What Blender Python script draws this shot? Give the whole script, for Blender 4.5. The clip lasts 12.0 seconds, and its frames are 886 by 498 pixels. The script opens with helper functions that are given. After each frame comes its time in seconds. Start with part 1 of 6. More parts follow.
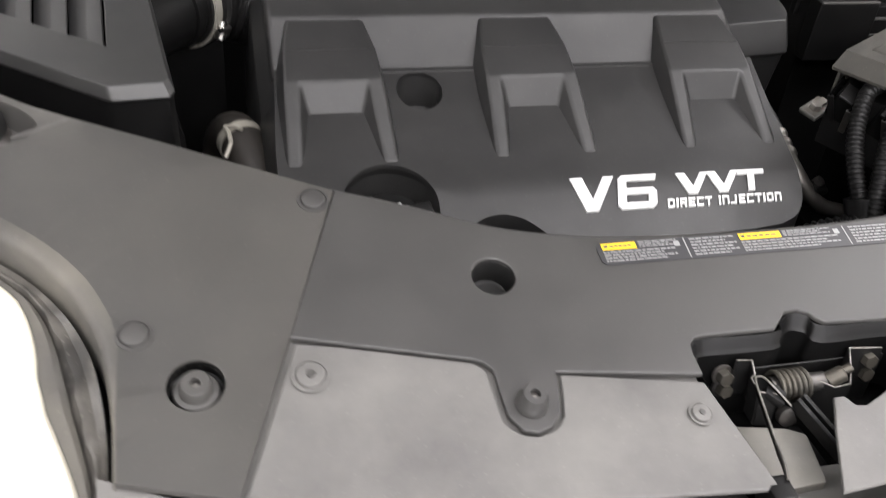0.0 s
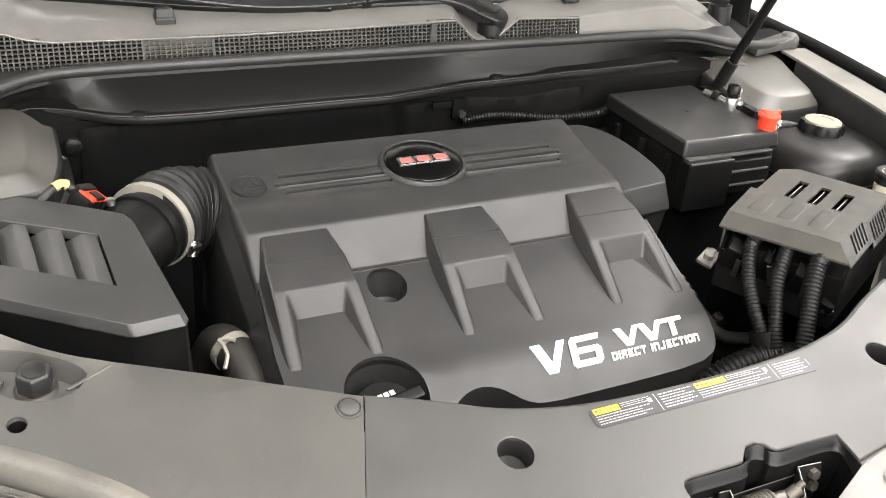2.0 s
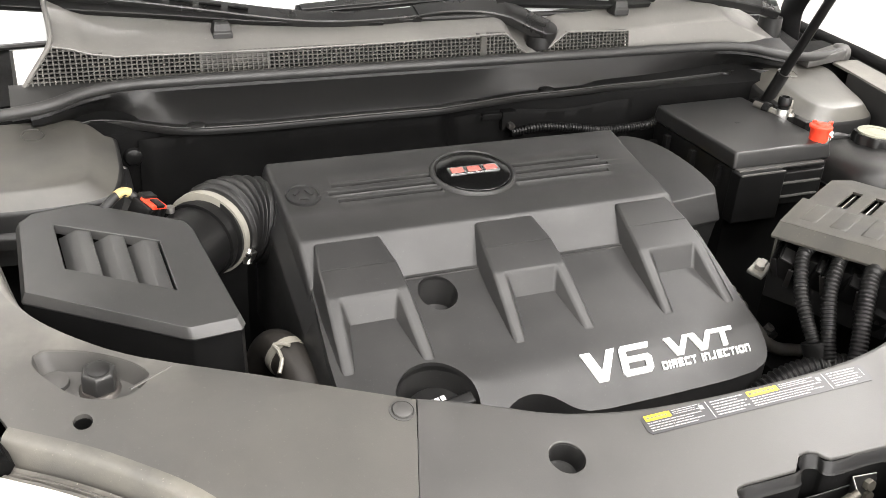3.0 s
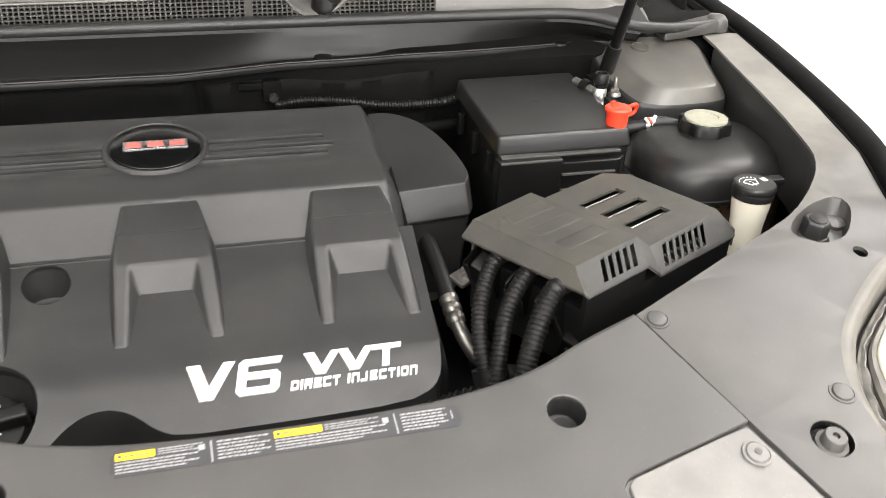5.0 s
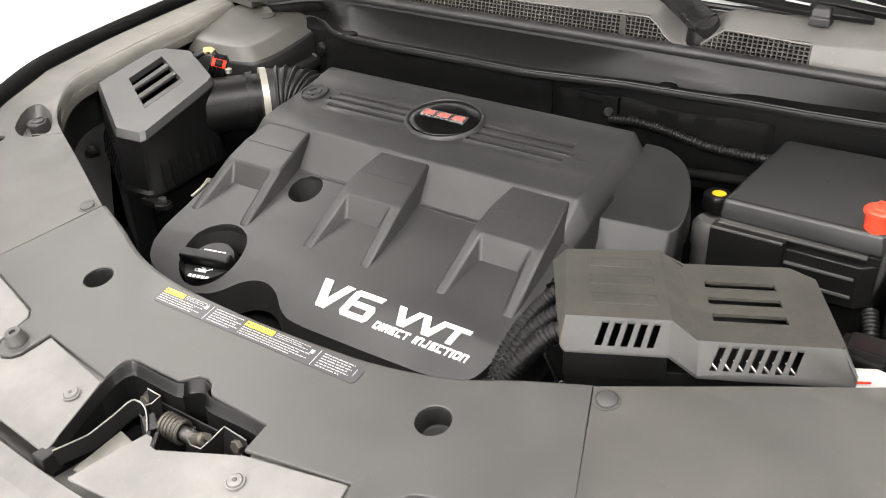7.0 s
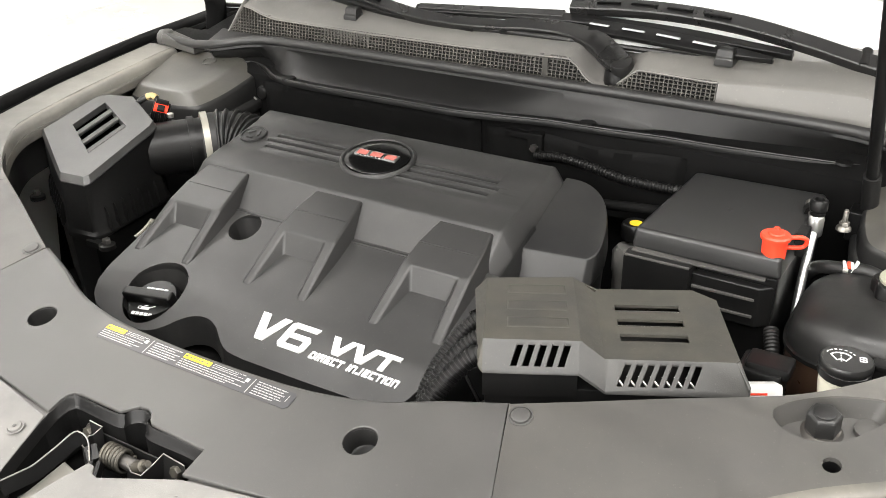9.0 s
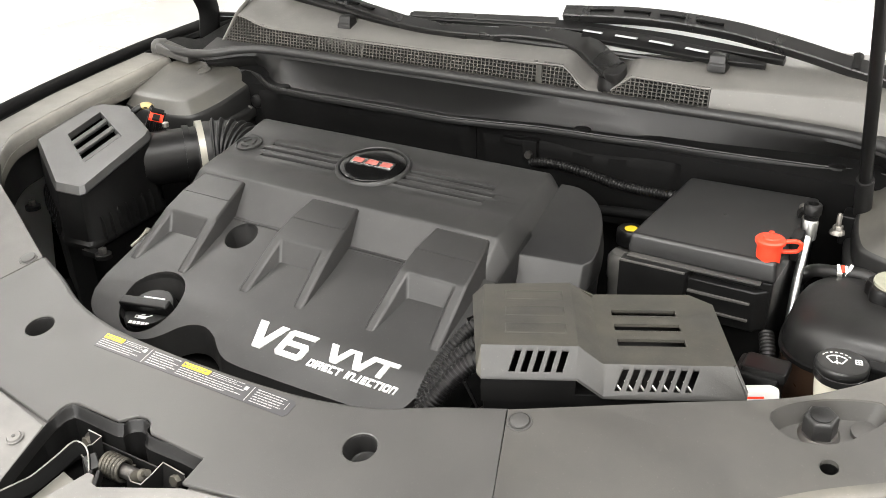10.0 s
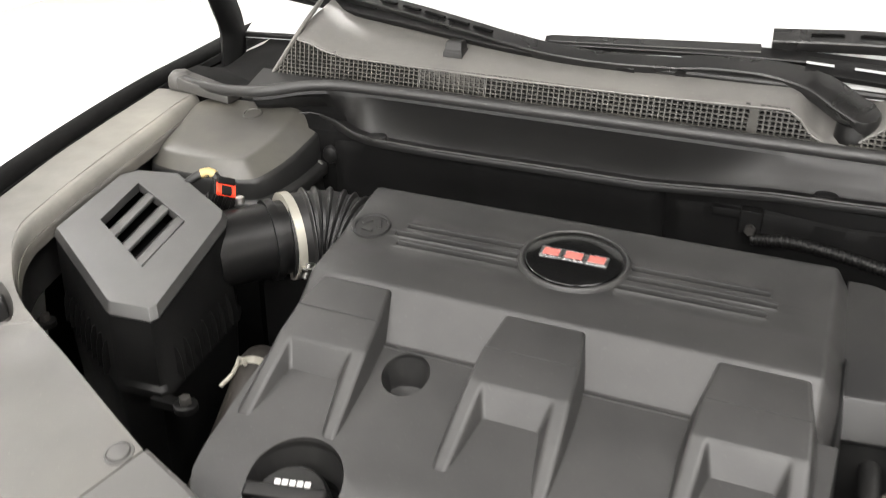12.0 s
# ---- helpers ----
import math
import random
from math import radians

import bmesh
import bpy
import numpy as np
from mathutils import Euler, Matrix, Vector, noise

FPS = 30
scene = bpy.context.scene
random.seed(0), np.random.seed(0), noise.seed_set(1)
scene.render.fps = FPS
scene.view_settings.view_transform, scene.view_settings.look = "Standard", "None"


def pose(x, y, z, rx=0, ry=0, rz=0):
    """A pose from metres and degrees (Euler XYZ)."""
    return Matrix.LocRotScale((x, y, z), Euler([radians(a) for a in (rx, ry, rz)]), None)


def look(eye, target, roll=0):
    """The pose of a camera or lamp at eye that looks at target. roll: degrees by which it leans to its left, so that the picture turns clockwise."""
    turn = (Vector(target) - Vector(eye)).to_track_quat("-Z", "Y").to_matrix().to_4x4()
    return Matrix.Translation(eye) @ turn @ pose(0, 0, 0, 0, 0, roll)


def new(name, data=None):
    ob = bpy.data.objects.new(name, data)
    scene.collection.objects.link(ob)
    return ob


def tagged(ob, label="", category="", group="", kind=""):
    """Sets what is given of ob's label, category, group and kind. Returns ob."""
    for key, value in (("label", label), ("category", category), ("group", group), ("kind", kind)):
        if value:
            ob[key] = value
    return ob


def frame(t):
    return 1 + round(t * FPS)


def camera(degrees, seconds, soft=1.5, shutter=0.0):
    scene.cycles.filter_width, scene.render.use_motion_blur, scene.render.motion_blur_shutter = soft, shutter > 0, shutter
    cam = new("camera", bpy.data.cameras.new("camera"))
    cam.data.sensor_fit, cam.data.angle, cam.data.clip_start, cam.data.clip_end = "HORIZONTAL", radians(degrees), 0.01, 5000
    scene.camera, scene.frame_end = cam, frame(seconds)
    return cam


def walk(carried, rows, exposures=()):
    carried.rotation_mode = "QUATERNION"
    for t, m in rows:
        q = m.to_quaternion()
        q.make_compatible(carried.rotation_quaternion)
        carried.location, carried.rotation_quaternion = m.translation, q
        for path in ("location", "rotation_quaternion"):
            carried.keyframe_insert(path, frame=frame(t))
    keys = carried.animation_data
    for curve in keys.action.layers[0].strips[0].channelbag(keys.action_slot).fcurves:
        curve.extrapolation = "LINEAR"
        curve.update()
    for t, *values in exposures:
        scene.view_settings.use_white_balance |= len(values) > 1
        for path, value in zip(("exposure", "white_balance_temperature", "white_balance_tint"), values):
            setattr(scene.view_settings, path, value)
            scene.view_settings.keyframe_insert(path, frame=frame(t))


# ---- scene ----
cam = camera(50.7, 12.0, soft=0.75, shutter=0.25)
PATH = [
    (0, (-0.38, -0.536, 1.317), (0.087, 0.998, 0.121), 6.1),
    (0.5, (-0.497, -0.533, 1.393), (0.122, 1.016, 0.289), 1.9),
    (1, (-0.528, -0.536, 1.406), (0.269, 0.963, 0.348), 5.0),
    (1.5, (-0.532, -0.542, 1.413), (0.292, 1.0, 0.442), 5.0),
    (2, (-0.534, -0.548, 1.416), (0.292, 1.006, 0.467), 5.0),
    (2.5, (-0.541, -0.554, 1.421), (0.246, 1.028, 0.486), 4.3),
    (2.7, (-0.548, -0.556, 1.418), (0.199, 1.053, 0.495), 4.0),
    (4.3, (-0.343, -0.594, 1.394), (0.422, 1.004, 0.466), 3.0),
    (4.5, (-0.235, -0.617, 1.387), (0.466, 1.005, 0.451), 4.7),
    (4.6, (-0.177, -0.621, 1.383), (0.476, 1.011, 0.429), 4.8),
    (5, (-0.053, -0.58, 1.381), (0.453, 1.088, 0.399), 2.7),
    (5.5, (0.138, -0.432, 1.364), (0.495, 1.255, 0.35), 3.9),
    (6, (0.331, -0.386, 1.355), (-0.006, 1.295, 0.325), 3.7),
    (6.5, (0.445, -0.443, 1.377), (-0.409, 1.11, 0.449), 1.8),
    (7, (0.537, -0.546, 1.403), (-0.454, 0.898, 0.438), -0.8),
    (7.5, (0.587, -0.573, 1.421), (-0.378, 0.92, 0.503), 0.3),
    (9.5, (0.592, -0.574, 1.427), (-0.336, 0.956, 0.532), -1.0),
    (10, (0.59, -0.579, 1.428), (-0.334, 0.958, 0.542), -1.0),
    (10.5, (0.568, -0.576, 1.422), (-0.344, 0.969, 0.537), -0.3),
    (11, (0.502, -0.566, 1.416), (-0.383, 0.988, 0.521), -0.8),
    (11.5, (0.329, -0.497, 1.376), (-0.538, 1.057, 0.464), -1.2),
    (12, (0.103, -0.402, 1.381), (-0.586, 1.249, 0.488), 0.6),
]
walk(cam, [(t, look(eye, target, roll)) for t, eye, target, roll in PATH], [(0.0, -0.96, 6280, 15), (0.3, -0.48, 6380, 14), (0.6, -0.13, 6450, 13), (1.0, 0.04, 6450, 13), (1.5, -0.06, 6500, 12), (2.5, -0.08, 6500, 12), (4.5, -0.06, 6500, 11), (5.0, -0.26, 6500, 12), (5.6, -0.18, 6500, 12), (6.0, 0.37, 6500, 13), (6.5, 0.4, 6550, 13), (6.8, 0.0, 6530, 12), (7.0, -0.28, 6500, 12), (7.5, -0.3, 6500, 11), (9.5, -0.33, 6500, 10), (10.5, -0.31, 6500, 10), (11.5, -0.3, 6480, 12), (12.0, -0.2, 6500, 11)])

# ---------------------------------------------------------------- light
world = bpy.data.worlds.new("world")
scene.world = world
world.use_nodes = True
world.node_tree.nodes["Background"].inputs["Color"].default_value = (1.0, 0.98, 0.95, 1)
world.node_tree.nodes["Background"].inputs["Strength"].default_value = 0.25


def area_lamp(x, y, z, sx, sy, watts, rx=0.0, colour=(1.0, 0.975, 0.94)):
    data = bpy.data.lights.new("unseen_lamp", "AREA")
    data.shape, data.size, data.size_y, data.energy, data.color = "RECTANGLE", sx, sy, watts, colour
    ob = new("unseen_lamp", data)
    ob.matrix_world = pose(x, y, z, rx, 0, 0)
    return ob


# Unseen, assumed overhead lamps; the last row is added to brighten forward-facing parts.
LAMPS = [(0.0, -2.4, 4.0, 0.5, 90.0), (-1.05, -0.65, 1.7, 0.7, 44.0), (1.05, -0.65, 1.7, 0.7, 84.0), (-2.7, 0.9, 0.5, 1.6, 60.0), (2.7, 0.9, 0.5, 1.6, 118.0), (0.0, 2.2, 2.8, 0.8, 170.0), (0.0, -3.9, 5.0, 0.6, 420.0)]
for lx, ly, sx, sy, watts in LAMPS:
    area_lamp(lx, ly, 3.27, sx, sy, watts)
# area lamp added in the made-up window, for frontal light on the bay
area_lamp(0.0, -5.02, 1.45, 7.2, 2.1, 200.0, 90.0, (1.0, 0.985, 0.96))

# ---------------------------------------------------------------- materials


def mat(name, colour, rough=0.5, metal=0.0, spread=0.12, scale=60.0, grain=900.0, bump=0.08, dust=None, amount=0.0, dscale=14.0,
        coat=0.0, spec=0.5, trans=0.0, ior=1.46, rspread=0.05, size=0.0006, specks=0.9, drift=None):
    """A surface with fine grain, slow change of tone, and worn or dusty patches of its own shape."""
    m = bpy.data.materials.new(name)
    m.use_nodes = True
    t = m.node_tree
    b = t.nodes["Principled BSDF"]
    b.inputs["Metallic"].default_value = metal
    b.inputs["Coat Weight"].default_value = coat
    b.inputs["Coat Roughness"].default_value = 0.06
    b.inputs["Specular IOR Level"].default_value = spec
    b.inputs["Transmission Weight"].default_value = trans
    b.inputs["IOR"].default_value = ior
    co = t.nodes.new("ShaderNodeTexCoord")

    def tex(s, detail=4.0, rgh=0.6):
        n = t.nodes.new("ShaderNodeTexNoise")
        n.inputs["Scale"].default_value, n.inputs["Detail"].default_value, n.inputs["Roughness"].default_value = s, detail, rgh
        t.links.new(co.outputs["Object"], n.inputs["Vector"])
        return n.outputs["Fac"]

    def remap(v, a, c, lo=0.35, hi=0.65):
        n = t.nodes.new("ShaderNodeMapRange")
        n.inputs["From Min"].default_value, n.inputs["From Max"].default_value = lo, hi
        n.inputs["To Min"].default_value, n.inputs["To Max"].default_value = a, c
        t.links.new(v, n.inputs["Value"])
        return n.outputs["Result"]

    def mix(fac, a, c, kind="MIX"):
        n = t.nodes.new("ShaderNodeMix")
        n.data_type, n.blend_type = "RGBA", kind
        for sock, v in ((n.inputs[0], fac), (n.inputs[6], a), (n.inputs[7], c)):
            if hasattr(v, "links"):
                t.links.new(v, sock)
            else:
                sock.default_value = v
        return n.outputs[2]

    big, fine = tex(scale / 8, 5.0), tex(scale * 2.2, 3.0)
    c0 = tuple(max(0.0, v * (1 - spread)) for v in colour) + (1,)
    c1 = tuple(min(1.0, v * (1 + spread)) for v in colour) + (1,)
    col = mix(remap(big, 0, 1), c0, c1)
    col = mix(remap(fine, 0, 0.35), col, c1)
    rv = remap(tex(scale / 3, 4.0), max(0.02, rough - rspread), min(1.0, rough + rspread))
    if dust is not None:
        patch = remap(tex(dscale, 6.0, 0.62), 0.0, amount, 0.36, 0.70)
        col = mix(patch, col, (*dust, 1))
        speck = remap(tex(420.0, 1.0), 0.0, min(1.0, amount * specks), 0.70, 0.76)
        col = mix(speck, col, (*[min(1.0, v * 1.5) for v in dust], 1))
    # drift mixes in a paler tone between two y values, wavering with noise
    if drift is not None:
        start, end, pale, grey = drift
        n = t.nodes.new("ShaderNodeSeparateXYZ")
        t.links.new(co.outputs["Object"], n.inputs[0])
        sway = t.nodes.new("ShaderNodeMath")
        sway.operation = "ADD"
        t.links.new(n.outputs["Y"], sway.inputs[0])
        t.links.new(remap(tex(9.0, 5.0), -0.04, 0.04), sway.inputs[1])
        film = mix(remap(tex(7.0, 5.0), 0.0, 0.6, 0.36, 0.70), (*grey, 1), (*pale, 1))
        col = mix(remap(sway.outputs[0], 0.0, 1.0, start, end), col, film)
    t.links.new(col, b.inputs["Base Color"])
    t.links.new(rv, b.inputs["Roughness"])
    if bump:
        n = t.nodes.new("ShaderNodeBump")
        n.inputs["Strength"].default_value, n.inputs["Distance"].default_value = bump, size
        t.links.new(tex(grain, 2.0), n.inputs["Height"])
        t.links.new(n.outputs["Normal"], b.inputs["Normal"])
    return m


M_COVER = mat("moulded_black_plastic", (0.0185, 0.0184, 0.0181), 0.44, bump=0.10, spec=0.62, dust=(0.07, 0.068, 0.064), amount=0.16, spread=0.08, rspread=0.04, specks=1.4)
M_COVER_D = mat("black_satin_plastic", (0.016, 0.016, 0.016), 0.40, bump=0.12, dust=(0.08, 0.078, 0.07), amount=0.12)
M_SHROUD = mat("dusty_shroud_plastic", (0.048, 0.0468, 0.0453), 0.44, bump=0.12, spec=0.72, dust=(0.115, 0.110, 0.101), amount=0.22, dscale=5.0, spread=0.05, rspread=0.05, specks=0.5)
M_SIDE = mat("dusty_side_plastic", (0.054, 0.0525, 0.0500), 0.44, bump=0.12, spec=0.72, dust=(0.14, 0.133, 0.118), amount=0.24, dscale=4.5, spread=0.06, specks=0.5)
# Tone grows paler towards the rear, along the rail.
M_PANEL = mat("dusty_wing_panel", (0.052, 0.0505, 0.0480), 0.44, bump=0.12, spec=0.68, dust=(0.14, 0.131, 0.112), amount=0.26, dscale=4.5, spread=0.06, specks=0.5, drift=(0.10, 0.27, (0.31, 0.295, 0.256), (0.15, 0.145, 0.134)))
M_LOWER = mat("grey_dusty_panel", (0.125, 0.122, 0.117), 0.44, bump=0.2, dust=(0.225, 0.219, 0.205), amount=0.8, dscale=9.0, spread=0.08, specks=0.25)
M_RAIL = mat("grey_inner_fender", (0.155, 0.150, 0.139), 0.42, bump=0.12, dust=(0.33, 0.313, 0.272), amount=0.6, dscale=7.0, specks=0.3)
M_LIP = mat("dusty_lip_plastic", (0.085, 0.082, 0.075), 0.45, bump=0.2, dust=(0.20, 0.186, 0.155), amount=0.7, dscale=9.0, specks=0.3)
M_FUSE = mat("weathered_box_plastic", (0.040, 0.0388, 0.0345), 0.5, bump=0.2, dust=(0.080, 0.074, 0.058), amount=0.55, dscale=18.0)
M_BLACK = mat("black_plastic", (0.0055, 0.0055, 0.0055), 0.36, bump=0.08, spec=0.34, dust=(0.022, 0.021, 0.020), amount=0.14, rspread=0.04)
# Near-black for black parts, and for hollows whose shade is put into colour.
M_DEEP = mat("black_parts_and_shaded_hollows", (0.0035, 0.0035, 0.0035), 0.7, spec=0.12, bump=0.3, dust=(0.010, 0.0097, 0.009), amount=0.2, dscale=30)
M_RUBBER = mat("black_rubber", (0.008, 0.008, 0.008), 0.46, bump=0.12, dust=(0.035, 0.033, 0.03), amount=0.18, rspread=0.05)
M_GLOSS = mat("satin_black_paint", (0.0075, 0.0074, 0.0072), 0.34, bump=0.0, spec=0.38, rspread=0.015, spread=0.02)
M_TANK = mat("scuffed_tank_plastic", (0.0085, 0.0085, 0.0085), 0.40, bump=0.12, dust=(0.032, 0.031, 0.028), amount=0.35, dscale=26.0)
M_COWL = mat("dusty_cowl_plastic", (0.135, 0.131, 0.123), 0.34, bump=0.15, dust=(0.20, 0.193, 0.177), amount=0.5, rspread=0.05, dscale=8.0)
M_DULL = mat("dull_steel", (0.30, 0.29, 0.27), 0.42, metal=0.9, bump=0.1, dust=(0.2, 0.18, 0.15), amount=0.5, dscale=40)
M_BADGE = mat("badge_red", (0.40, 0.12, 0.10), 0.3, bump=0.0, spread=0.04)
M_MESH = mat("grey_mesh_plastic", (0.036, 0.035, 0.031), 0.5, bump=0.0, dust=(0.10, 0.095, 0.082), amount=0.5)
M_BOXFRONT = mat("grey_box_plastic", (0.048, 0.048, 0.0475), 0.44, bump=0.2, dust=(0.09, 0.087, 0.078), amount=0.3, spread=0.06, rspread=0.03)
M_LID = mat("grey_lid_plastic", (0.027, 0.027, 0.0267), 0.40, spec=0.95, bump=0.1, dust=(0.09, 0.088, 0.083), amount=0.2, spread=0.06, rspread=0.03)
M_CAPDISC = mat("printed_cap_disc", (0.31, 0.305, 0.24), 0.5, bump=0.1, dust=(0.20, 0.205, 0.155), amount=0.8, dscale=60)
M_METAL = mat("zinc_steel", (0.62, 0.61, 0.58), 0.32, metal=1.0, bump=0.05, dust=(0.25, 0.23, 0.2), amount=0.3)
M_ALU = mat("aluminium_pipe", (0.75, 0.75, 0.74), 0.36, metal=1.0, bump=0.05)
M_DARKSTEEL = mat("dark_steel", (0.16, 0.155, 0.15), 0.42, metal=0.9, bump=0.15, dust=(0.12, 0.10, 0.08), amount=0.5, dscale=40)
M_WHITE = mat("white_lettering", (0.74, 0.74, 0.73), 0.4, bump=0.0, spread=0.02)
M_PAINT = mat("white_car_paint", (0.86, 0.86, 0.85), 0.18, bump=0.0, spread=0.01, coat=0.8)
M_RED = mat("red_cap_plastic", (0.83, 0.055, 0.022), 0.38, bump=0.05, spread=0.05)
M_CLAMP = mat("galvanised_clamp", (0.32, 0.308, 0.27), 0.38, metal=0.35, bump=0.05, dust=(0.4, 0.37, 0.3), amount=0.4, dscale=30)
M_CHROME = mat("chrome", (0.86, 0.86, 0.86), 0.28, metal=1.0, bump=0.0)
M_CREAM = mat("cream_washer_plastic", (0.83, 0.80, 0.66), 0.4, bump=0.05, spread=0.04)
M_BROWN = mat("dark_brown_tank_plastic", (0.060, 0.034, 0.022), 0.3, bump=0.06, dust=(0.10, 0.07, 0.05), amount=0.3)
M_YELLOW = mat("yellow_label", (0.90, 0.60, 0.03), 0.4, bump=0.0, spread=0.03)
M_LABEL = mat("grey_label_film", (0.055, 0.055, 0.058), 0.34, bump=0.0, spread=0.04)
M_BARS = mat("pale_label_print", (0.36, 0.36, 0.36), 0.4, bump=0.0, spread=0.03)
# Opaque white stands in for bright reflections on a clear lens.
M_LAMP = mat("glare_white_lens", (0.84, 0.84, 0.82), 0.08, bump=0.0, coat=1.0, spread=0.02)
M_LAMPRIM = mat("grey_lamp_housing", (0.045, 0.043, 0.040), 0.34, bump=0.05, dust=(0.20, 0.188, 0.165), amount=0.7, dscale=38)
M_LATCH = mat("dull_latch_steel", (0.10, 0.096, 0.085), 0.5, metal=0.7, bump=0.15, dust=(0.16, 0.14, 0.11), amount=0.5, dscale=50)
M_PIANO = mat("gloss_black_badge", (0.004, 0.004, 0.004), 0.14, bump=0.0, rspread=0.01, spread=0.02, spec=0.4)
# Pale base colour carries the glare that lies on the glass.
M_GLASS = mat("glare_pale_windscreen", (0.62, 0.63, 0.63), 0.06, bump=0.0, coat=1.0, spread=0.02)
M_FLOOR = mat("pale_floor_tile", (0.78, 0.77, 0.75), 0.25, bump=0.02, spread=0.03, scale=6)
M_WALL = mat("white_wall_paint", (0.86, 0.855, 0.84), 0.6, bump=0.03, spread=0.02, scale=6)
M_CEILING = mat("dimmed_ceiling_grey", (0.42, 0.415, 0.40), 0.7, bump=0.03, spread=0.03, scale=6)
M_STRUT = mat("dusty_moulded_cover", (0.043, 0.042, 0.0385), 0.37, spec=0.85, bump=0.12, dust=(0.165, 0.154, 0.126), amount=0.48, dscale=6.0, specks=0.2, rspread=0.02, spread=0.05)
M_LIDBLACK = mat("satin_black_lid", (0.015, 0.015, 0.0148), 0.31, bump=0.05, spec=0.6, dust=(0.03, 0.029, 0.027), amount=0.08, rspread=0.01)
M_WIPER = mat("satin_wiper_paint", (0.010, 0.010, 0.010), 0.30, bump=0.04, spec=0.5, dust=(0.05, 0.048, 0.044), amount=0.15, rspread=0.04)
M_FILTER = mat("matt_black_box", (0.0045, 0.0045, 0.0045), 0.46, bump=0.08, spec=0.24, dust=(0.015, 0.0145, 0.0135), amount=0.12, rspread=0.04)
M_CABLE = mat("black_loom_sleeve", (0.0050, 0.0050, 0.0050), 0.42, bump=0.06, spec=0.36, dust=(0.022, 0.021, 0.019), amount=0.12, rspread=0.05)
M_BROWNRUST = mat("brown_hose", (0.017, 0.015, 0.013), 0.5, bump=0.1, dust=(0.035, 0.030, 0.024), amount=0.35)
M_TAN = mat("tan_wire_tape", (0.42, 0.32, 0.14), 0.5, bump=0.05)

# ---------------------------------------------------------------- helpers for meshes


def part(name, bm, material, parent=None, label="", bevel=0.0, seg=2, angle=40, limit=28):
    """Links a bmesh as one mesh object under a thing or under a part. Its mesh is given in world metres."""
    if bevel:
        bm.normal_update()
        sharp = [e for e in bm.edges if len(e.link_faces) == 2 and e.calc_face_angle(0) > radians(limit)]
        bmesh.ops.bevel(bm, geom=sharp, offset=bevel, segments=seg, profile=0.5, affect="EDGES", clamp_overlap=True)
    bm.normal_update()
    me = bpy.data.meshes.new(name)
    bm.to_mesh(me)
    bm.free()
    for p in me.polygons:
        p.use_smooth = True
    me.set_sharp_from_angle(angle=radians(angle))
    me.materials.append(material)
    ob = new(name, me)
    if parent is not None:
        ob.parent = parent
        top = parent
        while top.parent is not None:
            top = top.parent
        if parent is top:
            ob.matrix_parent_inverse = Matrix.Translation(-parent.location)
    if label:
        ob["label"] = label
    if bevel:
        w = ob.modifiers.new("even_normals", "WEIGHTED_NORMAL")
        w.mode, w.weight, w.keep_sharp = "FACE_AREA", 90, True
    return ob


def thing(name, label, category, at=(0, 0, 0), group="", kind=""):
    ob = new(name)
    ob.empty_display_size = 0.02
    ob.location = at
    return tagged(ob, label, category, group, kind)


def solid(bm=None):
    return bm if bm is not None else bmesh.new()


def box(bm, x0, x1, y0, y1, z0, z1, m=None):
    vs = [bm.verts.new((x, y, z)) for z in (z0, z1) for x, y in ((x0, y0), (x1, y0), (x1, y1), (x0, y1))]
    if m is not None:
        for v in vs:
            v.co = m @ v.co
    for f in ((3, 2, 1, 0), (4, 5, 6, 7), (0, 1, 5, 4), (1, 2, 6, 5), (2, 3, 7, 6), (3, 0, 4, 7)):
        bm.faces.new([vs[i] for i in f])
    return bm


def loft(bm, rings, cap=(True, True), closed=True):
    """Joins rings of equal length, one after another; the ends are capped."""
    made = [[bm.verts.new(p) for p in ring] for ring in rings]
    n = len(made[0])
    for a, b in zip(made, made[1:]):
        for i in range(n if closed else n - 1):
            j = (i + 1) % n
            bm.faces.new((a[i], a[j], b[j], b[i]))
    if closed and cap[0]:
        bm.faces.new(made[0][::-1])
    if closed and cap[1]:
        bm.faces.new(made[-1])
    bmesh.ops.recalc_face_normals(bm, faces=bm.faces)
    return bm


def curve_points(pts, step=0.006, closed=False):
    """A smooth line through the given points, at about even steps."""
    p = [Vector(q) for q in pts]
    out = []
    n = len(p)
    for i in range(n if closed else n - 1):
        a, b, c, d = (p[(i - 1) % n] if closed or i else p[0] * 2 - p[1], p[i], p[(i + 1) % n],
                      p[(i + 2) % n] if closed or i + 2 < n else p[-1] * 2 - p[-2])
        k = max(1, int((c - b).length / step))
        for s in range(k):
            t = s / k
            out.append(0.5 * (2 * b + (c - a) * t + (2 * a - 5 * b + 4 * c - d) * t * t + (3 * b - a - 3 * c + d) * t ** 3))
    if not closed:
        out.append(p[-1])
    return out


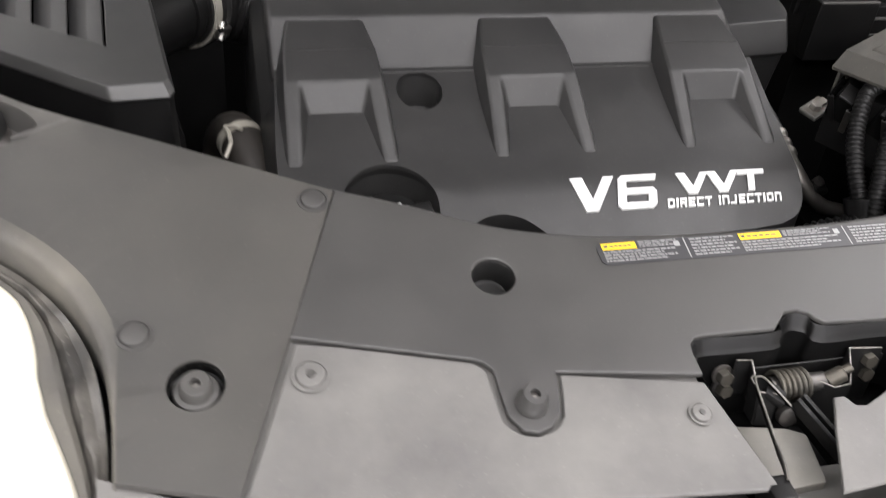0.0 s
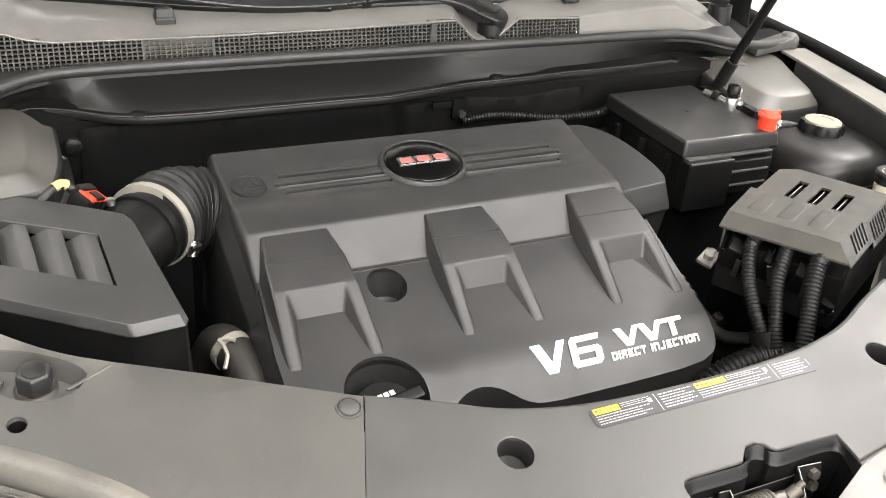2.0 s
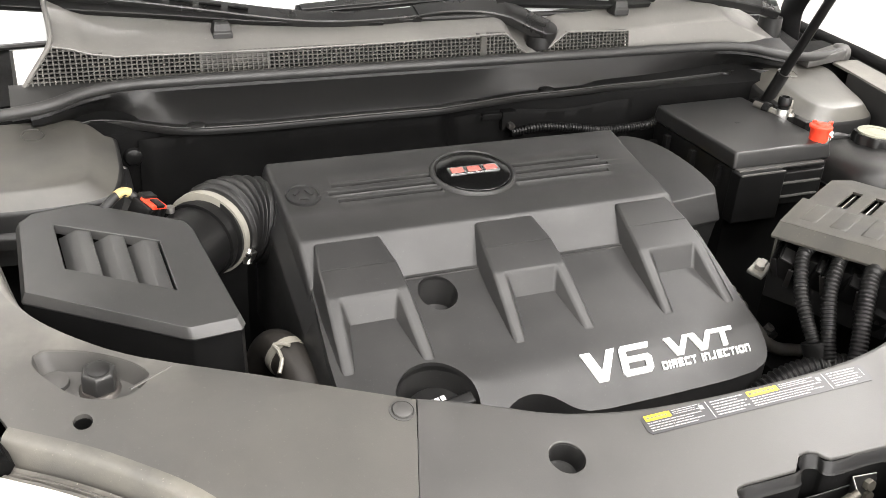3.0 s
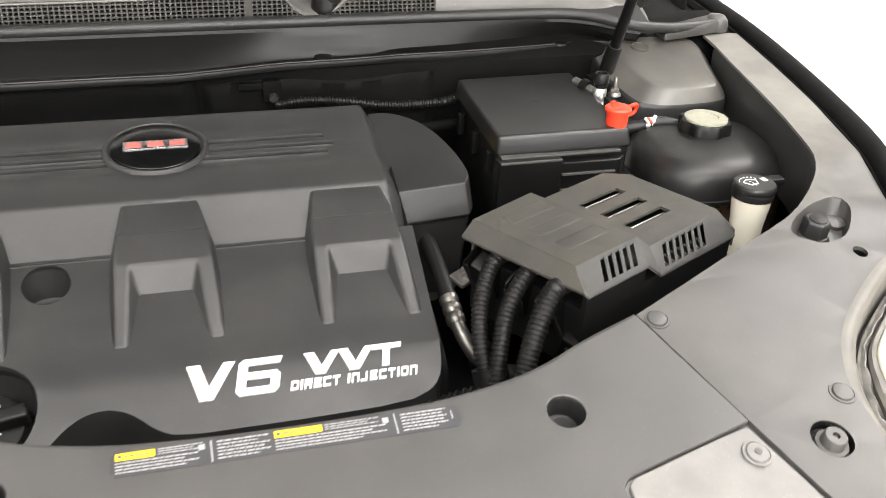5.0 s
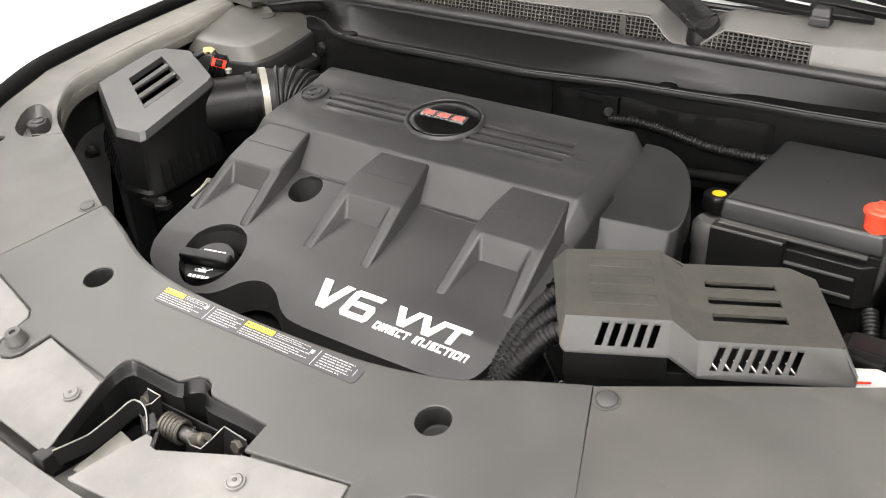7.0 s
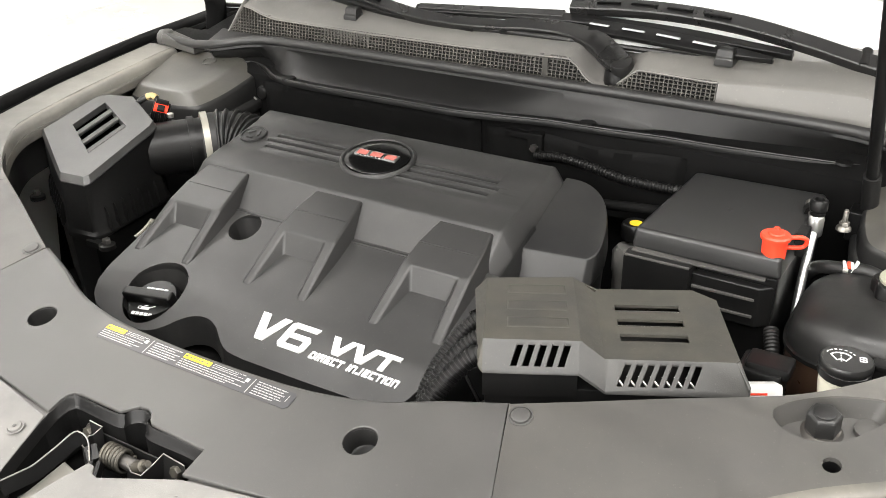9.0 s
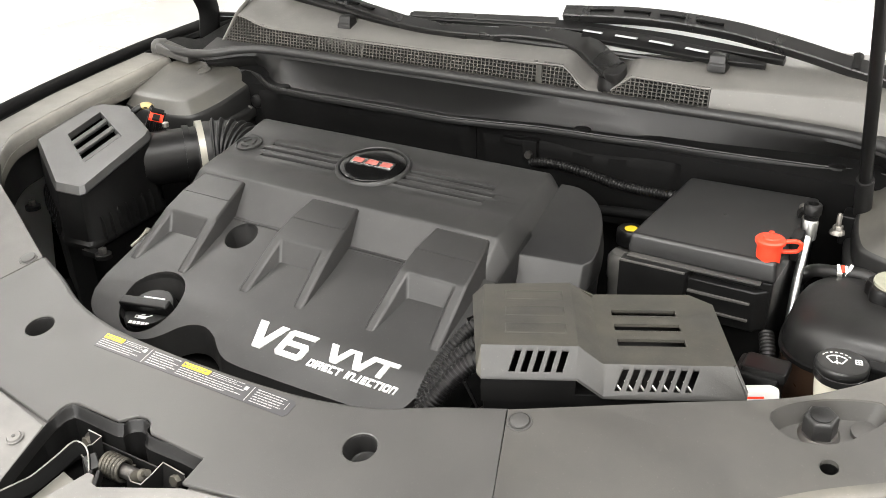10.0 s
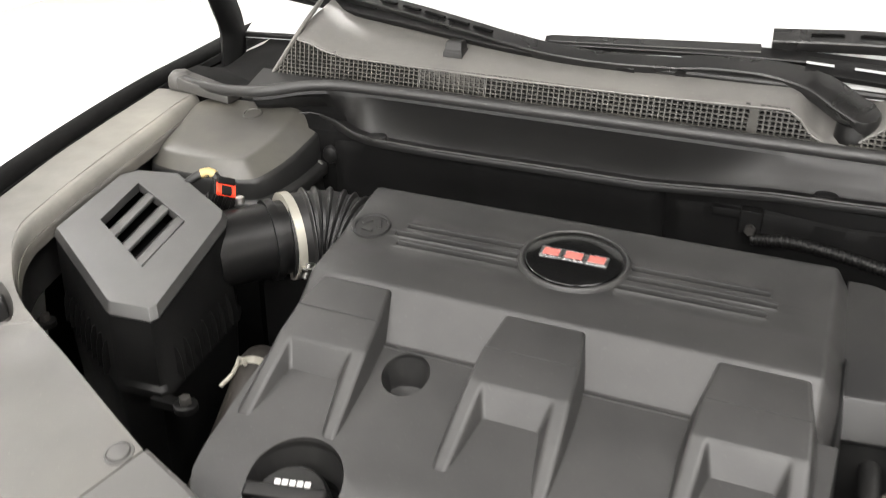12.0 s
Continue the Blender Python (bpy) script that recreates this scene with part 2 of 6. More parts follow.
def tube(bm, pts, r, seg=14, step=0.006, smooth=True, rfun=None, cap=True, flat=1.0):
    line = curve_points(pts, step) if smooth else [Vector(q) for q in pts]
    up = Vector((0, 0, 1))
    rings, total = [], 0.0
    side = None
    for i, q in enumerate(line):
        d = (line[min(i + 1, len(line) - 1)] - line[max(i - 1, 0)]).normalized()
        if side is None:
            side = d.cross(up if abs(d.z) < 0.95 else Vector((1, 0, 0))).normalized()
        side = (side - d * side.dot(d)).normalized()
        other = d.cross(side)
        if i:
            total += (q - line[i - 1]).length
        rr = r if rfun is None else rfun(total, i)
        rings.append([q + side * (math.cos(a) * rr) + other * (math.sin(a) * rr * flat) for a in (2 * math.pi * k / seg for k in range(seg))])
    return loft(bm, rings, (cap, cap))


def conduit(bm, pts, r=0.0105, pitch=0.0042, depth=0.0012, seg=16):
    """A corrugated sleeve: rings of two radii in turn."""
    line = curve_points(pts, pitch / 4)
    return tube(bm, line, r, seg, smooth=False, rfun=lambda s, i: r - (depth if i % 4 in (0, 1) else 0.0))


def lathe(bm, prof, centre=(0, 0, 0), seg=32, m=None, ellipse=1.0, cap=(True, True)):
    """Turns a line of (radius, height) round the upright axis."""
    m = m or Matrix.Translation(centre)
    rings = [[m @ Vector((r * math.cos(a), r * ellipse * math.sin(a), z)) for a in (2 * math.pi * k / seg for k in range(seg))] for r, z in prof]
    return loft(bm, rings, cap)


def thicken(bm, drop):
    """Gives an open sheet a back, drop(v) away, and sides."""
    low = {v: bm.verts.new(drop(v.co)) for v in list(bm.verts)}
    faces, rim = list(bm.faces), [e for e in bm.edges if len(e.link_faces) == 1]
    for f in faces:
        bm.faces.new([low[v] for v in reversed(f.verts)])
    for e in rim:
        f = e.link_faces[0]
        a, b = e.verts
        loop = next(k for k in f.loops if k.edge == e)
        a, b = loop.vert, loop.link_loop_next.vert
        bm.faces.new((b, a, low[a], low[b]))
    return bm


def plate(outline, holes=(), zf=None, thick=0.004, cuts=()):
    """A sheet of the outline with holes through it, laid on the height zf(x, y), with its thickness."""
    bm = bmesh.new()
    edges = []
    for ring in (outline, *holes):
        vs = [bm.verts.new((q[0], q[1], 0)) for q in ring]
        edges += [bm.edges.new((vs[i], vs[(i + 1) % len(vs)])) for i in range(len(vs))]
    bmesh.ops.triangle_fill(bm, use_beauty=True, use_dissolve=False, edges=edges, normal=(0, 0, 1))
    for c in cuts:
        bmesh.ops.bisect_plane(bm, geom=bm.verts[:] + bm.edges[:] + bm.faces[:], plane_co=(0, c, 0), plane_no=(0, 1, 0))
    bmesh.ops.recalc_face_normals(bm, faces=bm.faces)
    if bm.faces and sum(f.normal.z for f in bm.faces) < 0:
        bmesh.ops.reverse_faces(bm, faces=bm.faces)
    if zf:
        for v in bm.verts:
            v.co.z = zf(v.co.x, v.co.y)
    thicken(bm, lambda p: Vector((p.x, p.y, p.z - thick)))
    return bm


def disc(cx, cy, r, n=28, e=1.0, turn=0.0):
    return [(cx + r * math.cos(a) * math.cos(turn) - r * e * math.sin(a) * math.sin(turn), cy + r * math.cos(a) * math.sin(turn) + r * e * math.sin(a) * math.cos(turn)) for a in (2 * math.pi * k / n for k in range(n))]


def flat_curve(pts, step=0.008, closed=False):
    return [(q.x, q.y) for q in curve_points([(a, b, 0) for a, b in pts], step, closed)]


def lerp_table(v, xs, ys):
    return float(np.interp(v, xs, ys))


def frame_at(o, u, v):
    """The matrix of a local frame: origin, the way of x, and about the way of y."""
    u = Vector(u).normalized()
    w = u.cross(Vector(v)).normalized()
    v = w.cross(u)
    return Matrix(((u.x, v.x, w.x, o[0]), (u.y, v.y, w.y, o[1]), (u.z, v.z, w.z, o[2]), (0, 0, 0, 1)))


def hex_head(bm, c, r, h, m=None):
    rings = [[Vector((rr * math.cos(a), rr * math.sin(a), z)) for a in (math.pi / 3 * k + 0.3 for k in range(6))] for rr, z in ((r, 0), (r, h * 0.85), (r * 0.88, h))]
    m = m or Matrix.Translation(c)
    return loft(bm, [[m @ p for p in ring] for ring in rings])

# ---------------------------------------------------------------- the room and the car's shell
bm = box(solid(), -5, 5, -5, 5, -0.1, 0.0)
tagged(part("floor", bm, M_FLOOR), "pale glossy tiled showroom floor", "floor", kind="structure")
for nm, dims in (("wall_north", (-5, 5, 5, 5.1, 0, 3.4)), ("wall_west", (-5.1, -5, -5, 5, 0, 3.4)), ("wall_east", (5, 5.1, -5, 5, 0, 3.4))):
    tagged(part(nm, box(solid(), *dims), M_WALL), "plain white painted showroom wall", "wall", kind="structure")
# front wall opened for a made-up, unseen showroom window
bm = solid()
for dims in ((-5, 5, -5.1, -5, 0, 0.35), (-5, 5, -5.1, -5, 2.55, 3.4), (-5, -3.65, -5.1, -5, 0.35, 2.55), (3.65, 5, -5.1, -5, 0.35, 2.55)):
    box(bm, *dims)
tagged(part("wall_south", bm, M_WALL), "plain white painted showroom wall", "wall", kind="structure")
win = thing("added_window_1", "made-up unseen showroom window with slim white frames", "window", (0, -5.05, 0.35), kind="structure")
for x in (-3.62, -1.22, 1.22, 3.62):
    part("added_window_frame", box(solid(), x - 0.03, x + 0.03, -5.10, -5.03, 0.35, 2.55), M_PAINT, win)
part("added_window_sill", box(solid(), -3.65, 3.65, -5.12, -4.96, 0.33, 0.36), M_PAINT, win)
# Glowing sheet added behind the opening to brighten it.
sky = bpy.data.materials.new("glowing_backdrop")
sky.use_nodes = True
sky.node_tree.nodes["Principled BSDF"].inputs["Emission Color"].default_value = (1.0, 0.99, 0.97, 1)
sky.node_tree.nodes["Principled BSDF"].inputs["Emission Strength"].default_value = 1.0
tagged(part("backdrop", box(solid(), -6, 6, -6.1, -6, 0, 4), sky), "added glowing sheet behind the made-up window", "sky", kind="structure")
# Unseen ceiling; its grey keeps glossy parts from mirroring a bright surface.
tagged(part("ceiling", box(solid(), -5.1, 5.1, -5.1, 5.1, 3.4, 3.5), M_CEILING), "unseen plain ceiling, greyed to dim reflections", "ceiling", kind="structure")


def rail_z(x, y):
    """Height of the panels that frame the bay."""
    return lerp_table(y, (-0.30, 0.10, 0.20, 0.35, 0.60, 0.80), (0.881, 0.973, 0.991, 1.001, 1.010, 1.014))


def front_z(x, y):
    return 0.95 + 0.23 * y


RAIL_OUT = [(0.600, 0.028), (0.626, 0.115), (0.652, 0.200), (0.677, 0.315), (0.703, 0.455), (0.722, 0.580), (0.735, 0.70)]

# outer wings, painted
body = thing("car_body", "white painted car body with its bonnet open", "car", (0, 0.6, 0))
for s in (-1, 1):
    line = curve_points([(s * (x + 0.030), y, rail_z(x, y) - 0.002) for x, y in [(0.560, -0.02)] + RAIL_OUT + [(0.752, 0.85), (0.76, 1.05)]], 0.03)
    rings = [[p, p + Vector((s * 0.012, 0, 0.001)), p + Vector((s * 0.06, 0, -0.012)), p + Vector((s * 0.14, 0, -0.055)), p + Vector((s * 0.18, 0, -0.13)),
              p + Vector((s * 0.20, 0, -0.30)), p + Vector((s * 0.20, 0, -0.72)), p + Vector((s * 0.03, 0, -0.72)), p + Vector((s * 0.012, 0, -0.03))] for p in line]
    part("fender", loft(bmesh.new(), rings), M_PAINT, body, "white painted wing", angle=30)
# bumper skin below the front panels
rings = []
for x in np.linspace(-0.452, 0.452, 23):
    y = -0.256 + 0.13 * (abs(x) / 0.66) ** 2 + 0.05 * max(0.0, abs(x) - 0.38) / 0.28
    z = front_z(x, y) - 0.006
    rings.append([(x, y, z), (x, y - 0.02, z - 0.006), (x, y - 0.06, z - 0.06), (x, y - 0.085, z - 0.22), (x, y - 0.06, z - 0.45), (x, y + 0.02, z - 0.62), (x, y + 0.08, z - 0.62), (x, y + 0.05, z - 0.03), (x, y + 0.012, z - 0.02)])
part("front_bumper", loft(bmesh.new(), rings), M_LOWER, body, "pale dusty bumper skin", angle=30)
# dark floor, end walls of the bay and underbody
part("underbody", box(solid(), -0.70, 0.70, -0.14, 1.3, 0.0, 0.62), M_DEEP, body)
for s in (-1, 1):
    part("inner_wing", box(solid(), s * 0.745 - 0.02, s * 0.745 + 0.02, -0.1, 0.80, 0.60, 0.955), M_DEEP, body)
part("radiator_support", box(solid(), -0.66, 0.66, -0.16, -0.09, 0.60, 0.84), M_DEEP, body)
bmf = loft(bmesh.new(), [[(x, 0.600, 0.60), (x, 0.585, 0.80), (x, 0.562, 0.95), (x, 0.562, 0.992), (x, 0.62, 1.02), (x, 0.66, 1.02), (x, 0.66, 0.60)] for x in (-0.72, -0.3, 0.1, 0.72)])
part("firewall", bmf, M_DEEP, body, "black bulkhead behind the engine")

# raised bonnet, out of view above the bay
hinge, up_y, up_z = Vector((0, 0.70, 1.16)), -0.62, 0.785
rings = []
for k in range(9):
    d = k / 8 * 1.06
    w = 0.72 - 0.05 * (k / 8) ** 3
    c = hinge + Vector((0, up_y, up_z)) * d
    nrm = Vector((0, up_z, -up_y))
    rings.append([c + Vector((w * q, 0, 0)) + nrm * (t + 0.03 * (1 - q * q)) for q, t in [(a / 6 - 1, 0.035) for a in range(13)]] + [c + Vector((w * q, 0, 0)) + nrm * (0.03 * (1 - q * q)) for q in [1 - a / 6 for a in range(13)]])
bonnet = thing("bonnet", "open white bonnet with a black liner on its prop rod", "car bonnet", (0, 0.70, 1.16))
part("skin", loft(bmesh.new(), rings), M_PAINT, bonnet, "white painted skin", angle=35)
# Unseen liner, black and sized to steer what the bay reflects.
liner = []
for k in range(9):
    c = hinge + Vector((0, up_y, up_z)) * (0.10 + k / 8 * 0.86)
    w = 0.55 - 0.06 * (k / 8) ** 3
    liner.append([c + Vector((w * q, 0, 0)) + nrm * (t + 0.03 * (1 - q * q)) for q, t in [(a / 6 - 1, -0.004) for a in range(13)]] + [c + Vector((w * q, 0, 0)) + nrm * (-0.016 + 0.03 * (1 - q * q)) for q in [1 - a / 6 for a in range(13)]])
part("liner", loft(bmesh.new(), liner), M_DEEP, bonnet, "unseen black liner that darkens the bay's reflections", angle=35)
for s in (-1, 1):
    bm = tube(solid(), [(s * 0.70, 0.72, 1.005), (s * 0.705, 0.73, 1.06), (s * 0.70, 0.70, 1.12), (s * 0.69, 0.67, 1.19)], 0.026, 8, flat=0.5)
    part("hinge", bm, M_DEEP, bonnet, "black bonnet hinge")

# ---------------------------------------------------------------- side panels and rails
BACK_HALF = [(0.0, -0.055), (0.06, -0.054), (0.12, -0.050), (0.17, -0.041), (0.205, -0.030), (0.245, -0.012), (0.298, 0.008)]
TAB = [(0.221, -0.146), (0.2205, -0.165), (0.2195, -0.178), (0.213, -0.188), (0.204, -0.191), (0.194, -0.188), (0.187, -0.180), (0.184, -0.165), (0.1815, -0.152)]


LAMP_EDGE = flat_curve([(0.607, 0.047), (0.557, 0.017), (0.522, -0.009), (0.494, -0.033), (0.472, -0.060), (0.457, -0.089), (0.450, -0.114), (0.4450, -0.150), (0.4435, -0.190)], 0.008)
LAMP_NORMAL = []
for i in range(len(LAMP_EDGE)):
    (ax, ay), (bx, by) = LAMP_EDGE[max(0, i - 1)], LAMP_EDGE[min(len(LAMP_EDGE) - 1, i + 1)]
    ln = math.hypot(bx - ax, by - ay)
    LAMP_NORMAL.append((-(by - ay) / ln, (bx - ax) / ln))


def side_panel(s):
    t = thing("side_panel", "dusty dark grey plastic trim panel beside the radiator", "trim panel", (s * 0.45, 0, 0.93), "panels framing the bay")
    inner = [(0.299, 0.008), (0.36, 0.037), (0.42, 0.066), (0.475, 0.091)] + flat_curve([(0.499, 0.103), (0.525, 0.120), (0.557, 0.148), (0.582, 0.176), (0.597, 0.203), (0.606, 0.235), (0.618, 0.290)], 0.012) + [(0.634, 0.38), (0.650, 0.47), (0.662, 0.53)]
    edge = LAMP_EDGE
    roll = [lerp_table(y, (-0.19, -0.15, -0.12, -0.09, -0.06), (0.12, 0.15, 0.40, 0.85, 1.0)) for x, y in edge]
    lamp = [(x - nx * 0.012 * w, y - ny * 0.012 * w) for (x, y), (nx, ny), w in zip(edge, LAMP_NORMAL, roll)]
    outline = inner + [(0.668, 0.575), (0.700, 0.580), (0.722, 0.575)] + RAIL_OUT[::-1][2:-1] + lamp + [(0.378, -0.2085), (0.341, -0.109)]
    pocket = flat_curve([(0.497, 0.086), (0.511, 0.103), (0.540, 0.121), (0.573, 0.130), (0.581, 0.118), (0.572, 0.098), (0.550, 0.074), (0.524, 0.066), (0.504, 0.073)], 0.006, True)
    holes = [pocket, disc(0.550, 0.050, 0.0072, 16), disc(0.398, -0.136, 0.0168, 28)]
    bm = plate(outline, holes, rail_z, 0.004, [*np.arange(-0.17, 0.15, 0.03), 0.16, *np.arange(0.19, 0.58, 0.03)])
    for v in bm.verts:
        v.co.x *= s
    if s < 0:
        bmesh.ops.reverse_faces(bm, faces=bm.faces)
    part("panel", bm, M_PANEL, t, "dark front panel growing paler towards the rear rail", bevel=0.0016, seg=2)
    # rolled lip along the lamp
    rings = []
    for (x, y), (nx, ny), w in zip(lamp, LAMP_NORMAL, roll):
        p, out = Vector((x, y, rail_z(x, y) + 0.0006)), Vector((nx, ny, 0)) * w
        prof = ((-0.006, -0.0004), (0.002, -0.0004), (0.006, -0.0012), (0.0095, -0.0028), (0.0115, -0.0055), (0.012, -0.040), (0.009, -0.040), (0.006, -0.010), (-0.002, -0.004))
        rings.append([p + out * a + Vector((0, 0, h)) for a, h in prof])
    rings = [[Vector((s * q.x, q.y, q.z)) for q in r] for r in rings]
    part("lamp_lip", loft(bmesh.new(), rings), M_LIP, t, "rounded lip dusted beige along the headlamp")
    # wall that drops into the bay along the inner edge
    rings = []
    for x, y in inner:
        z = rail_z(x, y)
        rings.append([(s * (x + 0.001), y, z - 0.0015), (s * (x - 0.0015), y + 0.0015, z - 0.006), (s * (x + 0.0), y + 0.001, z - (0.020 if x < 0.5 else 0.085)), (s * (x + 0.004), y - 0.002, z - (0.020 if x < 0.5 else 0.085)), (s * (x + 0.004), y - 0.002, z - 0.004)])
    part("inner_flange", loft(bmesh.new(), rings), M_COVER_D, t)
    if s < 0:
        # step of the wing's inner edge on this side only, pale above and brown below
        run = [(x, y, lerp_table(y, (0.10, 0.15, 0.21, 0.30), (0.0, 0.35, 0.8, 1.0))) for x, y in inner if y > 0.10] + [(0.668, 0.576, 1.0)]
        step = lambda prof: [[(s * (x - a * w), y, rail_z(x, y) - h) for a, h in prof] for x, y, w in run]
        part("rail_step", loft(bmesh.new(), step(((-0.004, 0.0008), (0.002, 0.0004), (0.006, 0.0020), (0.0095, 0.0055), (0.0120, 0.0110), (0.0130, 0.0180), (-0.004, 0.018)))), M_RAIL, t, "rounded pale edge of the rail", angle=60)
        part("rail_foot", loft(bmesh.new(), step(((-0.002, 0.0170), (0.0145, 0.0170), (0.0165, 0.0200), (0.0170, 0.030), (-0.002, 0.030)))), M_LIP, t, "brown foot of the rail", angle=60)
    if s < 0:
        ridge = [(-0.4780, 0.0900), (-0.4905, 0.0838), (-0.5012, 0.0787), (-0.5130, 0.0733)]
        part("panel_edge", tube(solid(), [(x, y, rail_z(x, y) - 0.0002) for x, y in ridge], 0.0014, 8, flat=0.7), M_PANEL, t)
    # cup of the pocket
    rings = [[(s * x, y, rail_z(x, y) - 0.002) for x, y in pocket]]
    cx, cy = 0.536, 0.095
    rings.append([(s * (cx + (x - cx) * 0.93), cy + (y - cy) * 0.93, rail_z(x, y) - 0.014) for x, y in pocket])
    rings.append([(s * (cx + (x - cx) * 0.86), cy + (y - cy) * 0.86, rail_z(x, y) - 0.019) for x, y in pocket])
    part("pocket", loft(bmesh.new(), rings, (False, True)), M_SIDE, t, "recess round a fixing bolt")
    # Black cups hold the shade inside the socket and the small hole.
    bm = lathe(solid(), [(0.0168, 0.0), (0.0162, -0.008), (0.013, -0.010)], m=frame_at((s * 0.398, -0.136, rail_z(0, -0.136) - 0.001), (1, 0, 0), (0, 1, 0.23)), cap=(False, True))
    part("socket", bm, M_BLACK, t)
    part("hole_cup", lathe(solid(), [(0.0076, -0.001), (0.0076, -0.020), (0.004, -0.021)], (s * 0.550, 0.050, rail_z(0.55, 0.050)), 18, cap=(False, True)), M_BLACK, t)
    return t


for s in (-1, 1):
    side_panel(s)


def on_front(x, y, h=0.0):
    return frame_at((x, y, front_z(x, y) + h), (1, 0, 0), (0, 1, 0.23))


# bolts in the side pockets, push clips and bump stops
for s in (-1, 1):
    b = thing("fixing_bolt", "dusty hexagonal bolt head in a panel recess", "bolt", (s * 0.534, 0.101, 0.950), "panel fixing bolts")
    m = frame_at((s * 0.534, 0.101, 0.9505), (1, 0, 0), (0, 1, 0.15)) @ Matrix.Diagonal((1.06, 1.06, 0.72, 1.0))
    part("washer", lathe(solid(), [(0.0165, 0.0), (0.0165, 0.003), (0.0150, 0.0055), (0.0135, 0.008)], m=m), M_DARKSTEEL, b)
    bm = hex_head(solid(), None, 0.0132, 0.026, m @ Matrix.Translation((0, 0, 0.006)))
    part("head", bm, M_COVER, b, bevel=0.001)
    part("cap", lathe(solid(), [(0.0085, 0.0), (0.0085, 0.0015), (0.006, 0.003)], m=m @ Matrix.Translation((0, 0, 0.0315)), seg=18), M_RUBBER, b)
    p = tagged(part("push_clip", lathe(solid(), [(0.0105, 0.0), (0.0105, 0.004), (0.006, 0.0055)], m=frame_at((s * 0.566, 0.112, rail_z(0, 0.112) - 0.0185), (1, 0, 0), (0, 1, 0.2)), seg=20), M_SIDE), "dull grey push clip in a panel recess", "clip", "push clips")


def push_clip(x, y, r=0.0125, label="round black push clip in the front panel", material=None, z=None):
    m = on_front(x, y) if z is None else frame_at((x, y, z), (1, 0, 0), (0, 1, 0.23))
    head = [(r * 0.34, 0.0026), (r * 0.28, 0.0012), (r * 0.1, 0.0010)] if material is M_LOWER else [(r * 0.6, 0.0028), (r * 0.2, 0.0030)]
    c = tagged(part("push_clip", lathe(solid(), [(r * 1.32, 0.0), (r * 1.30, 0.0008), (r * 1.12, 0.0009), (r * 1.09, 0.0001), (r, 0.0001), (r, 0.0014), (r * 0.93, 0.0022)] + head, m=m, seg=26), material or M_SHROUD), label, "clip", "push clips")
    if material is M_LOWER:
        part("pin", lathe(solid(), [(r * 0.33, 0.0014), (r * 0.30, 0.0030), (r * 0.1, 0.0031)], m=m, seg=14), M_SIDE, c, "dark centre pin")
    return c


for s in (-1, 1):
    push_clip(s * 0.314, 0.0, 0.0084)
    push_clip(s * 0.432, -0.098, 0.0086, material=M_SIDE)
    push_clip(s * 0.332, -0.1375, 0.0088, "round dusty push clip in the pale lower panel", M_LOWER)
    push_clip(s * 0.099, -0.192, 0.0062, "small dusty push clip in the pale lower panel", M_LOWER)
    for x, y, mtl, nm in ((0.398, -0.136, M_SIDE, "rubber bump stop standing in a round socket"), (0.2035, -0.172, M_SHROUD, "rubber bump stop on a panel tab")):
        m = on_front(s * x, y, -0.008 if x > 0.3 else -0.001)
        st = thing("bump_stop", nm, "bump stop", tuple(m.translation), "bonnet bump stops")
        k = 0.66 if x > 0.3 else 0.48
        if x > 0.3:
            part("stop", lathe(solid(), [(0.0136, -0.004), (0.0136, 0.0030), (0.0128, 0.0046), (0.0100, 0.0052), (0.0094, 0.0062), (0.0092, 0.0125), (0.0082, 0.0138), (0.0030, 0.0138), (0.0028, 0.010)], m=m), mtl, st)
            part("screw", lathe(solid(), [(0.0022, 0.008), (0.0022, 0.0115), (0.001, 0.012)], m=m, seg=10), M_DARKSTEEL, st)
            continue
        part("stop", lathe(solid(), [(0.0215 * k, 0), (0.0215 * k, 0.003), (0.0195 * k, 0.0055), (0.0175 * k, 0.007), (0.0165 * k, 0.0120), (0.0150 * k, 0.0133), (0.0032, 0.0133), (0.003, 0.009)], m=m), mtl, st)
        part("screw", lathe(solid(), [(0.0023, 0.007), (0.0023, 0.0105), (0.001, 0.011)], m=m, seg=10), M_DARKSTEEL, st)

# ---------------------------------------------------------------- middle front panel
LATCH_BACK = [(0.084, -0.1665), (0.0835, -0.139), (0.018, -0.1365), (0.013, -0.133), (0.009, -0.1275), (0.002, -0.1245), (-0.008, -0.1255), (-0.014, -0.131), (-0.021, -0.1375), (-0.074, -0.1370), (-0.0815, -0.1385), (-0.0855, -0.1430), (-0.0866, -0.150), (-0.086, -0.165)]
right = BACK_HALF[1:] + [(0.341, -0.109), (0.312, -0.1165), (0.232, -0.137), (0.226, -0.140)] + TAB
left = [(-x, y) for x, y in right][::-1]
outline = flat_curve([(-x, y) for x, y in BACK_HALF[1:][::-1]] + BACK_HALF, 0.012) + right[6:] + LATCH_BACK + left[:-6]
outline = [q for i, q in enumerate(outline) if i == 0 or (abs(q[0] - outline[i - 1][0]) + abs(q[1] - outline[i - 1][1])) > 1e-4]
shroud = thing("front_panel", "dusty dark grey plastic cover over the radiator", "trim panel", (0, -0.09, 0.92), "panels framing the bay")
bm = plate(outline, [disc(s * 0.203, -0.076, 0.0148, 30) for s in (-1, 1)], front_z, 0.004)
part("panel", bm, M_SHROUD, shroud, bevel=0.0014)
rings = []
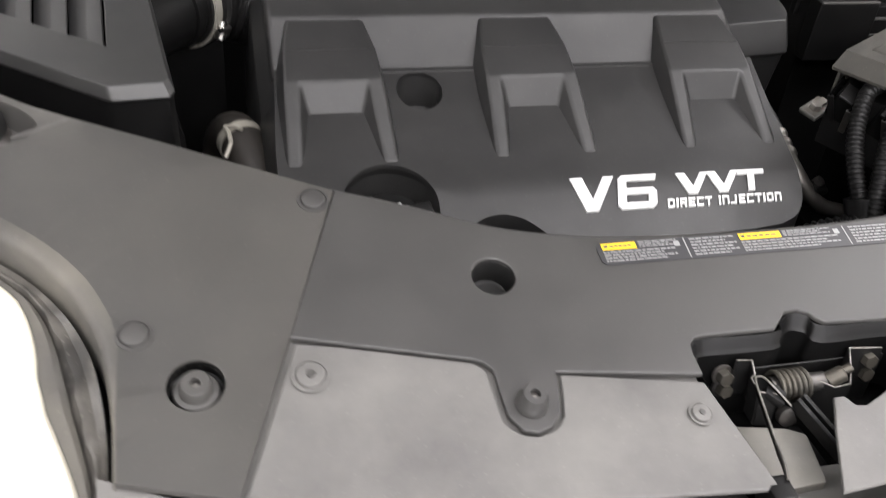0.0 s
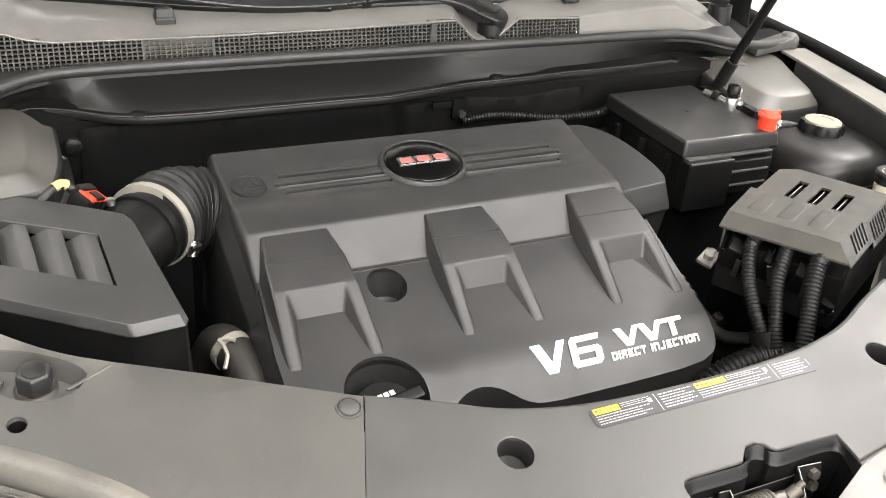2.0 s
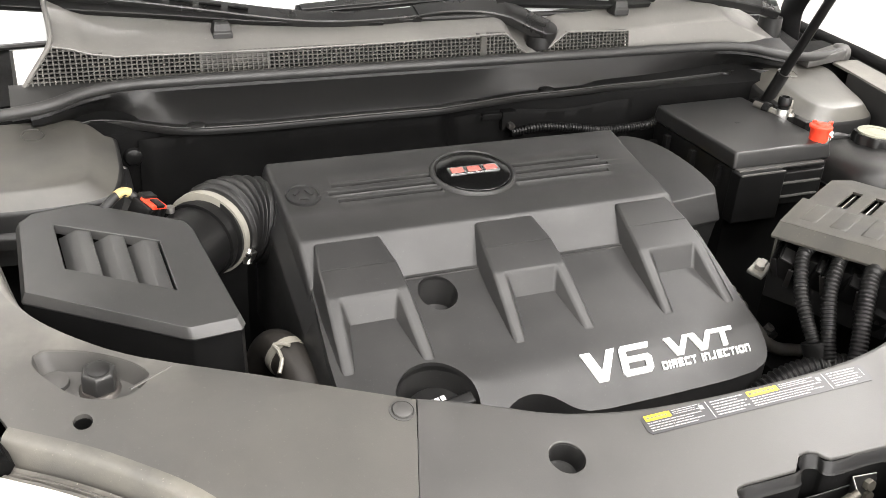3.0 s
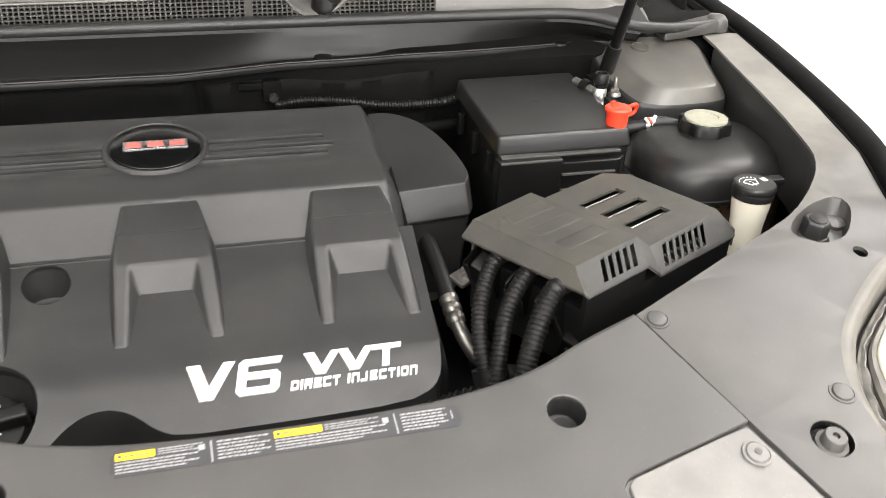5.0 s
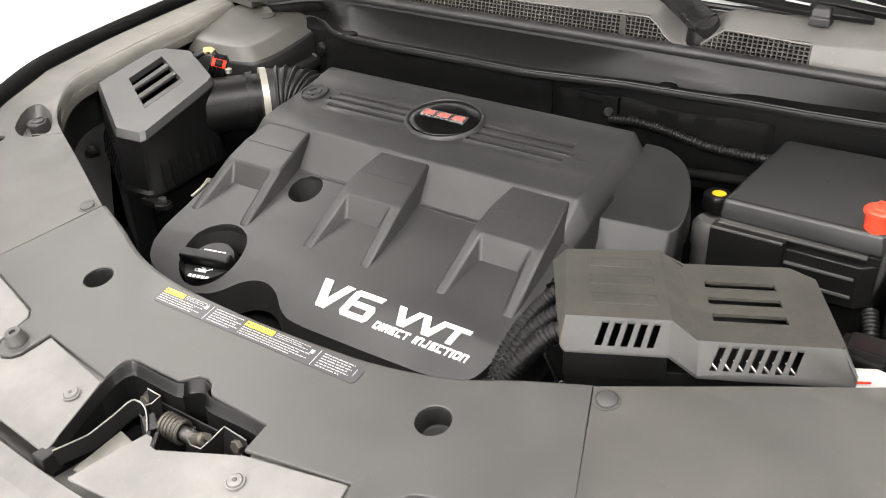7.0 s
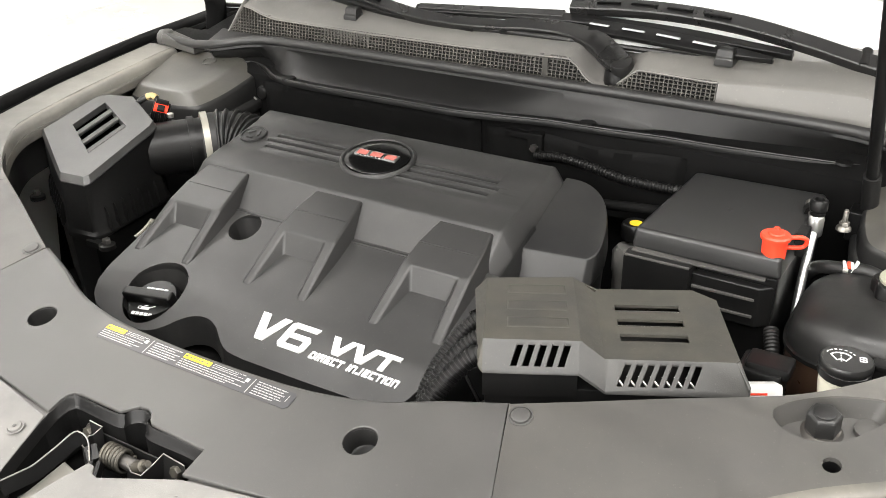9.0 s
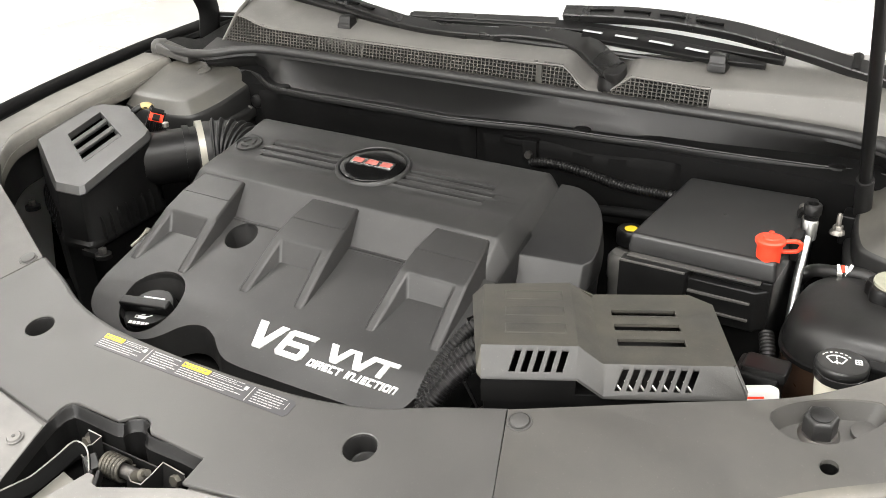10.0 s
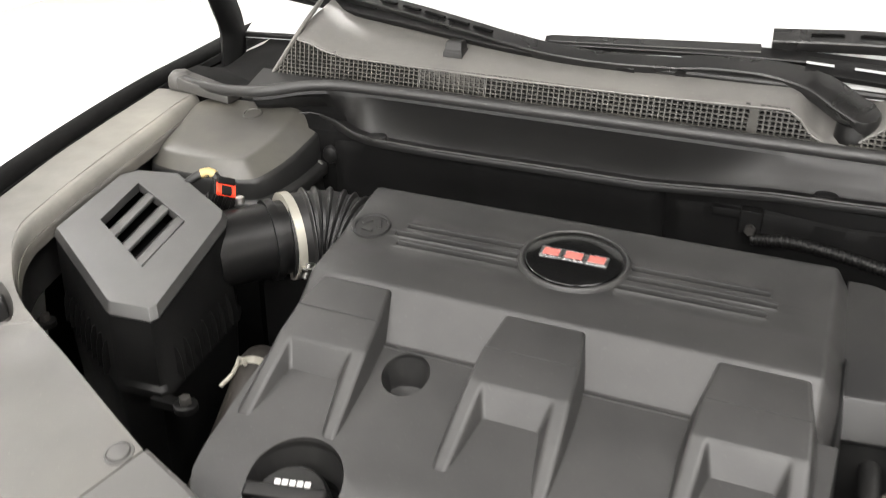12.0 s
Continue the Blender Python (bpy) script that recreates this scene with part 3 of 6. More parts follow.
for x, y in flat_curve([(-x, y) for x, y in BACK_HALF[1:][::-1]] + BACK_HALF, 0.012):
    z = front_z(x, y)
    rings.append([(x, y - 0.001, z - 0.001), (x, y + 0.003, z - 0.0015), (x, y + 0.0055, z - 0.005), (x, y + 0.006, z - 0.018), (x, y + 0.002, z - 0.018), (x, y, z - 0.005)])
part("rolled_edge", loft(bmesh.new(), rings), M_SHROUD, shroud)
for s in (-1, 1):
    m = on_front(s * 0.203, -0.076)
    part("well", lathe(solid(), [(0.0147, -0.001), (0.0142, -0.012), (0.0136, -0.022), (0.0095, -0.023), (0.009, -0.019), (0.003, -0.019)], m=m, cap=(False, True)), M_COVER_D, shroud, "deep round well for a fixing")

# pale lower panels either side of the latch
for s in (-1, 1):
    base = [(0.338, -0.1125), (0.312, -0.1180), (0.232, -0.1386), (0.2256, -0.1440), (0.2240, -0.165), (0.2230, -0.180), (0.2190, -0.1860), (0.2130, -0.1905), (0.204, -0.1922), (0.195, -0.1905), (0.1890, -0.1865), (0.1848, -0.181), (0.1812, -0.166), (0.1790, -0.1532)]
    if s < 0:
        tail = [(0.0868, -0.1695), (0.068, -0.2440)]
    else:
        tail = [(0.0862, -0.1695), (0.016, -0.1985), (0.0085, -0.1975), (0.004, -0.1905), (-0.004, -0.1905), (-0.008, -0.200), (-0.014, -0.2125), (-0.030, -0.2515)]
    front_edge = [(0.120, -0.2400), (0.181, -0.2355), (0.28, -0.224), (0.3755, -0.2095)] if s < 0 else [(0.05, -0.2460), (0.12, -0.2400), (0.181, -0.2355), (0.28, -0.224), (0.3755, -0.2095)]
    pts = [(s * x, y) for x, y in base + tail + front_edge]
    lp = thing("lower_front_panel", "pale grey dusty plastic panel by the bonnet latch", "trim panel", (s * 0.22, -0.18, 0.90), "pale lower panels")
    part("panel", plate(pts, (), lambda x, y: front_z(x, y) - 0.0015, 0.004), M_LOWER, lp, bevel=0.0014)
    # Backing plate added so that the panel gap looks less black.
    under = [(s * x, y) for x, y in ((0.352, -0.100), (0.232, -0.126), (0.176, -0.142), (0.0885, -0.158), (0.0885, -0.190), (0.300, -0.206), (0.384, -0.2075))]
    part("gap_backing", plate(under, (), lambda x, y: front_z(x, y) - 0.0062, 0.002), M_LOWER, lp)

# warning label
lab = thing("warning_label", "clear warning label with yellow blocks and pale print", "label", (0, -0.06, front_z(0, -0.06)))


def quad_strip(bm, x0, x1, y0, y1, h):
    vs = [bm.verts.new((x, y, front_z(x, y) + h)) for x, y in ((x0, y0), (x1, y0), (x1, y1), (x0, y1))]
    return bm.faces.new(vs)


bm = bmesh.new()
ring = [(-0.121, -0.0565), (0.119, -0.0565), (0.122, -0.060), (0.122, -0.072), (0.119, -0.0755), (-0.121, -0.0755), (-0.124, -0.072), (-0.124, -0.060)]
part("film", plate(ring, (), lambda x, y: front_z(x, y) + 0.0007, 0.0004), M_LABEL, lab)
for x0, x1 in ((-0.1205, -0.0945), (-0.0135, 0.0205)):
    bm = bmesh.new()
    quad_strip(bm, x0, x1, -0.0633, -0.0575, 0.0012)
    yb = part("yellow_block", bm, M_YELLOW, lab, "yellow warning block")
    bm = bmesh.new()
    for k in range(5):
        a = x0 + 0.0060 + k * (x1 - x0 - 0.009) / 5
        quad_strip(bm, a, a + (x1 - x0 - 0.009) / 5 * 0.78, -0.0612, -0.0598, 0.0015)
    part("print", bm, M_LIP, yb, "dark print bars")
    bm = bmesh.new()
    quad_strip(bm, x0 + 0.0015, x0 + 0.0045, -0.0615, -0.0593, 0.0015)
    part("print", bm, M_LIP, yb, "dark warning sign")
rnd = random.Random(5)


def print_block(x0, x1, y0, y1, rows):
    bm = bmesh.new()
    for r in range(rows):
        yt = y1 - (y1 - y0) * (r + 0.12) / rows
        yb = y1 - (y1 - y0) * (r + 0.56) / rows
        x = x0
        stop = x1 - rnd.random() * 0.25 * (x1 - x0) * (r % 2)
        while x < stop:
            w = min(stop - x, 0.0015 + rnd.random() * 0.004)
            quad_strip(bm, x, x + w, yb, yt, 0.0012)
            x += w + 0.0008
    return part("print", bm, M_BARS, lab)


print_block(-0.0925, -0.062, -0.0633, -0.0575, 3)
print_block(-0.1205, -0.066, -0.0745, -0.0645, 4)
print_block(-0.053, -0.017, -0.0745, -0.0580, 6)
print_block(0.0225, 0.062, -0.0633, -0.0575, 3)
print_block(-0.0135, 0.066, -0.0745, -0.0645, 4)
print_block(0.078, 0.112, -0.0745, -0.0580, 6)
for x0, x1, y0, y1 in ((-0.0575, -0.0565, -0.0748, -0.0572), (0.073, 0.074, -0.0748, -0.0572), (0.1155, 0.1163, -0.069, -0.061), (-0.0657, -0.0613, -0.0640, -0.0595), (0.0643, 0.0687, -0.0640, -0.0595)):
    bm = bmesh.new()
    quad_strip(bm, x0, x1, y0, y1, 0.0012)
    part("rule", bm, M_BARS, lab)

# ---------------------------------------------------------------- engine cover


def plate_z(x, y):
    return lerp_table(y, (0.045, 0.062, 0.083, 0.110, 0.147, 0.240, 0.44), (0.8370, 0.8490, 0.8620, 0.8765, 0.8895, 0.9255, 1.0))


def top_z(x, y):
    return 0.8997 + 0.2168 * y


cover = thing("engine_cover", "black moulded plastic engine cover with three ribs", "engine cover", (-0.08, 0.24, 0.86))
# top panel with its sloping face; three grooves run out from the badge each way; the far end is chamfered
GROOVES = [(0.3730, (-0.258, -0.134), (-0.037, 0.092)), (0.3595, (-0.2655, -0.129), (-0.037, 0.0995)), (0.3455, (-0.258, -0.134), (-0.0395, 0.092))]


def top_ring(x, drop=0.0, low=None):
    """Section of the top panel, from the back edge over the top and down the sloping face."""
    pts = [(0.436, 0.984), (0.4295, top_z(0, 0.4295) - 0.0022), (0.4265, top_z(0, 0.4265) - 0.0006), (0.422, top_z(0, 0.422)), (0.4030, top_z(0, 0.4030)), (0.3990, top_z(0, 0.3990) - 0.0014)]
    for y, one, two in GROOVES:
        deep = 0.0090 if one[0] <= x <= one[1] or two[0] <= x <= two[1] else 0.0
        pts += [(y + d, top_z(0, y + d) - 0.0014 - deep * k) for d, k in ((0.0060, 0), (0.0046, -0.12), (0.0034, -0.08), (0.0028, 1), (-0.0026, 1), (-0.0032, -0.08), (-0.0044, -0.12), (-0.0058, 0))]
    pts += [(0.3280, top_z(0, 0.3280) - 0.0014), (0.3240, top_z(0, 0.3240)), (0.2880, 0.9620), (0.2853, 0.9608), (0.2830, 0.9590), (0.2810, 0.9571), (0.2435, 0.9268), (0.2405, 0.9245), (0.2405, 0.870), (0.440, 0.870)]
    out = [(x, y, z - (drop if z > 0.9 else 0.0)) for y, z in pts]
    return [(a, b, min(c, low)) for a, b, c in out] if low else out


stops = sorted({round(v + d, 5) for y, one, two in GROOVES for v, e in ((one[0], -1), (one[1], 1), (two[0], -1), (two[1], 1)) for d in (0.0, e * 0.0009)})
rings = [top_ring(-0.3225, 0.0075), top_ring(-0.3210, 0.0030), top_ring(-0.3190, 0.0008), top_ring(-0.3160)] + [top_ring(x) for x in stops]
rings += [top_ring(0.1410), top_ring(0.1435, 0.0006), top_ring(0.1458, 0.0030), top_ring(0.1590, 0.0240), top_ring(0.1612, 0.0290), top_ring(0.1640, 0.0, 0.900)]
part("top_panel", loft(bmesh.new(), rings), M_COVER, cover, angle=38)
# lower plate with its openings
edge = [(-0.3195, 0.245), (-0.326, 0.16), (-0.3275, 0.100)] + flat_curve([(-0.327, 0.088), (-0.318, 0.072), (-0.300, 0.061), (-0.270, 0.054), (-0.235, 0.051), (-0.205, 0.0555), (-0.187, 0.065), (-0.173, 0.0765), (-0.156, 0.0850), (-0.137, 0.0868), (-0.118, 0.0800), (-0.104, 0.0695), (-0.088, 0.0622), (-0.062, 0.0600)], 0.006) + [(0.02, 0.0600), (0.09, 0.0610)] + flat_curve([(0.122, 0.0635), (0.142, 0.0710), (0.1525, 0.0860), (0.1575, 0.112)], 0.006) + [(0.163, 0.245)]
bm = plate(edge, [disc(-0.2355, 0.0985, 0.0415, 40), disc(-0.1895, 0.217, 0.0215, 30)], plate_z, 0.040, (0.058, 0.066, 0.074, 0.083, 0.092, 0.101, 0.110, 0.122, 0.134, 0.147))
part("lower_plate", bm, M_COVER, cover, bevel=0.0030, seg=3)
m_hole = frame_at((-0.2355, 0.0985, plate_z(0, 0.0985)), (1, 0, 0), (0, 1, 0.4))
part("filler_well", lathe(solid(), [(0.0416, -0.001), (0.0405, -0.018), (0.039, -0.040), (0.030, -0.050)], m=m_hole, seg=40, cap=(False, True)), M_COVER_D, cover, "dark well round the oil filler")
m_hole2 = frame_at((-0.1895, 0.217, plate_z(0, 0.217)), (1, 0, 0), (0, 1, 0.4))
part("dimple", lathe(solid(), [(0.0216, -0.001), (0.0205, -0.012), (0.0190, -0.030), (0.009, -0.034)], m=m_hole2, seg=30, cap=(False, True)), M_COVER_D, cover, "round finger hole")
# skirts at the sides
part("skirt", loft(bmesh.new(), [[(-0.3195, y, plate_z(0, y) - 0.004), (-0.334, y, plate_z(0, y) - 0.03), (-0.338, y, 0.80), (-0.30, y, 0.80)] for y in (0.10, 0.16, 0.22, 0.28, 0.34, 0.42)]), M_COVER_D, cover, bevel=0.003)
part("skirt", loft(bmesh.new(), [[(0.161, y, plate_z(0, y) - 0.006), (0.166, y, plate_z(0, y) - 0.03), (0.168, y, 0.80), (0.13, y, 0.80)] for y in (0.10, 0.18, 0.26, 0.34)]), M_COVER_D, cover, bevel=0.003)
# right-hand shoulder; shade on this averted side is put into a darker plastic
sh = flat_curve([(0.155, 0.438), (0.180, 0.437), (0.205, 0.424), (0.224, 0.402), (0.238, 0.372), (0.2465, 0.340), (0.2465, 0.322), (0.240, 0.311)], 0.008) + [(0.155, 0.304)]
shz = lambda y: 0.9365 + 0.30 * (y - 0.305)
rings = [[(x, y, shz(y)) for x, y in sh], [(x + (0.002 if y < 0.33 else 0.003), y - (0.016 if y < 0.33 else -0.001), shz(y) - 0.032) for x, y in sh], [(x, y - 0.012 * (y < 0.33), shz(y) - 0.036) for x, y in sh], [(x - 0.006, y, 0.80) for x, y in sh]]
part("shoulder", loft(bmesh.new(), rings[::-1]), M_COVER_D, cover, bevel=0.0022, seg=2, limit=12)
# ribs


def rib(xc):
    bm = bmesh.new()
    P = {}
    for s, n in ((-1, "l"), (1, "r")):
        for key, (x, y, z) in dict(t0=(0.0350, 0.2800, 0.9598), t1=(0.0418, 0.2425, 0.9475), t2=(0.0440, 0.2115, 0.9338), f=(0.0468, 0.1420, 0.8885), g=(0.0368, 0.1420, 0.8885), n=(0.0312, 0.2090, 0.9327), b=(0.0240, 0.1945, 0.9066),
                                   h=(0.0335, 0.1460, 0.8876), p0=(0.0385, 0.2870, 0.9520), p1=(0.0500, 0.2430, 0.9200), p2=(0.0515, 0.2060, 0.9085), p3=(0.0500, 0.1400, 0.8835), q=(0.0325, 0.1400, 0.8835)).items():
            P[key + n] = bm.verts.new((xc + s * x, y, z))
    def face(*k):
        bm.faces.new([P[i] for i in k])
    face("t0l", "t0r", "t1r", "t1l")
    face("t1l", "t1r", "t2r", "nr", "nl", "t2l")
    face("nl", "nr", "br", "bl")
    for n in "lr":
        face("t2" + n, "n" + n, "g" + n, "f" + n)
        face("n" + n, "b" + n, "h" + n, "g" + n)
        face("t0" + n, "t1" + n, "p1" + n, "p0" + n)
        face("t1" + n, "t2" + n, "p2" + n, "p1" + n)
        face("t2" + n, "f" + n, "p3" + n, "p2" + n)
        face("f" + n, "g" + n, "q" + n, "p3" + n)
        face("g" + n, "h" + n, "q" + n)
    face("t0r", "t0l", "p0l", "p0r")
    bmesh.ops.recalc_face_normals(bm, faces=bm.faces)
    if next(f for f in bm.faces if P["t0l"] in f.verts and P["t0r"] in f.verts).normal.z < 0:
        bmesh.ops.reverse_faces(bm, faces=bm.faces)
    ob = part("rib", bm, M_COVER, cover, bevel=0.0034, seg=3, limit=9)
    part("crease", box(solid(), -0.0400, 0.0400, -0.0007, 0.0007, -0.001, 0.0007, frame_at((xc, 0.2425, 0.9475), (1, 0, 0), (0, 1, 0.37))), M_COVER, ob, bevel=0.0003)
    return ob


for xc in (-0.2695, -0.0845, 0.1000):
    rib(xc)
part("seam_lip", box(solid(), -0.318, 0.146, 0.2375, 0.2412, 0.9225, 0.9262), M_COVER, cover, bevel=0.0012, seg=2)
TOPM = lambda x, y, h=0.0: frame_at((x, y, top_z(x, y) + h), (1, 0, 0), (0, 1, 0.2168))


# moulded coin
m = TOPM(-0.2945, 0.3620)
part("moulded_coin", lathe(solid(), [(0.0198, -0.001), (0.0195, 0.0020), (0.0172, 0.0022), (0.0165, 0.0004), (0.004, 0.0004)], m=m, seg=30), M_COVER_D, cover, "moulded round recycling mark")
for k in range(3):
    a = k * 2.094 + 0.4
    part("mark", box(solid(), -0.0055, 0.0055, -0.0018, 0.0018, 0.0, 0.0020, m @ pose(0.008 * math.cos(a), 0.008 * math.sin(a), 0, 0, 0, math.degrees(a) + 90)), M_COVER, cover)
# oval badge: plain red blocks in chrome stand for the maker's name
m = TOPM(-0.0845, 0.3675)
badge = part("badge", lathe(solid(), [(0.0462, -0.001), (0.0462, 0.0030), (0.0450, 0.0038), (0.030, 0.0047), (0.008, 0.0051)], m=m, seg=56, ellipse=0.86), M_PIANO, cover, "round black gloss badge with a red and chrome mark")
part("badge_ring", lathe(solid(), [(0.0540, -0.001), (0.0530, 0.0018), (0.0512, 0.0036), (0.0490, 0.0036), (0.0477, 0.0020), (0.0472, -0.0005)], m=m, seg=56, ellipse=0.86), M_COVER, badge)
for x0, x1 in ((-0.032, -0.012), (-0.0105, 0.0105), (0.012, 0.032)):
    part("badge_surround", box(solid(), x0 - 0.0004, x1 + 0.0004, -0.0070, 0.0070, 0.002, 0.0064, m), M_CHROME, badge, bevel=0.0006)
    part("badge_block", box(solid(), x0 + 0.0022, x1 - 0.0022, -0.0048, 0.0048, 0.004, 0.0069, m), M_BADGE, badge, bevel=0.0004)
# lettering
PLM = lambda x0, y0: lambda x, y, z: Vector((x0 + x, y0 + y, plate_z(0, y0 + y) + z))
GLYPH = {"V": [[(0, 1), (0.38, 0), (0.53, 0), (0.53, 0.34), (0.28, 1)], [(0.53, 0), (0.66, 0), (1, 1), (0.76, 1), (0.53, 0.34)]],
         "6": [[(0.10, 0), (0.90, 0), (0.78, 0.18), (0.22, 0.18)], [(0, 0.12), (0.10, 0), (0.22, 0.18), (0.22, 0.82), (0.10, 1), (0, 0.88)], [(0.10, 1), (0.22, 0.82), (0.96, 0.82), (1, 1)],
               [(0.90, 0), (1, 0.12), (1, 0.48), (0.90, 0.60), (0.78, 0.43), (0.78, 0.18)], [(0.22, 0.43), (0.78, 0.43), (0.90, 0.60), (0.22, 0.60)]],
         "T": [[(0, 0.79), (1, 0.79), (1, 1), (0, 1)], [(0.38, 0), (0.63, 0), (0.63, 0.79), (0.38, 0.79)]]}


def big_letter(ch, x0, x1, y0, h, shear, depth=0.0018):
    """A wide, square-cut letter; x0 and x1 are its foot and its top right corner."""
    bm, lay, w = bmesh.new(), PLM(x0, y0), x1 - x0 - shear * h
    for poly in GLYPH[ch]:
        lo, hi = [[bm.verts.new(lay(x * w + shear * y * h, y * h, z)) for x, y in poly] for z in (-0.001, depth)]
        bm.faces.new(hi)
        for i in range(len(poly)):
            k = (i + 1) % len(poly)
            bm.faces.new((lo[i], lo[k], hi[k], hi[i]))
    bmesh.ops.recalc_face_normals(bm, faces=bm.faces)
    return bm


part("lettering", big_letter("V", -0.0800, -0.0305, 0.0835, 0.0300, 0.25), M_WHITE, cover, "raised white letter V")
part("lettering", big_letter("6", -0.0340, 0.0115, 0.0835, 0.0300, 0.25), M_WHITE, cover, "raised white figure 6")
for ch, a, b in (("V", 0.0255, 0.0630), ("V", 0.0565, 0.0940), ("T", 0.0880, 0.1205)):
    part("lettering", big_letter(ch, a, b, 0.0935, 0.0190, 0.25), M_WHITE, cover, "raised white letter " + ch)
STROKES = {"D": [(0, 0, 0.25, 1), (0.25, 0.78, 0.76, 1), (0.25, 0, 0.76, 0.22), (0.76, 0.06, 1, 0.94)], "I": [(0, 0, 1, 1)], "R": [(0, 0, 0.25, 1), (0.25, 0.78, 1, 1), (0.76, 0.58, 1, 0.78), (0.25, 0.37, 0.94, 0.58), (0.66, 0, 0.94, 0.37)],
           "E": [(0, 0, 0.25, 1), (0.25, 0.78, 1, 1), (0.25, 0.39, 0.88, 0.61), (0.25, 0, 1, 0.22)], "C": [(0, 0, 0.25, 1), (0.25, 0.78, 1, 1), (0.25, 0, 1, 0.22)], "T": [(0, 0.78, 1, 1), (0.37, 0, 0.63, 0.78)],
           "N": [(0, 0, 0.25, 1), (0.25, 0.78, 0.75, 1), (0.75, 0, 1, 0.95)], "J": [(0.62, 0.22, 0.88, 1), (0, 0, 0.86, 0.22)], "O": [(0, 0.05, 0.25, 0.95), (0.75, 0.05, 1, 0.95), (0.25, 0.78, 0.75, 1), (0.25, 0, 0.75, 0.22)]}


def small_letters(text, width, height, lay, shear, depth=0.0013):
    """Square-cut letters of one height, each from its straight strokes."""
    bm, x = bmesh.new(), 0.0
    wide = {"I": 0.30, " ": 0.50}
    total = sum(wide.get(c, 0.92) + 0.20 for c in text) - 0.20
    unit = (width - shear * height) / total
    for c in text:
        w = wide.get(c, 0.92)
        for a, b, p, q in STROKES.get(c, ()):
            ring = [(x + a * w, b), (x + p * w, b), (x + p * w, q), (x + a * w, q)]
            lo, hi = [[bm.verts.new(lay(u * unit + shear * v * height, v * height, z)) for u, v in ring] for z in (-0.001, depth)]
            bm.faces.new(hi)
            for i in range(4):
                k = (i + 1) % 4
                bm.faces.new((lo[i], lo[k], hi[k], hi[i]))
        x += w + 0.20
    return bm


part("lettering", small_letters("DIRECT INJECTION", 0.1170, 0.0078, PLM(0.0140, 0.0825), 0.25), M_WHITE, cover, "raised white letters DIRECT INJECTION")

# oil filler cap
m = frame_at((-0.2370, 0.0985, plate_z(0, 0.0985) - 0.028), (0.985, 0.16, 0.06), (-0.16, 0.92, 0.38)) @ Matrix.Scale(1.10, 4)
cap = thing("oil_filler_cap", "black oil filler cap with a grip bar and white markings", "oil cap", tuple(m.translation))
part("cap_body", lathe(solid(), [(0.0290, -0.012), (0.0305, -0.006), (0.0305, 0.012), (0.0285, 0.0155), (0.012, 0.017)], m=m, seg=36), M_BLACK, cap)
part("grip", box(solid(), -0.0325, 0.0325, -0.0065, 0.0065, 0.010, 0.0295, m), M_BLACK, cap, bevel=0.003, seg=3)
for k in range(5):
    part("print_bar", box(solid(), -0.0150 + k * 0.0060, -0.0105 + k * 0.0060, 0.0112, 0.0160, 0.0140, 0.0171, m), M_WHITE, cap)
can = part("oil_can_mark", box(solid(), -0.0060, 0.0050, -0.0150, -0.0108, 0.0150, 0.0173, m), M_WHITE, cap, "white oil can sign", bevel=0.0004)
part("can_spout", box(solid(), 0.0, 0.0072, -0.0006, 0.0006, 0.0150, 0.0173, m @ pose(0.0048, -0.0122, 0, 0, 0, 28)), M_WHITE, can)
part("can_handle", tube(solid(), [m @ Vector(q) for q in ((-0.0058, -0.0112, 0.0172), (-0.0092, -0.0116, 0.0172), (-0.0092, -0.0144, 0.0172), (-0.0058, -0.0148, 0.0172))], 0.0006, 6), M_WHITE, can)
part("can_lid", box(solid(), -0.0030, 0.0020, -0.0100, -0.0090, 0.0150, 0.0173, m), M_WHITE, can)
for k in range(5):
    part("print_bar", box(solid(), -0.0140 + k * 0.0056, -0.0100 + k * 0.0056, -0.0228, -0.0190, 0.0140, 0.0169, m), M_WHITE, cap)
# dark engine under the cover
eng = thing("engine", "dark engine block under its cover", "engine", (-0.08, 0.24, 0.62))
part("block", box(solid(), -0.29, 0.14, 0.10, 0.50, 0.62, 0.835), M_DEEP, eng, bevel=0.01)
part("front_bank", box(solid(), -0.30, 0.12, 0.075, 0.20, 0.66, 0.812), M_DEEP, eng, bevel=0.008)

# ---------------------------------------------------------------- vented junction box
JB = frame_at((0.262, 0.027, 0.0), (0.891, 0.454, 0), (-0.454, 0.891, 0))
jbox = thing("junction_box", "weathered dark grey vented cover over a fuse and junction box", "junction box", (0.33, 0.14, 0.86))


def jb_height(u, v):
    """Top of the two-level cover."""
    left, right = 0.985 - 0.05 * v, 0.9665 - 0.02 * v
    k = min(1.0, max(0.0, (u - 0.086) / 0.022))
    return left + (right - left) * k


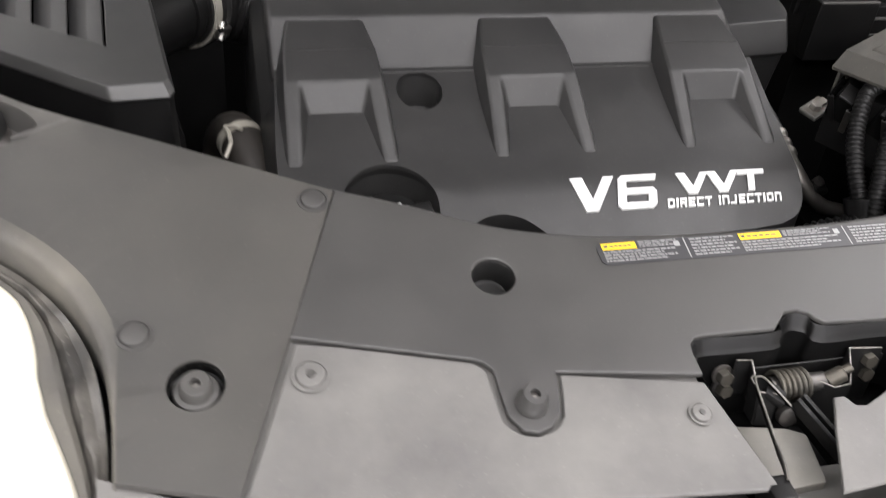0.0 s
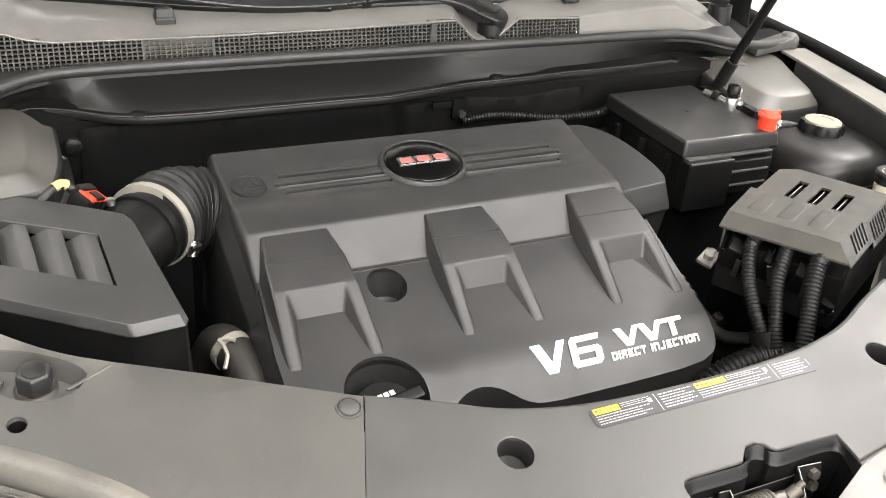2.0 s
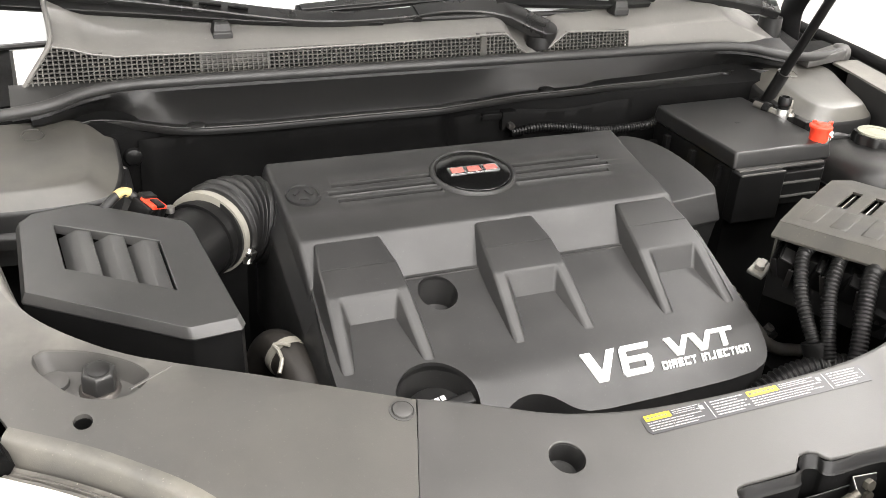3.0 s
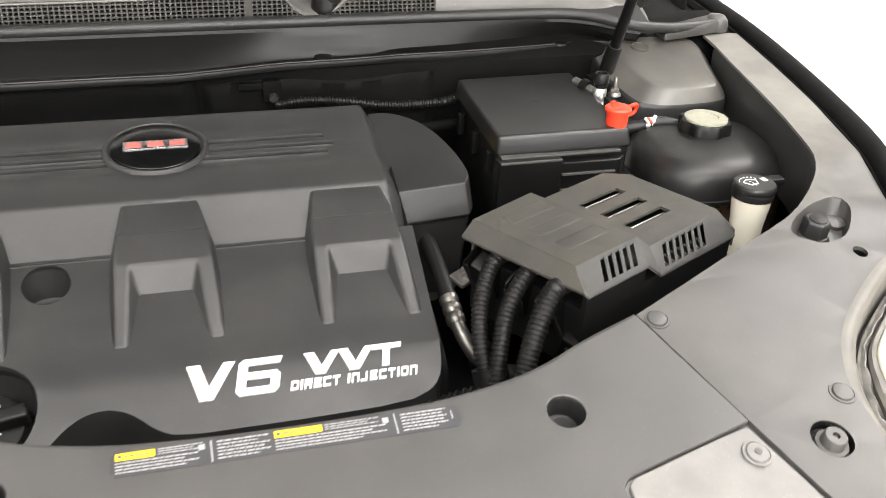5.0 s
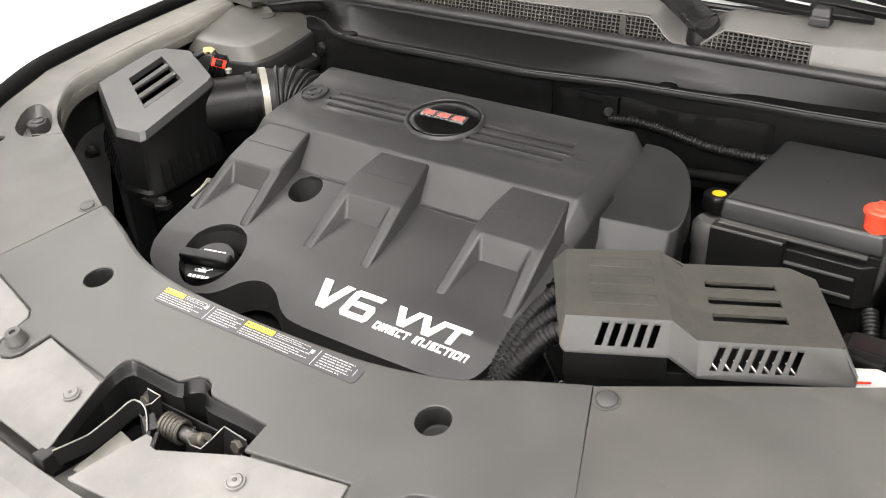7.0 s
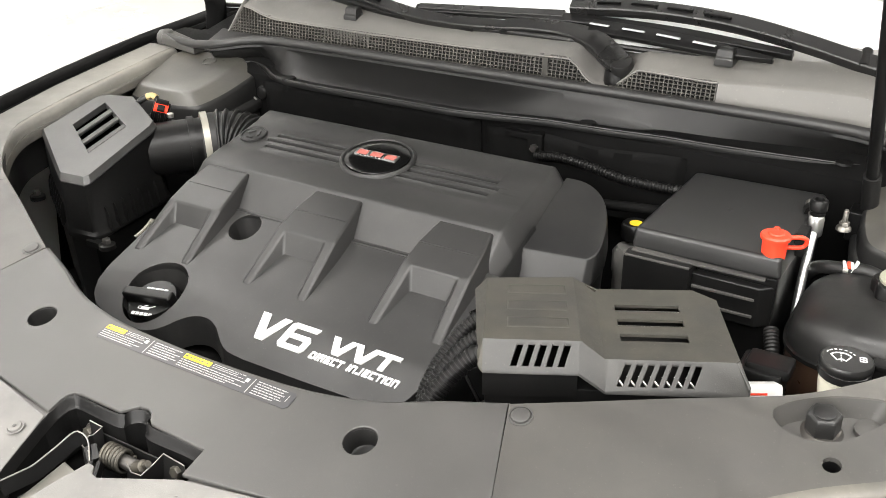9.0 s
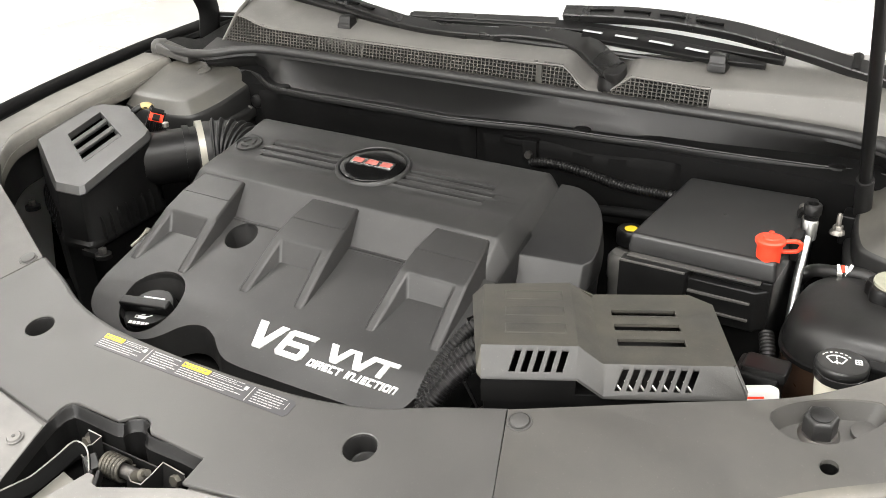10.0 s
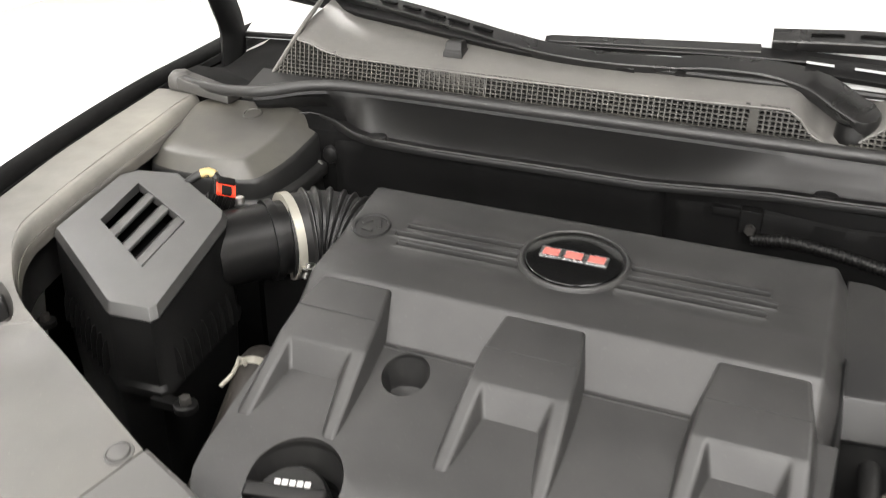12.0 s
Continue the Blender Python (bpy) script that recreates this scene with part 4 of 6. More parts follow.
def jb_sheet(outline, holes=(), thick=0.003, cuts_u=(0.086, 0.108), hf=jb_height):
    bm = bmesh.new()
    edges = []
    for ring in (outline, *holes):
        vs = [bm.verts.new((q[0], q[1], 0)) for q in ring]
        edges += [bm.edges.new((vs[i], vs[(i + 1) % len(vs)])) for i in range(len(vs))]
    bmesh.ops.triangle_fill(bm, use_beauty=True, use_dissolve=False, edges=edges, normal=(0, 0, 1))
    for c in cuts_u:
        bmesh.ops.bisect_plane(bm, geom=bm.verts[:] + bm.edges[:] + bm.faces[:], plane_co=(c, 0, 0), plane_no=(1, 0, 0))
    bmesh.ops.recalc_face_normals(bm, faces=bm.faces)
    if sum(f.normal.z for f in bm.faces) < 0:
        bmesh.ops.reverse_faces(bm, faces=bm.faces)
    for v in bm.verts:
        v.co.z = hf(v.co.x, v.co.y)
    thicken(bm, lambda p: Vector((p.x, p.y, p.z - thick)))
    for v in bm.verts:
        v.co = JB @ v.co
    return bm


slits = [[(u0, v), (u0 + 0.062, v), (u0 + 0.062, v + 0.0122), (u0, v + 0.0122)] for u0, v in ((0.125, 0.106), (0.125, 0.078), (0.125, 0.050))]
top = [(0.0, 0.018), (0.090, 0.018), (0.112, 0.018), (0.222, 0.018), (0.226, 0.022), (0.226, 0.132), (0.206, 0.152), (0.114, 0.150), (0.096, 0.136), (0.088, 0.147), (0.0, 0.142)]
top[7:10] = [(0.112, 0.150), (0.108, 0.143), (0.086, 0.148)]
part("cover_top", jb_sheet(top, slits), M_FUSE, jbox, bevel=0.0012)
# sloping front with slots
def front_ring(u0, u1, v, n, lean):
    return [[(u0 + (u1 - u0) * (k + 0.14) / n, v[0]), (u0 + (u1 - u0) * (k + 0.72) / n, v[0]), (u0 + (u1 - u0) * (k + 0.72) / n + lean, v[1]), (u0 + (u1 - u0) * (k + 0.14) / n + lean, v[1])] for k in range(n)]


def jb_front(u, v):
    """Sloping front: v from the lower edge (0) to the top edge (0.018)."""
    k = min(1.0, max(0.0, (u - 0.084) / 0.024))
    hi, lo = jb_height(u, 0.018), 0.9625 + (0.9440 - 0.9625) * k
    return lo + (hi - lo) * v / 0.018


fr = [(0.0, 0.0), (0.084, 0.0), (0.108, 0.0), (0.232, 0.0), (0.2225, 0.018), (0.112, 0.018), (0.086, 0.018), (0.0, 0.018)]
bm = jb_sheet(fr, front_ring(0.0225, 0.0745, (0.0030, 0.0165), 5, 0.0065) + front_ring(0.1160, 0.188, (0.0030, 0.0165), 7, 0.0085), 0.003, (0.084, 0.108), jb_front)
part("vented_front", bm, M_BOXFRONT, jbox, "slotted sloping front")
# side and back drops
for ring in ([(0.2225, 0.018), (0.232, 0.0), (0.2345, 0.005), (0.2330, 0.134), (0.226, 0.132), (0.226, 0.022)],):
    z_in = lambda u, v: jb_height(0.2, v) - (0.0 if u < 0.2265 else 0.017)
    part("side_slope", jb_sheet(ring, (), 0.020, (), z_in), M_BOXFRONT, jbox, bevel=0.0015)
rings = [[JB @ Vector((u, v, z)) for u, v in ((0.226, 0.132), (0.206, 0.152), (0.112, 0.150), (0.086, 0.148), (0.0, 0.142))] for z in (0.965, 0.93)]
bm = bmesh.new()
vs = [[bm.verts.new((p.x, p.y, (jb_height(u, v) - 0.001) if k == 0 else 0.925)) for p, (u, v) in zip(r, ((0.226, 0.132), (0.206, 0.152), (0.112, 0.150), (0.086, 0.148), (0.0, 0.142)))] for k, r in enumerate(rings)]
for i in range(4):
    bm.faces.new((vs[0][i], vs[0][i + 1], vs[1][i + 1], vs[1][i]))
thicken(bm, lambda p: p + JB.to_3x3() @ Vector((0, -0.003, 0)))
part("back_wall", bm, M_FUSE, jbox)
# edge strip over the cables
bm = bmesh.new()
a = [JB @ Vector((u, v, 0)) for u, v in ((0.0, 0.018), (0.0, 0.142))]
vs = [bm.verts.new((p.x, p.y, jb_height(0, v) - 0.0005)) for p, v in zip(a, (0.018, 0.142))]
b = [JB @ Vector((u, v, 0)) for u, v in ((-0.004, 0.002), (-0.012, 0.144))]
vs += [bm.verts.new((p.x, p.y, z)) for p, z in zip(b[::-1], (0.9635, 0.9660))]
lowc = JB @ Vector((0.0, 0.0, 0.9625))
bm.faces.new(vs)
tri = [bm.verts.new(vs[0].co), bm.verts.new(vs[3].co), bm.verts.new(lowc)]
bm.faces.new(tri)
bmesh.ops.recalc_face_normals(bm, faces=bm.faces)
thicken(bm, lambda p: p + Vector((0.001, 0, -0.003)))
part("cable_hood", bm, M_FUSE, jbox)
# raised steps on the upper level
for k in range(3):
    v0 = 0.040 + k * 0.034
    bm = bmesh.new()
    rings = [[JB @ Vector((u, v, jb_height(u, v) + h)) for u, v in ((0.020 + d, v0 + d), (0.078 - d, v0 + d), (0.078 - d, v0 + 0.021 - d), (0.020 + d, v0 + 0.021 - d))] for d, h in ((0, -0.001), (0.0010, 0.0001), (0.0035, 0.0004))]
    part("raised_step", loft(bm, rings), M_FUSE, jbox, angle=70)
# skirt and base below the cover
rings = [[JB @ Vector((u, v, z)) for u, v in ((0.002, 0.003), (0.232, 0.003), (0.233, 0.134), (0.205, 0.148), (0.002, 0.142))] for z in (0.9430, 0.880)]
part("base", loft(bmesh.new(), rings), M_BLACK, jbox, "black base of the box", bevel=0.002)
part("base_rim", loft(bmesh.new(), [[JB @ Vector((u, v, z)) for u, v in ((0.0, 0.0015), (0.0835, 0.0015), (0.0835, 0.006), (0.0, 0.006))] for z in (0.9620, 0.935)]), M_BLACK, jbox)
part("bracket", box(solid(), 0.30, 0.44, 0.12, 0.25, 0.60, 0.885), M_DEEP, jbox)
# metal strips seen through the slots
for k in range(7):
    u = 0.1195 + k * 0.0103
    strip = [JB @ Vector((u - 0.002, 0.0125, 0.9530)), JB @ Vector((u + 0.002, 0.0085, 0.9490)), JB @ Vector((u + 0.006, 0.0055, 0.9450))]
    part("contact_strip", tube(solid(), strip, 0.0011, 8), M_METAL, jbox, "bright metal strip behind the slots")
for u0, v in ((0.125, 0.106), (0.125, 0.078), (0.125, 0.050)):
    part("contact_bar", box(solid(), u0 - 0.002, u0 + 0.064, v + 0.0072, v + 0.0090, 0.9540, 0.9600, JB), M_METAL, jbox, "bright contact bar under a slit", bevel=0.0006)
# connectors under the hood
for (u, v, z, w) in ((0.006, 0.126, 0.928, 0.024), (0.010, 0.086, 0.926, 0.022), (0.010, 0.050, 0.924, 0.022), (0.012, 0.018, 0.900, 0.018)):
    m = JB @ pose(u, v, z, 18, -20, 8)
    part("connector", box(solid(), -0.014, 0.016, -w / 2, w / 2, -0.014, 0.018, m), M_DEEP, jbox, bevel=0.004)
    if v > 0.02:
        part("connector_clip", box(solid(), -0.016, 0.004, -w / 2.6, w / 2.6, 0.017, 0.0195, m), M_RUBBER, jbox, bevel=0.0008)
m = JB @ pose(0.010, 0.153, 0.910, 10, -8, 0)
part("terminal", box(solid(), -0.018, 0.014, -0.010, 0.010, -0.004, 0.002, m), M_DULL, jbox, "bright metal terminal", bevel=0.002)
part("terminal_nut", hex_head(solid(), None, 0.0062, 0.007, m @ Matrix.Translation((-0.006, 0, 0.001))), M_DULL, jbox)
part("terminal_tab", box(solid(), 0.0, 0.012, -0.003, 0.005, 0.0, 0.005, m), M_DULL, jbox, bevel=0.001)
part("terminal", box(solid(), -0.009, 0.009, -0.007, 0.007, -0.006, 0.003, JB @ pose(0.006, 0.012, 0.905, 10, -15, 20)), M_DARKSTEEL, jbox, "dull metal terminal", bevel=0.002)
# clear guards between the cable ends
for k, v in enumerate((0.026, 0.038, 0.066, 0.078, 0.104, 0.114, 0.134)):
    mg = JB @ pose(-0.002 - 0.002 * (k % 2), v, 0.934 - 0.003 * (k % 3), 8 * (k % 3) - 8, -24, 6)
    part("cable_guard", box(solid(), -0.011, 0.014, -0.0008, 0.0008, -0.020, 0.014, mg), M_PIANO, jbox, bevel=0.0004)
    part("guard_lip", box(solid(), -0.0115, -0.009, -0.003, 0.003, -0.021, 0.010, mg), M_DARKSTEEL if k % 2 else M_GLOSS, jbox, bevel=0.0006)

# corrugated cable sleeves
cables = [[(0.232, 0.128, 0.955), (0.210, 0.116, 0.950), (0.193, 0.092, 0.925), (0.186, 0.066, 0.900), (0.188, 0.045, 0.874), (0.190, 0.03, 0.84)],
          [(0.256, 0.098, 0.958), (0.236, 0.086, 0.955), (0.214, 0.068, 0.932), (0.202, 0.048, 0.902), (0.196, 0.030, 0.872), (0.19, 0.01, 0.84)],
          [(0.268, 0.060, 0.960), (0.248, 0.050, 0.956), (0.229, 0.032, 0.932), (0.214, 0.014, 0.902), (0.204, 0.000, 0.872), (0.20, -0.01, 0.845)]]
for k, pts in enumerate(cables):
    tagged(part("cable_sleeve", conduit(solid(), [(x - (0.004, 0.008, 0.009)[k] * (i < len(pts) - 1), y, z) for i, (x, y, z) in enumerate(pts)], (0.0080, 0.0083, 0.0096)[k], 0.0042), M_CABLE), "black corrugated cable sleeve from the junction box", "cable", "cable sleeves")
tagged(part("cable_sleeve", conduit(solid(), [(0.23, 0.012, 0.858), (0.195, 0.028, 0.862), (0.16, 0.040, 0.852), (0.12, 0.045, 0.832), (0.08, 0.04, 0.80)], 0.016, 0.006, 0.002), M_CABLE), "thick black corrugated cable sleeve in front of the engine", "cable", "cable sleeves")
tagged(part("cable_tape", tube(solid(), [(0.187, 0.052, 0.882), (0.189, 0.040, 0.862)], 0.0165, 14), M_CABLE), "black tape wrapped round joined cable sleeves", "tape")
# refrigerant hose beside the cover
h = thing("hose", "dark rubber hose with a dull crimped metal end pipe", "hose", (0.21, 0.2, 0.70))
part("rubber", tube(solid(), [(0.190, 0.34, 0.880), (0.194, 0.30, 0.878), (0.194, 0.24, 0.869), (0.193, 0.200, 0.859)], 0.0088, 14), M_RUBBER, h)
part("crimp", tube(solid(), [(0.193, 0.204, 0.860), (0.1945, 0.172, 0.847)], 0.0102, 16, step=0.002, rfun=lambda s, i: 0.0102 - 0.0016 * (i % 6 > 3)), M_DULL, h, "dull crimped metal sleeve")
part("pipe", tube(solid(), [(0.1945, 0.174, 0.848), (0.199, 0.155, 0.837), (0.212, 0.144, 0.820), (0.232, 0.141, 0.807), (0.266, 0.138, 0.799)], 0.0078, 14), M_DULL, h, "bare metal pipe")
part("knuckle", box(solid(), -0.010, 0.010, -0.007, 0.007, -0.012, 0.018, pose(0.216, 0.152, 0.815, 20, 15, 10)), M_BLACK, h, bevel=0.003)
part("knuckle_bolt", hex_head(solid(), None, 0.006, 0.007, pose(0.218, 0.150, 0.831, 20, 15, 10)), M_DARKSTEEL, h)
part("pipe_mount", box(solid(), 0.215, 0.275, 0.12, 0.17, 0.62, 0.790), M_DEEP, h)

# ---------------------------------------------------------------- battery box
bb = thing("battery_box", "black plastic battery and fuse box with a flat lid", "battery box", (0.365, 0.43, 0.70))
rings = [[(0.2825, 0.3330, 0.9555), (0.4465, 0.3285, 0.9575), (0.4520, 0.5330, 0.9575), (0.2905, 0.5330, 0.9555)], [(0.2840, 0.3370, 0.9790), (0.4430, 0.3330, 0.9810), (0.4490, 0.5310, 0.9810), (0.2925, 0.5310, 0.9790)]]
part("lid", loft(bmesh.new(), rings), M_LIDBLACK, bb, "flat black lid", bevel=0.0045, seg=3)
rings = [[(0.292, 0.342, 0.70), (0.440, 0.338, 0.70), (0.446, 0.528, 0.70), (0.300, 0.528, 0.70)], [(0.2860, 0.3360, 0.955), (0.4440, 0.3320, 0.957), (0.4500, 0.5310, 0.957), (0.2935, 0.5310, 0.955)]]
part("box_body", loft(bmesh.new(), rings), M_BLACK, bb, bevel=0.003)
rings = [[(0.2800, 0.3150, z), (0.3560, 0.3135, z), (0.3580, 0.3350, z), (0.2800, 0.3360, z)] for z in (0.885, 0.9555)]
part("front_shelf", loft(bmesh.new(), rings), M_BLACK, bb, bevel=0.003)
rings = [[(0.3560, 0.3220, z), (0.4300, 0.3210, z), (0.4420, 0.3330, z), (0.3560, 0.3350, z)] for z in (0.900, 0.9480)]
part("front_rib", loft(bmesh.new(), rings), M_BLACK, bb, bevel=0.0025)
# Paler strips paint the highlights along these ledges and ribs into colour.
part("front_ledge", box(solid(), 0.286, 0.432, 0.3250, 0.336, 0.9545, 0.9572), M_SIDE, bb, "ledge below the lid, its highlight painted in a paler tone", bevel=0.0006)
part("front_ledge", box(solid(), 0.2815, 0.3550, 0.3138, 0.3165, 0.9535, 0.9562), M_SIDE, bb, "ledge edge, its highlight painted in a paler tone", bevel=0.0006)
for z in (0.932, 0.912):
    part("front_rib", box(solid(), 0.358, 0.425, 0.3185, 0.335, z, z + 0.0028), M_SIDE, bb, bevel=0.0006)
for y in (0.36, 0.42, 0.48):
    part("side_latch", box(solid(), 0.2815, 0.290, y, y + 0.010, 0.922, 0.950), M_BLACK, bb, bevel=0.002)
part("lid_clip", box(solid(), 0.444, 0.456, 0.385, 0.412, 0.962, 0.990), M_BLACK, bb, bevel=0.002)
part("moulded_mark", box(solid(), 0.360, 0.366, 0.432, 0.436, 0.979, 0.9804), M_COVER, bb, bevel=0.0003)
# red terminal cap
rc = thing("terminal_cap", "bright red rubber battery terminal cap with a strap", "terminal cap", (0.4320, 0.3465, 0.980))
part("cap", lathe(solid(), [(0.0122, -0.010), (0.0126, 0.004), (0.0132, 0.0165), (0.0156, 0.0172), (0.0158, 0.0202), (0.0142, 0.0220), (0.0085, 0.0226), (0.0075, 0.0240), (0.003, 0.0244)], (0.4320, 0.3465, 0.980), 32), M_RED, rc)
part("strap", tube(solid(), [(0.4440, 0.3490, 0.999), (0.4550, 0.3520, 1.001), (0.4610, 0.3570, 0.997), (0.4580, 0.3580, 0.988), (0.4430, 0.3530, 0.986)], 0.0024, 10, step=0.003), M_RED, rc)
part("tip", box(solid(), 0.4270, 0.4330, 0.3560, 0.3600, 0.998, 1.005), M_RED, rc, bevel=0.0015)
# refrigerant service port
sp = thing("service_port", "bright aluminium refrigerant pipe with a black service cap", "pipe fitting", (0.458, 0.44, 0.70))
part("port_cap", lathe(solid(), [(0.0082, 0), (0.0082, 0.004), (0.0100, 0.006), (0.0100, 0.016), (0.0085, 0.018), (0.0060, 0.018), (0.0055, 0.014)], (0.4545, 0.4450, 0.9900), 12), M_BLACK, sp, "black ribbed cap")
part("fitting", lathe(solid(), [(0.0080, -0.004), (0.0086, 0.0), (0.0086, 0.018), (0.0076, 0.020)], (0.4545, 0.4450, 0.9690), 10), M_ALU, sp)
part("pipe", tube(solid(), [(0.4545, 0.4440, 0.972), (0.4548, 0.4280, 0.957), (0.4570, 0.3980, 0.925), (0.4600, 0.3730, 0.880), (0.462, 0.365, 0.80), (0.463, 0.36, 0.70)], 0.0050, 14), M_ALU, sp)
part("side_pipe", tube(solid(), [(0.4530, 0.4480, 0.979), (0.4460, 0.4650, 0.9825), (0.4385, 0.4880, 0.9840)], 0.0052, 14), M_DULL, sp, "dull grey pipe end")
part("side_collar", tube(solid(), [(0.4468, 0.4625, 0.9822), (0.4435, 0.4725, 0.9832)], 0.0092, 16, step=0.003), M_BLACK, sp, "black rubber collar")
st = thing("stud_bolt", "bright stud with a flanged nut", "bolt", (0.482, 0.459, 0.97))
part("flange", lathe(solid(), [(0.0085, 0.0), (0.0080, 0.003), (0.006, 0.005)], (0.482, 0.459, 0.972), 20), M_DULL, st)
part("nut", hex_head(solid(), (0.482, 0.459, 0.975), 0.0058, 0.007), M_DULL, st)
part("stud", lathe(solid(), [(0.0030, 0), (0.0030, 0.014), (0.0022, 0.016)], (0.482, 0.459, 0.980), 12), M_DULL, st)

# ---------------------------------------------------------------- strut tower covers


def ring_curve(pts, n=7):
    """A closed smooth line with the same count of points between each two corners."""
    out, k = [], len(pts)
    for i in range(k):
        a, b, c, d = (Vector(pts[(i + j) % k]) for j in (-1, 0, 1, 2))
        for j in range(n):
            t = j / n
            q = 0.5 * (2 * b + (c - a) * t + (2 * a - 5 * b + 4 * c - d) * t * t + (3 * b - a - 3 * c + d) * t ** 3)
            out.append((q.x, q.y))
    return out


def strut_cover(s):
    t = thing("strut_cover", "dusty grey moulded cover over the strut tower", "strut cover", (s * 0.57, 0.5, 0.93), "strut tower covers")
    corners = [(0.478, 0.520), (0.490, 0.456), (0.512, 0.438), (0.560, 0.433), (0.622, 0.437), (0.643, 0.454), (0.656, 0.510), (0.667, 0.572), (0.640, 0.602), (0.560, 0.606), (0.490, 0.602)]
    crown = [(0.516, 0.525), (0.520, 0.474), (0.534, 0.457), (0.572, 0.451), (0.616, 0.452), (0.629, 0.464), (0.638, 0.512), (0.648, 0.560), (0.630, 0.580), (0.570, 0.584), (0.526, 0.580)]
    e = 0.014 if s > 0 else -0.010
    corners, crown = ([(x + e if x < 0.54 else x, y) for x, y in ring] for ring in (corners, crown))
    lo, hi = ring_curve(corners), ring_curve(crown)
    zs = lambda y, h: 0.980 + 0.20 * (y - 0.45) + h
    rings = [[(s * x, y, 0.90) for x, y in lo], [(s * x, y, zs(y, -0.040)) for x, y in lo]]
    for a, h in ((0.02, -0.0200), (0.06, -0.0165), (0.14, -0.0145), (0.50, -0.0085), (0.84, -0.0022), (0.94, -0.0007), (1.05, 0.0)):
        rings.append([(s * (x + (u - x) * a), y + (v - y) * a, zs(y + (v - y) * a, h)) for (x, y), (u, v) in zip(lo, hi)])
    rings.append([(s * (0.582 + (x - 0.582) * 0.72), 0.520 + (y - 0.520) * 0.72, zs(0.520 + (y - 0.520) * 0.72, 0.0006)) for x, y in hi])
    # Darker side walls hold shade in their colour; the crown keeps its dust.
    part("side_wall", loft(bmesh.new(), rings[:5], (True, False)), M_COVER_D, t, angle=50)
    part("dusty_top", loft(bmesh.new(), rings[4:], (False, True)), M_STRUT, t, "dusty pale crown of the cover", angle=35)
    m = frame_at((s * 0.561, 0.556, zs(0.556, 0.0008)), (1, 0, 0), (0, 1, 0.20))
    part("cap", lathe(solid(), [(0.0130, -0.003), (0.0130, 0.0012), (0.0108, 0.0016), (0.0104, 0.0004), (0.005, 0.0004)], m=m, seg=24), M_STRUT, t, "round moulded cap")
    grow = lambda k, z: [(s * (0.572 + (x - 0.572) * k), 0.515 + (y - 0.515) * k, z + 0.10 * (y - 0.42)) for x, y in lo]
    part("flange", loft(bmesh.new(), [grow(1.0, 0.938), grow(1.07, 0.935), grow(1.085, 0.931), grow(1.07, 0.920), grow(1.0, 0.918)], (False, False)), M_COVER_D, t, "black lip round the foot of the cover", angle=60)
    part("tower", box(solid(), min(s * 0.50, s * 0.65), max(s * 0.50, s * 0.65), 0.45, 0.60, 0.62, 0.93), M_DEEP, t)
    return t


for s in (-1, 1):
    strut_cover(s)

# ---------------------------------------------------------------- coolant tank
ct = thing("coolant_tank", "dark brown coolant tank with a rounded black top", "coolant tank", (0.556, 0.345, 0.70))


def tank_ring(k, z, n=40):
    out = []
    for i in range(n):
        a = 2 * math.pi * i / n
        c, d = math.cos(a), math.sin(a)
        r = (abs(c) ** 3 + abs(d) ** 3) ** (-1 / 3)
        out.append((0.561 + 0.095 * k * c * r - 0.004, 0.345 + 0.086 * k * d * r + 0.006 * k * c, z))
    return out


part("tank_bottom", loft(bmesh.new(), [tank_ring(k, z) for k, z in ((0.92, 0.70), (0.95, 0.80), (0.985, 0.908), (1.0, 0.9105))]), M_BROWN, ct, "brown translucent lower shell")
part("seam", loft(bmesh.new(), [tank_ring(k, z) for k, z in ((1.0, 0.9080), (1.025, 0.9088), (1.025, 0.9132), (1.0, 0.914))]), M_BLACK, ct)
rings = [tank_ring(k, z) for k, z in ((0.995, 0.912), (0.990, 0.922), (0.965, 0.934), (0.92, 0.9425), (0.83, 0.9500), (0.70, 0.9545), (0.50, 0.9570), (0.25, 0.9580), (0.08, 0.9582))]
part("tank_top", loft(bmesh.new(), rings), M_TANK, ct, "black rounded upper shell")
part("neck", lathe(solid(), [(0.030, 0.0), (0.030, 0.012), (0.026, 0.018)], (0.5600, 0.3640, 0.938), 28), M_BLACK, ct)
scal = []
for z, r in ((0.943, 0.0290), (0.945, 0.0315), (0.968, 0.0315), (0.9720, 0.0295)):
    scal.append([(0.5605 + (r + 0.0016 * math.cos(8 * a)) * math.cos(a), 0.3630 + (r + 0.0016 * math.cos(8 * a)) * math.sin(a), z) for a in (2 * math.pi * k / 64 for k in range(64))])
cp = part("tank_cap", loft(bmesh.new(), scal), M_BLACK, ct, "scalloped black pressure cap")
part("cap_disc", lathe(solid(), [(0.0265, 0.0), (0.0260, 0.0030), (0.0150, 0.0036), (0.0145, 0.0028), (0.005, 0.0028)], (0.5605, 0.3630, 0.9715), 32), M_CAPDISC, cp, "pale printed disc on the cap")
part("overflow_hose", tube(solid(), [(0.545, 0.392, 0.952), (0.520, 0.398, 0.957), (0.495, 0.400, 0.953), (0.470, 0.408, 0.945), (0.455, 0.43, 0.92)], 0.0075, 12), M_RUBBER, ct)
clip = tube(solid(), [(0.4985, 0.3990, 0.9545), (0.5035, 0.3980, 0.9550)], 0.0086, 16, step=0.002)
part("hose_clip", clip, M_METAL, ct, "bright spring clip")
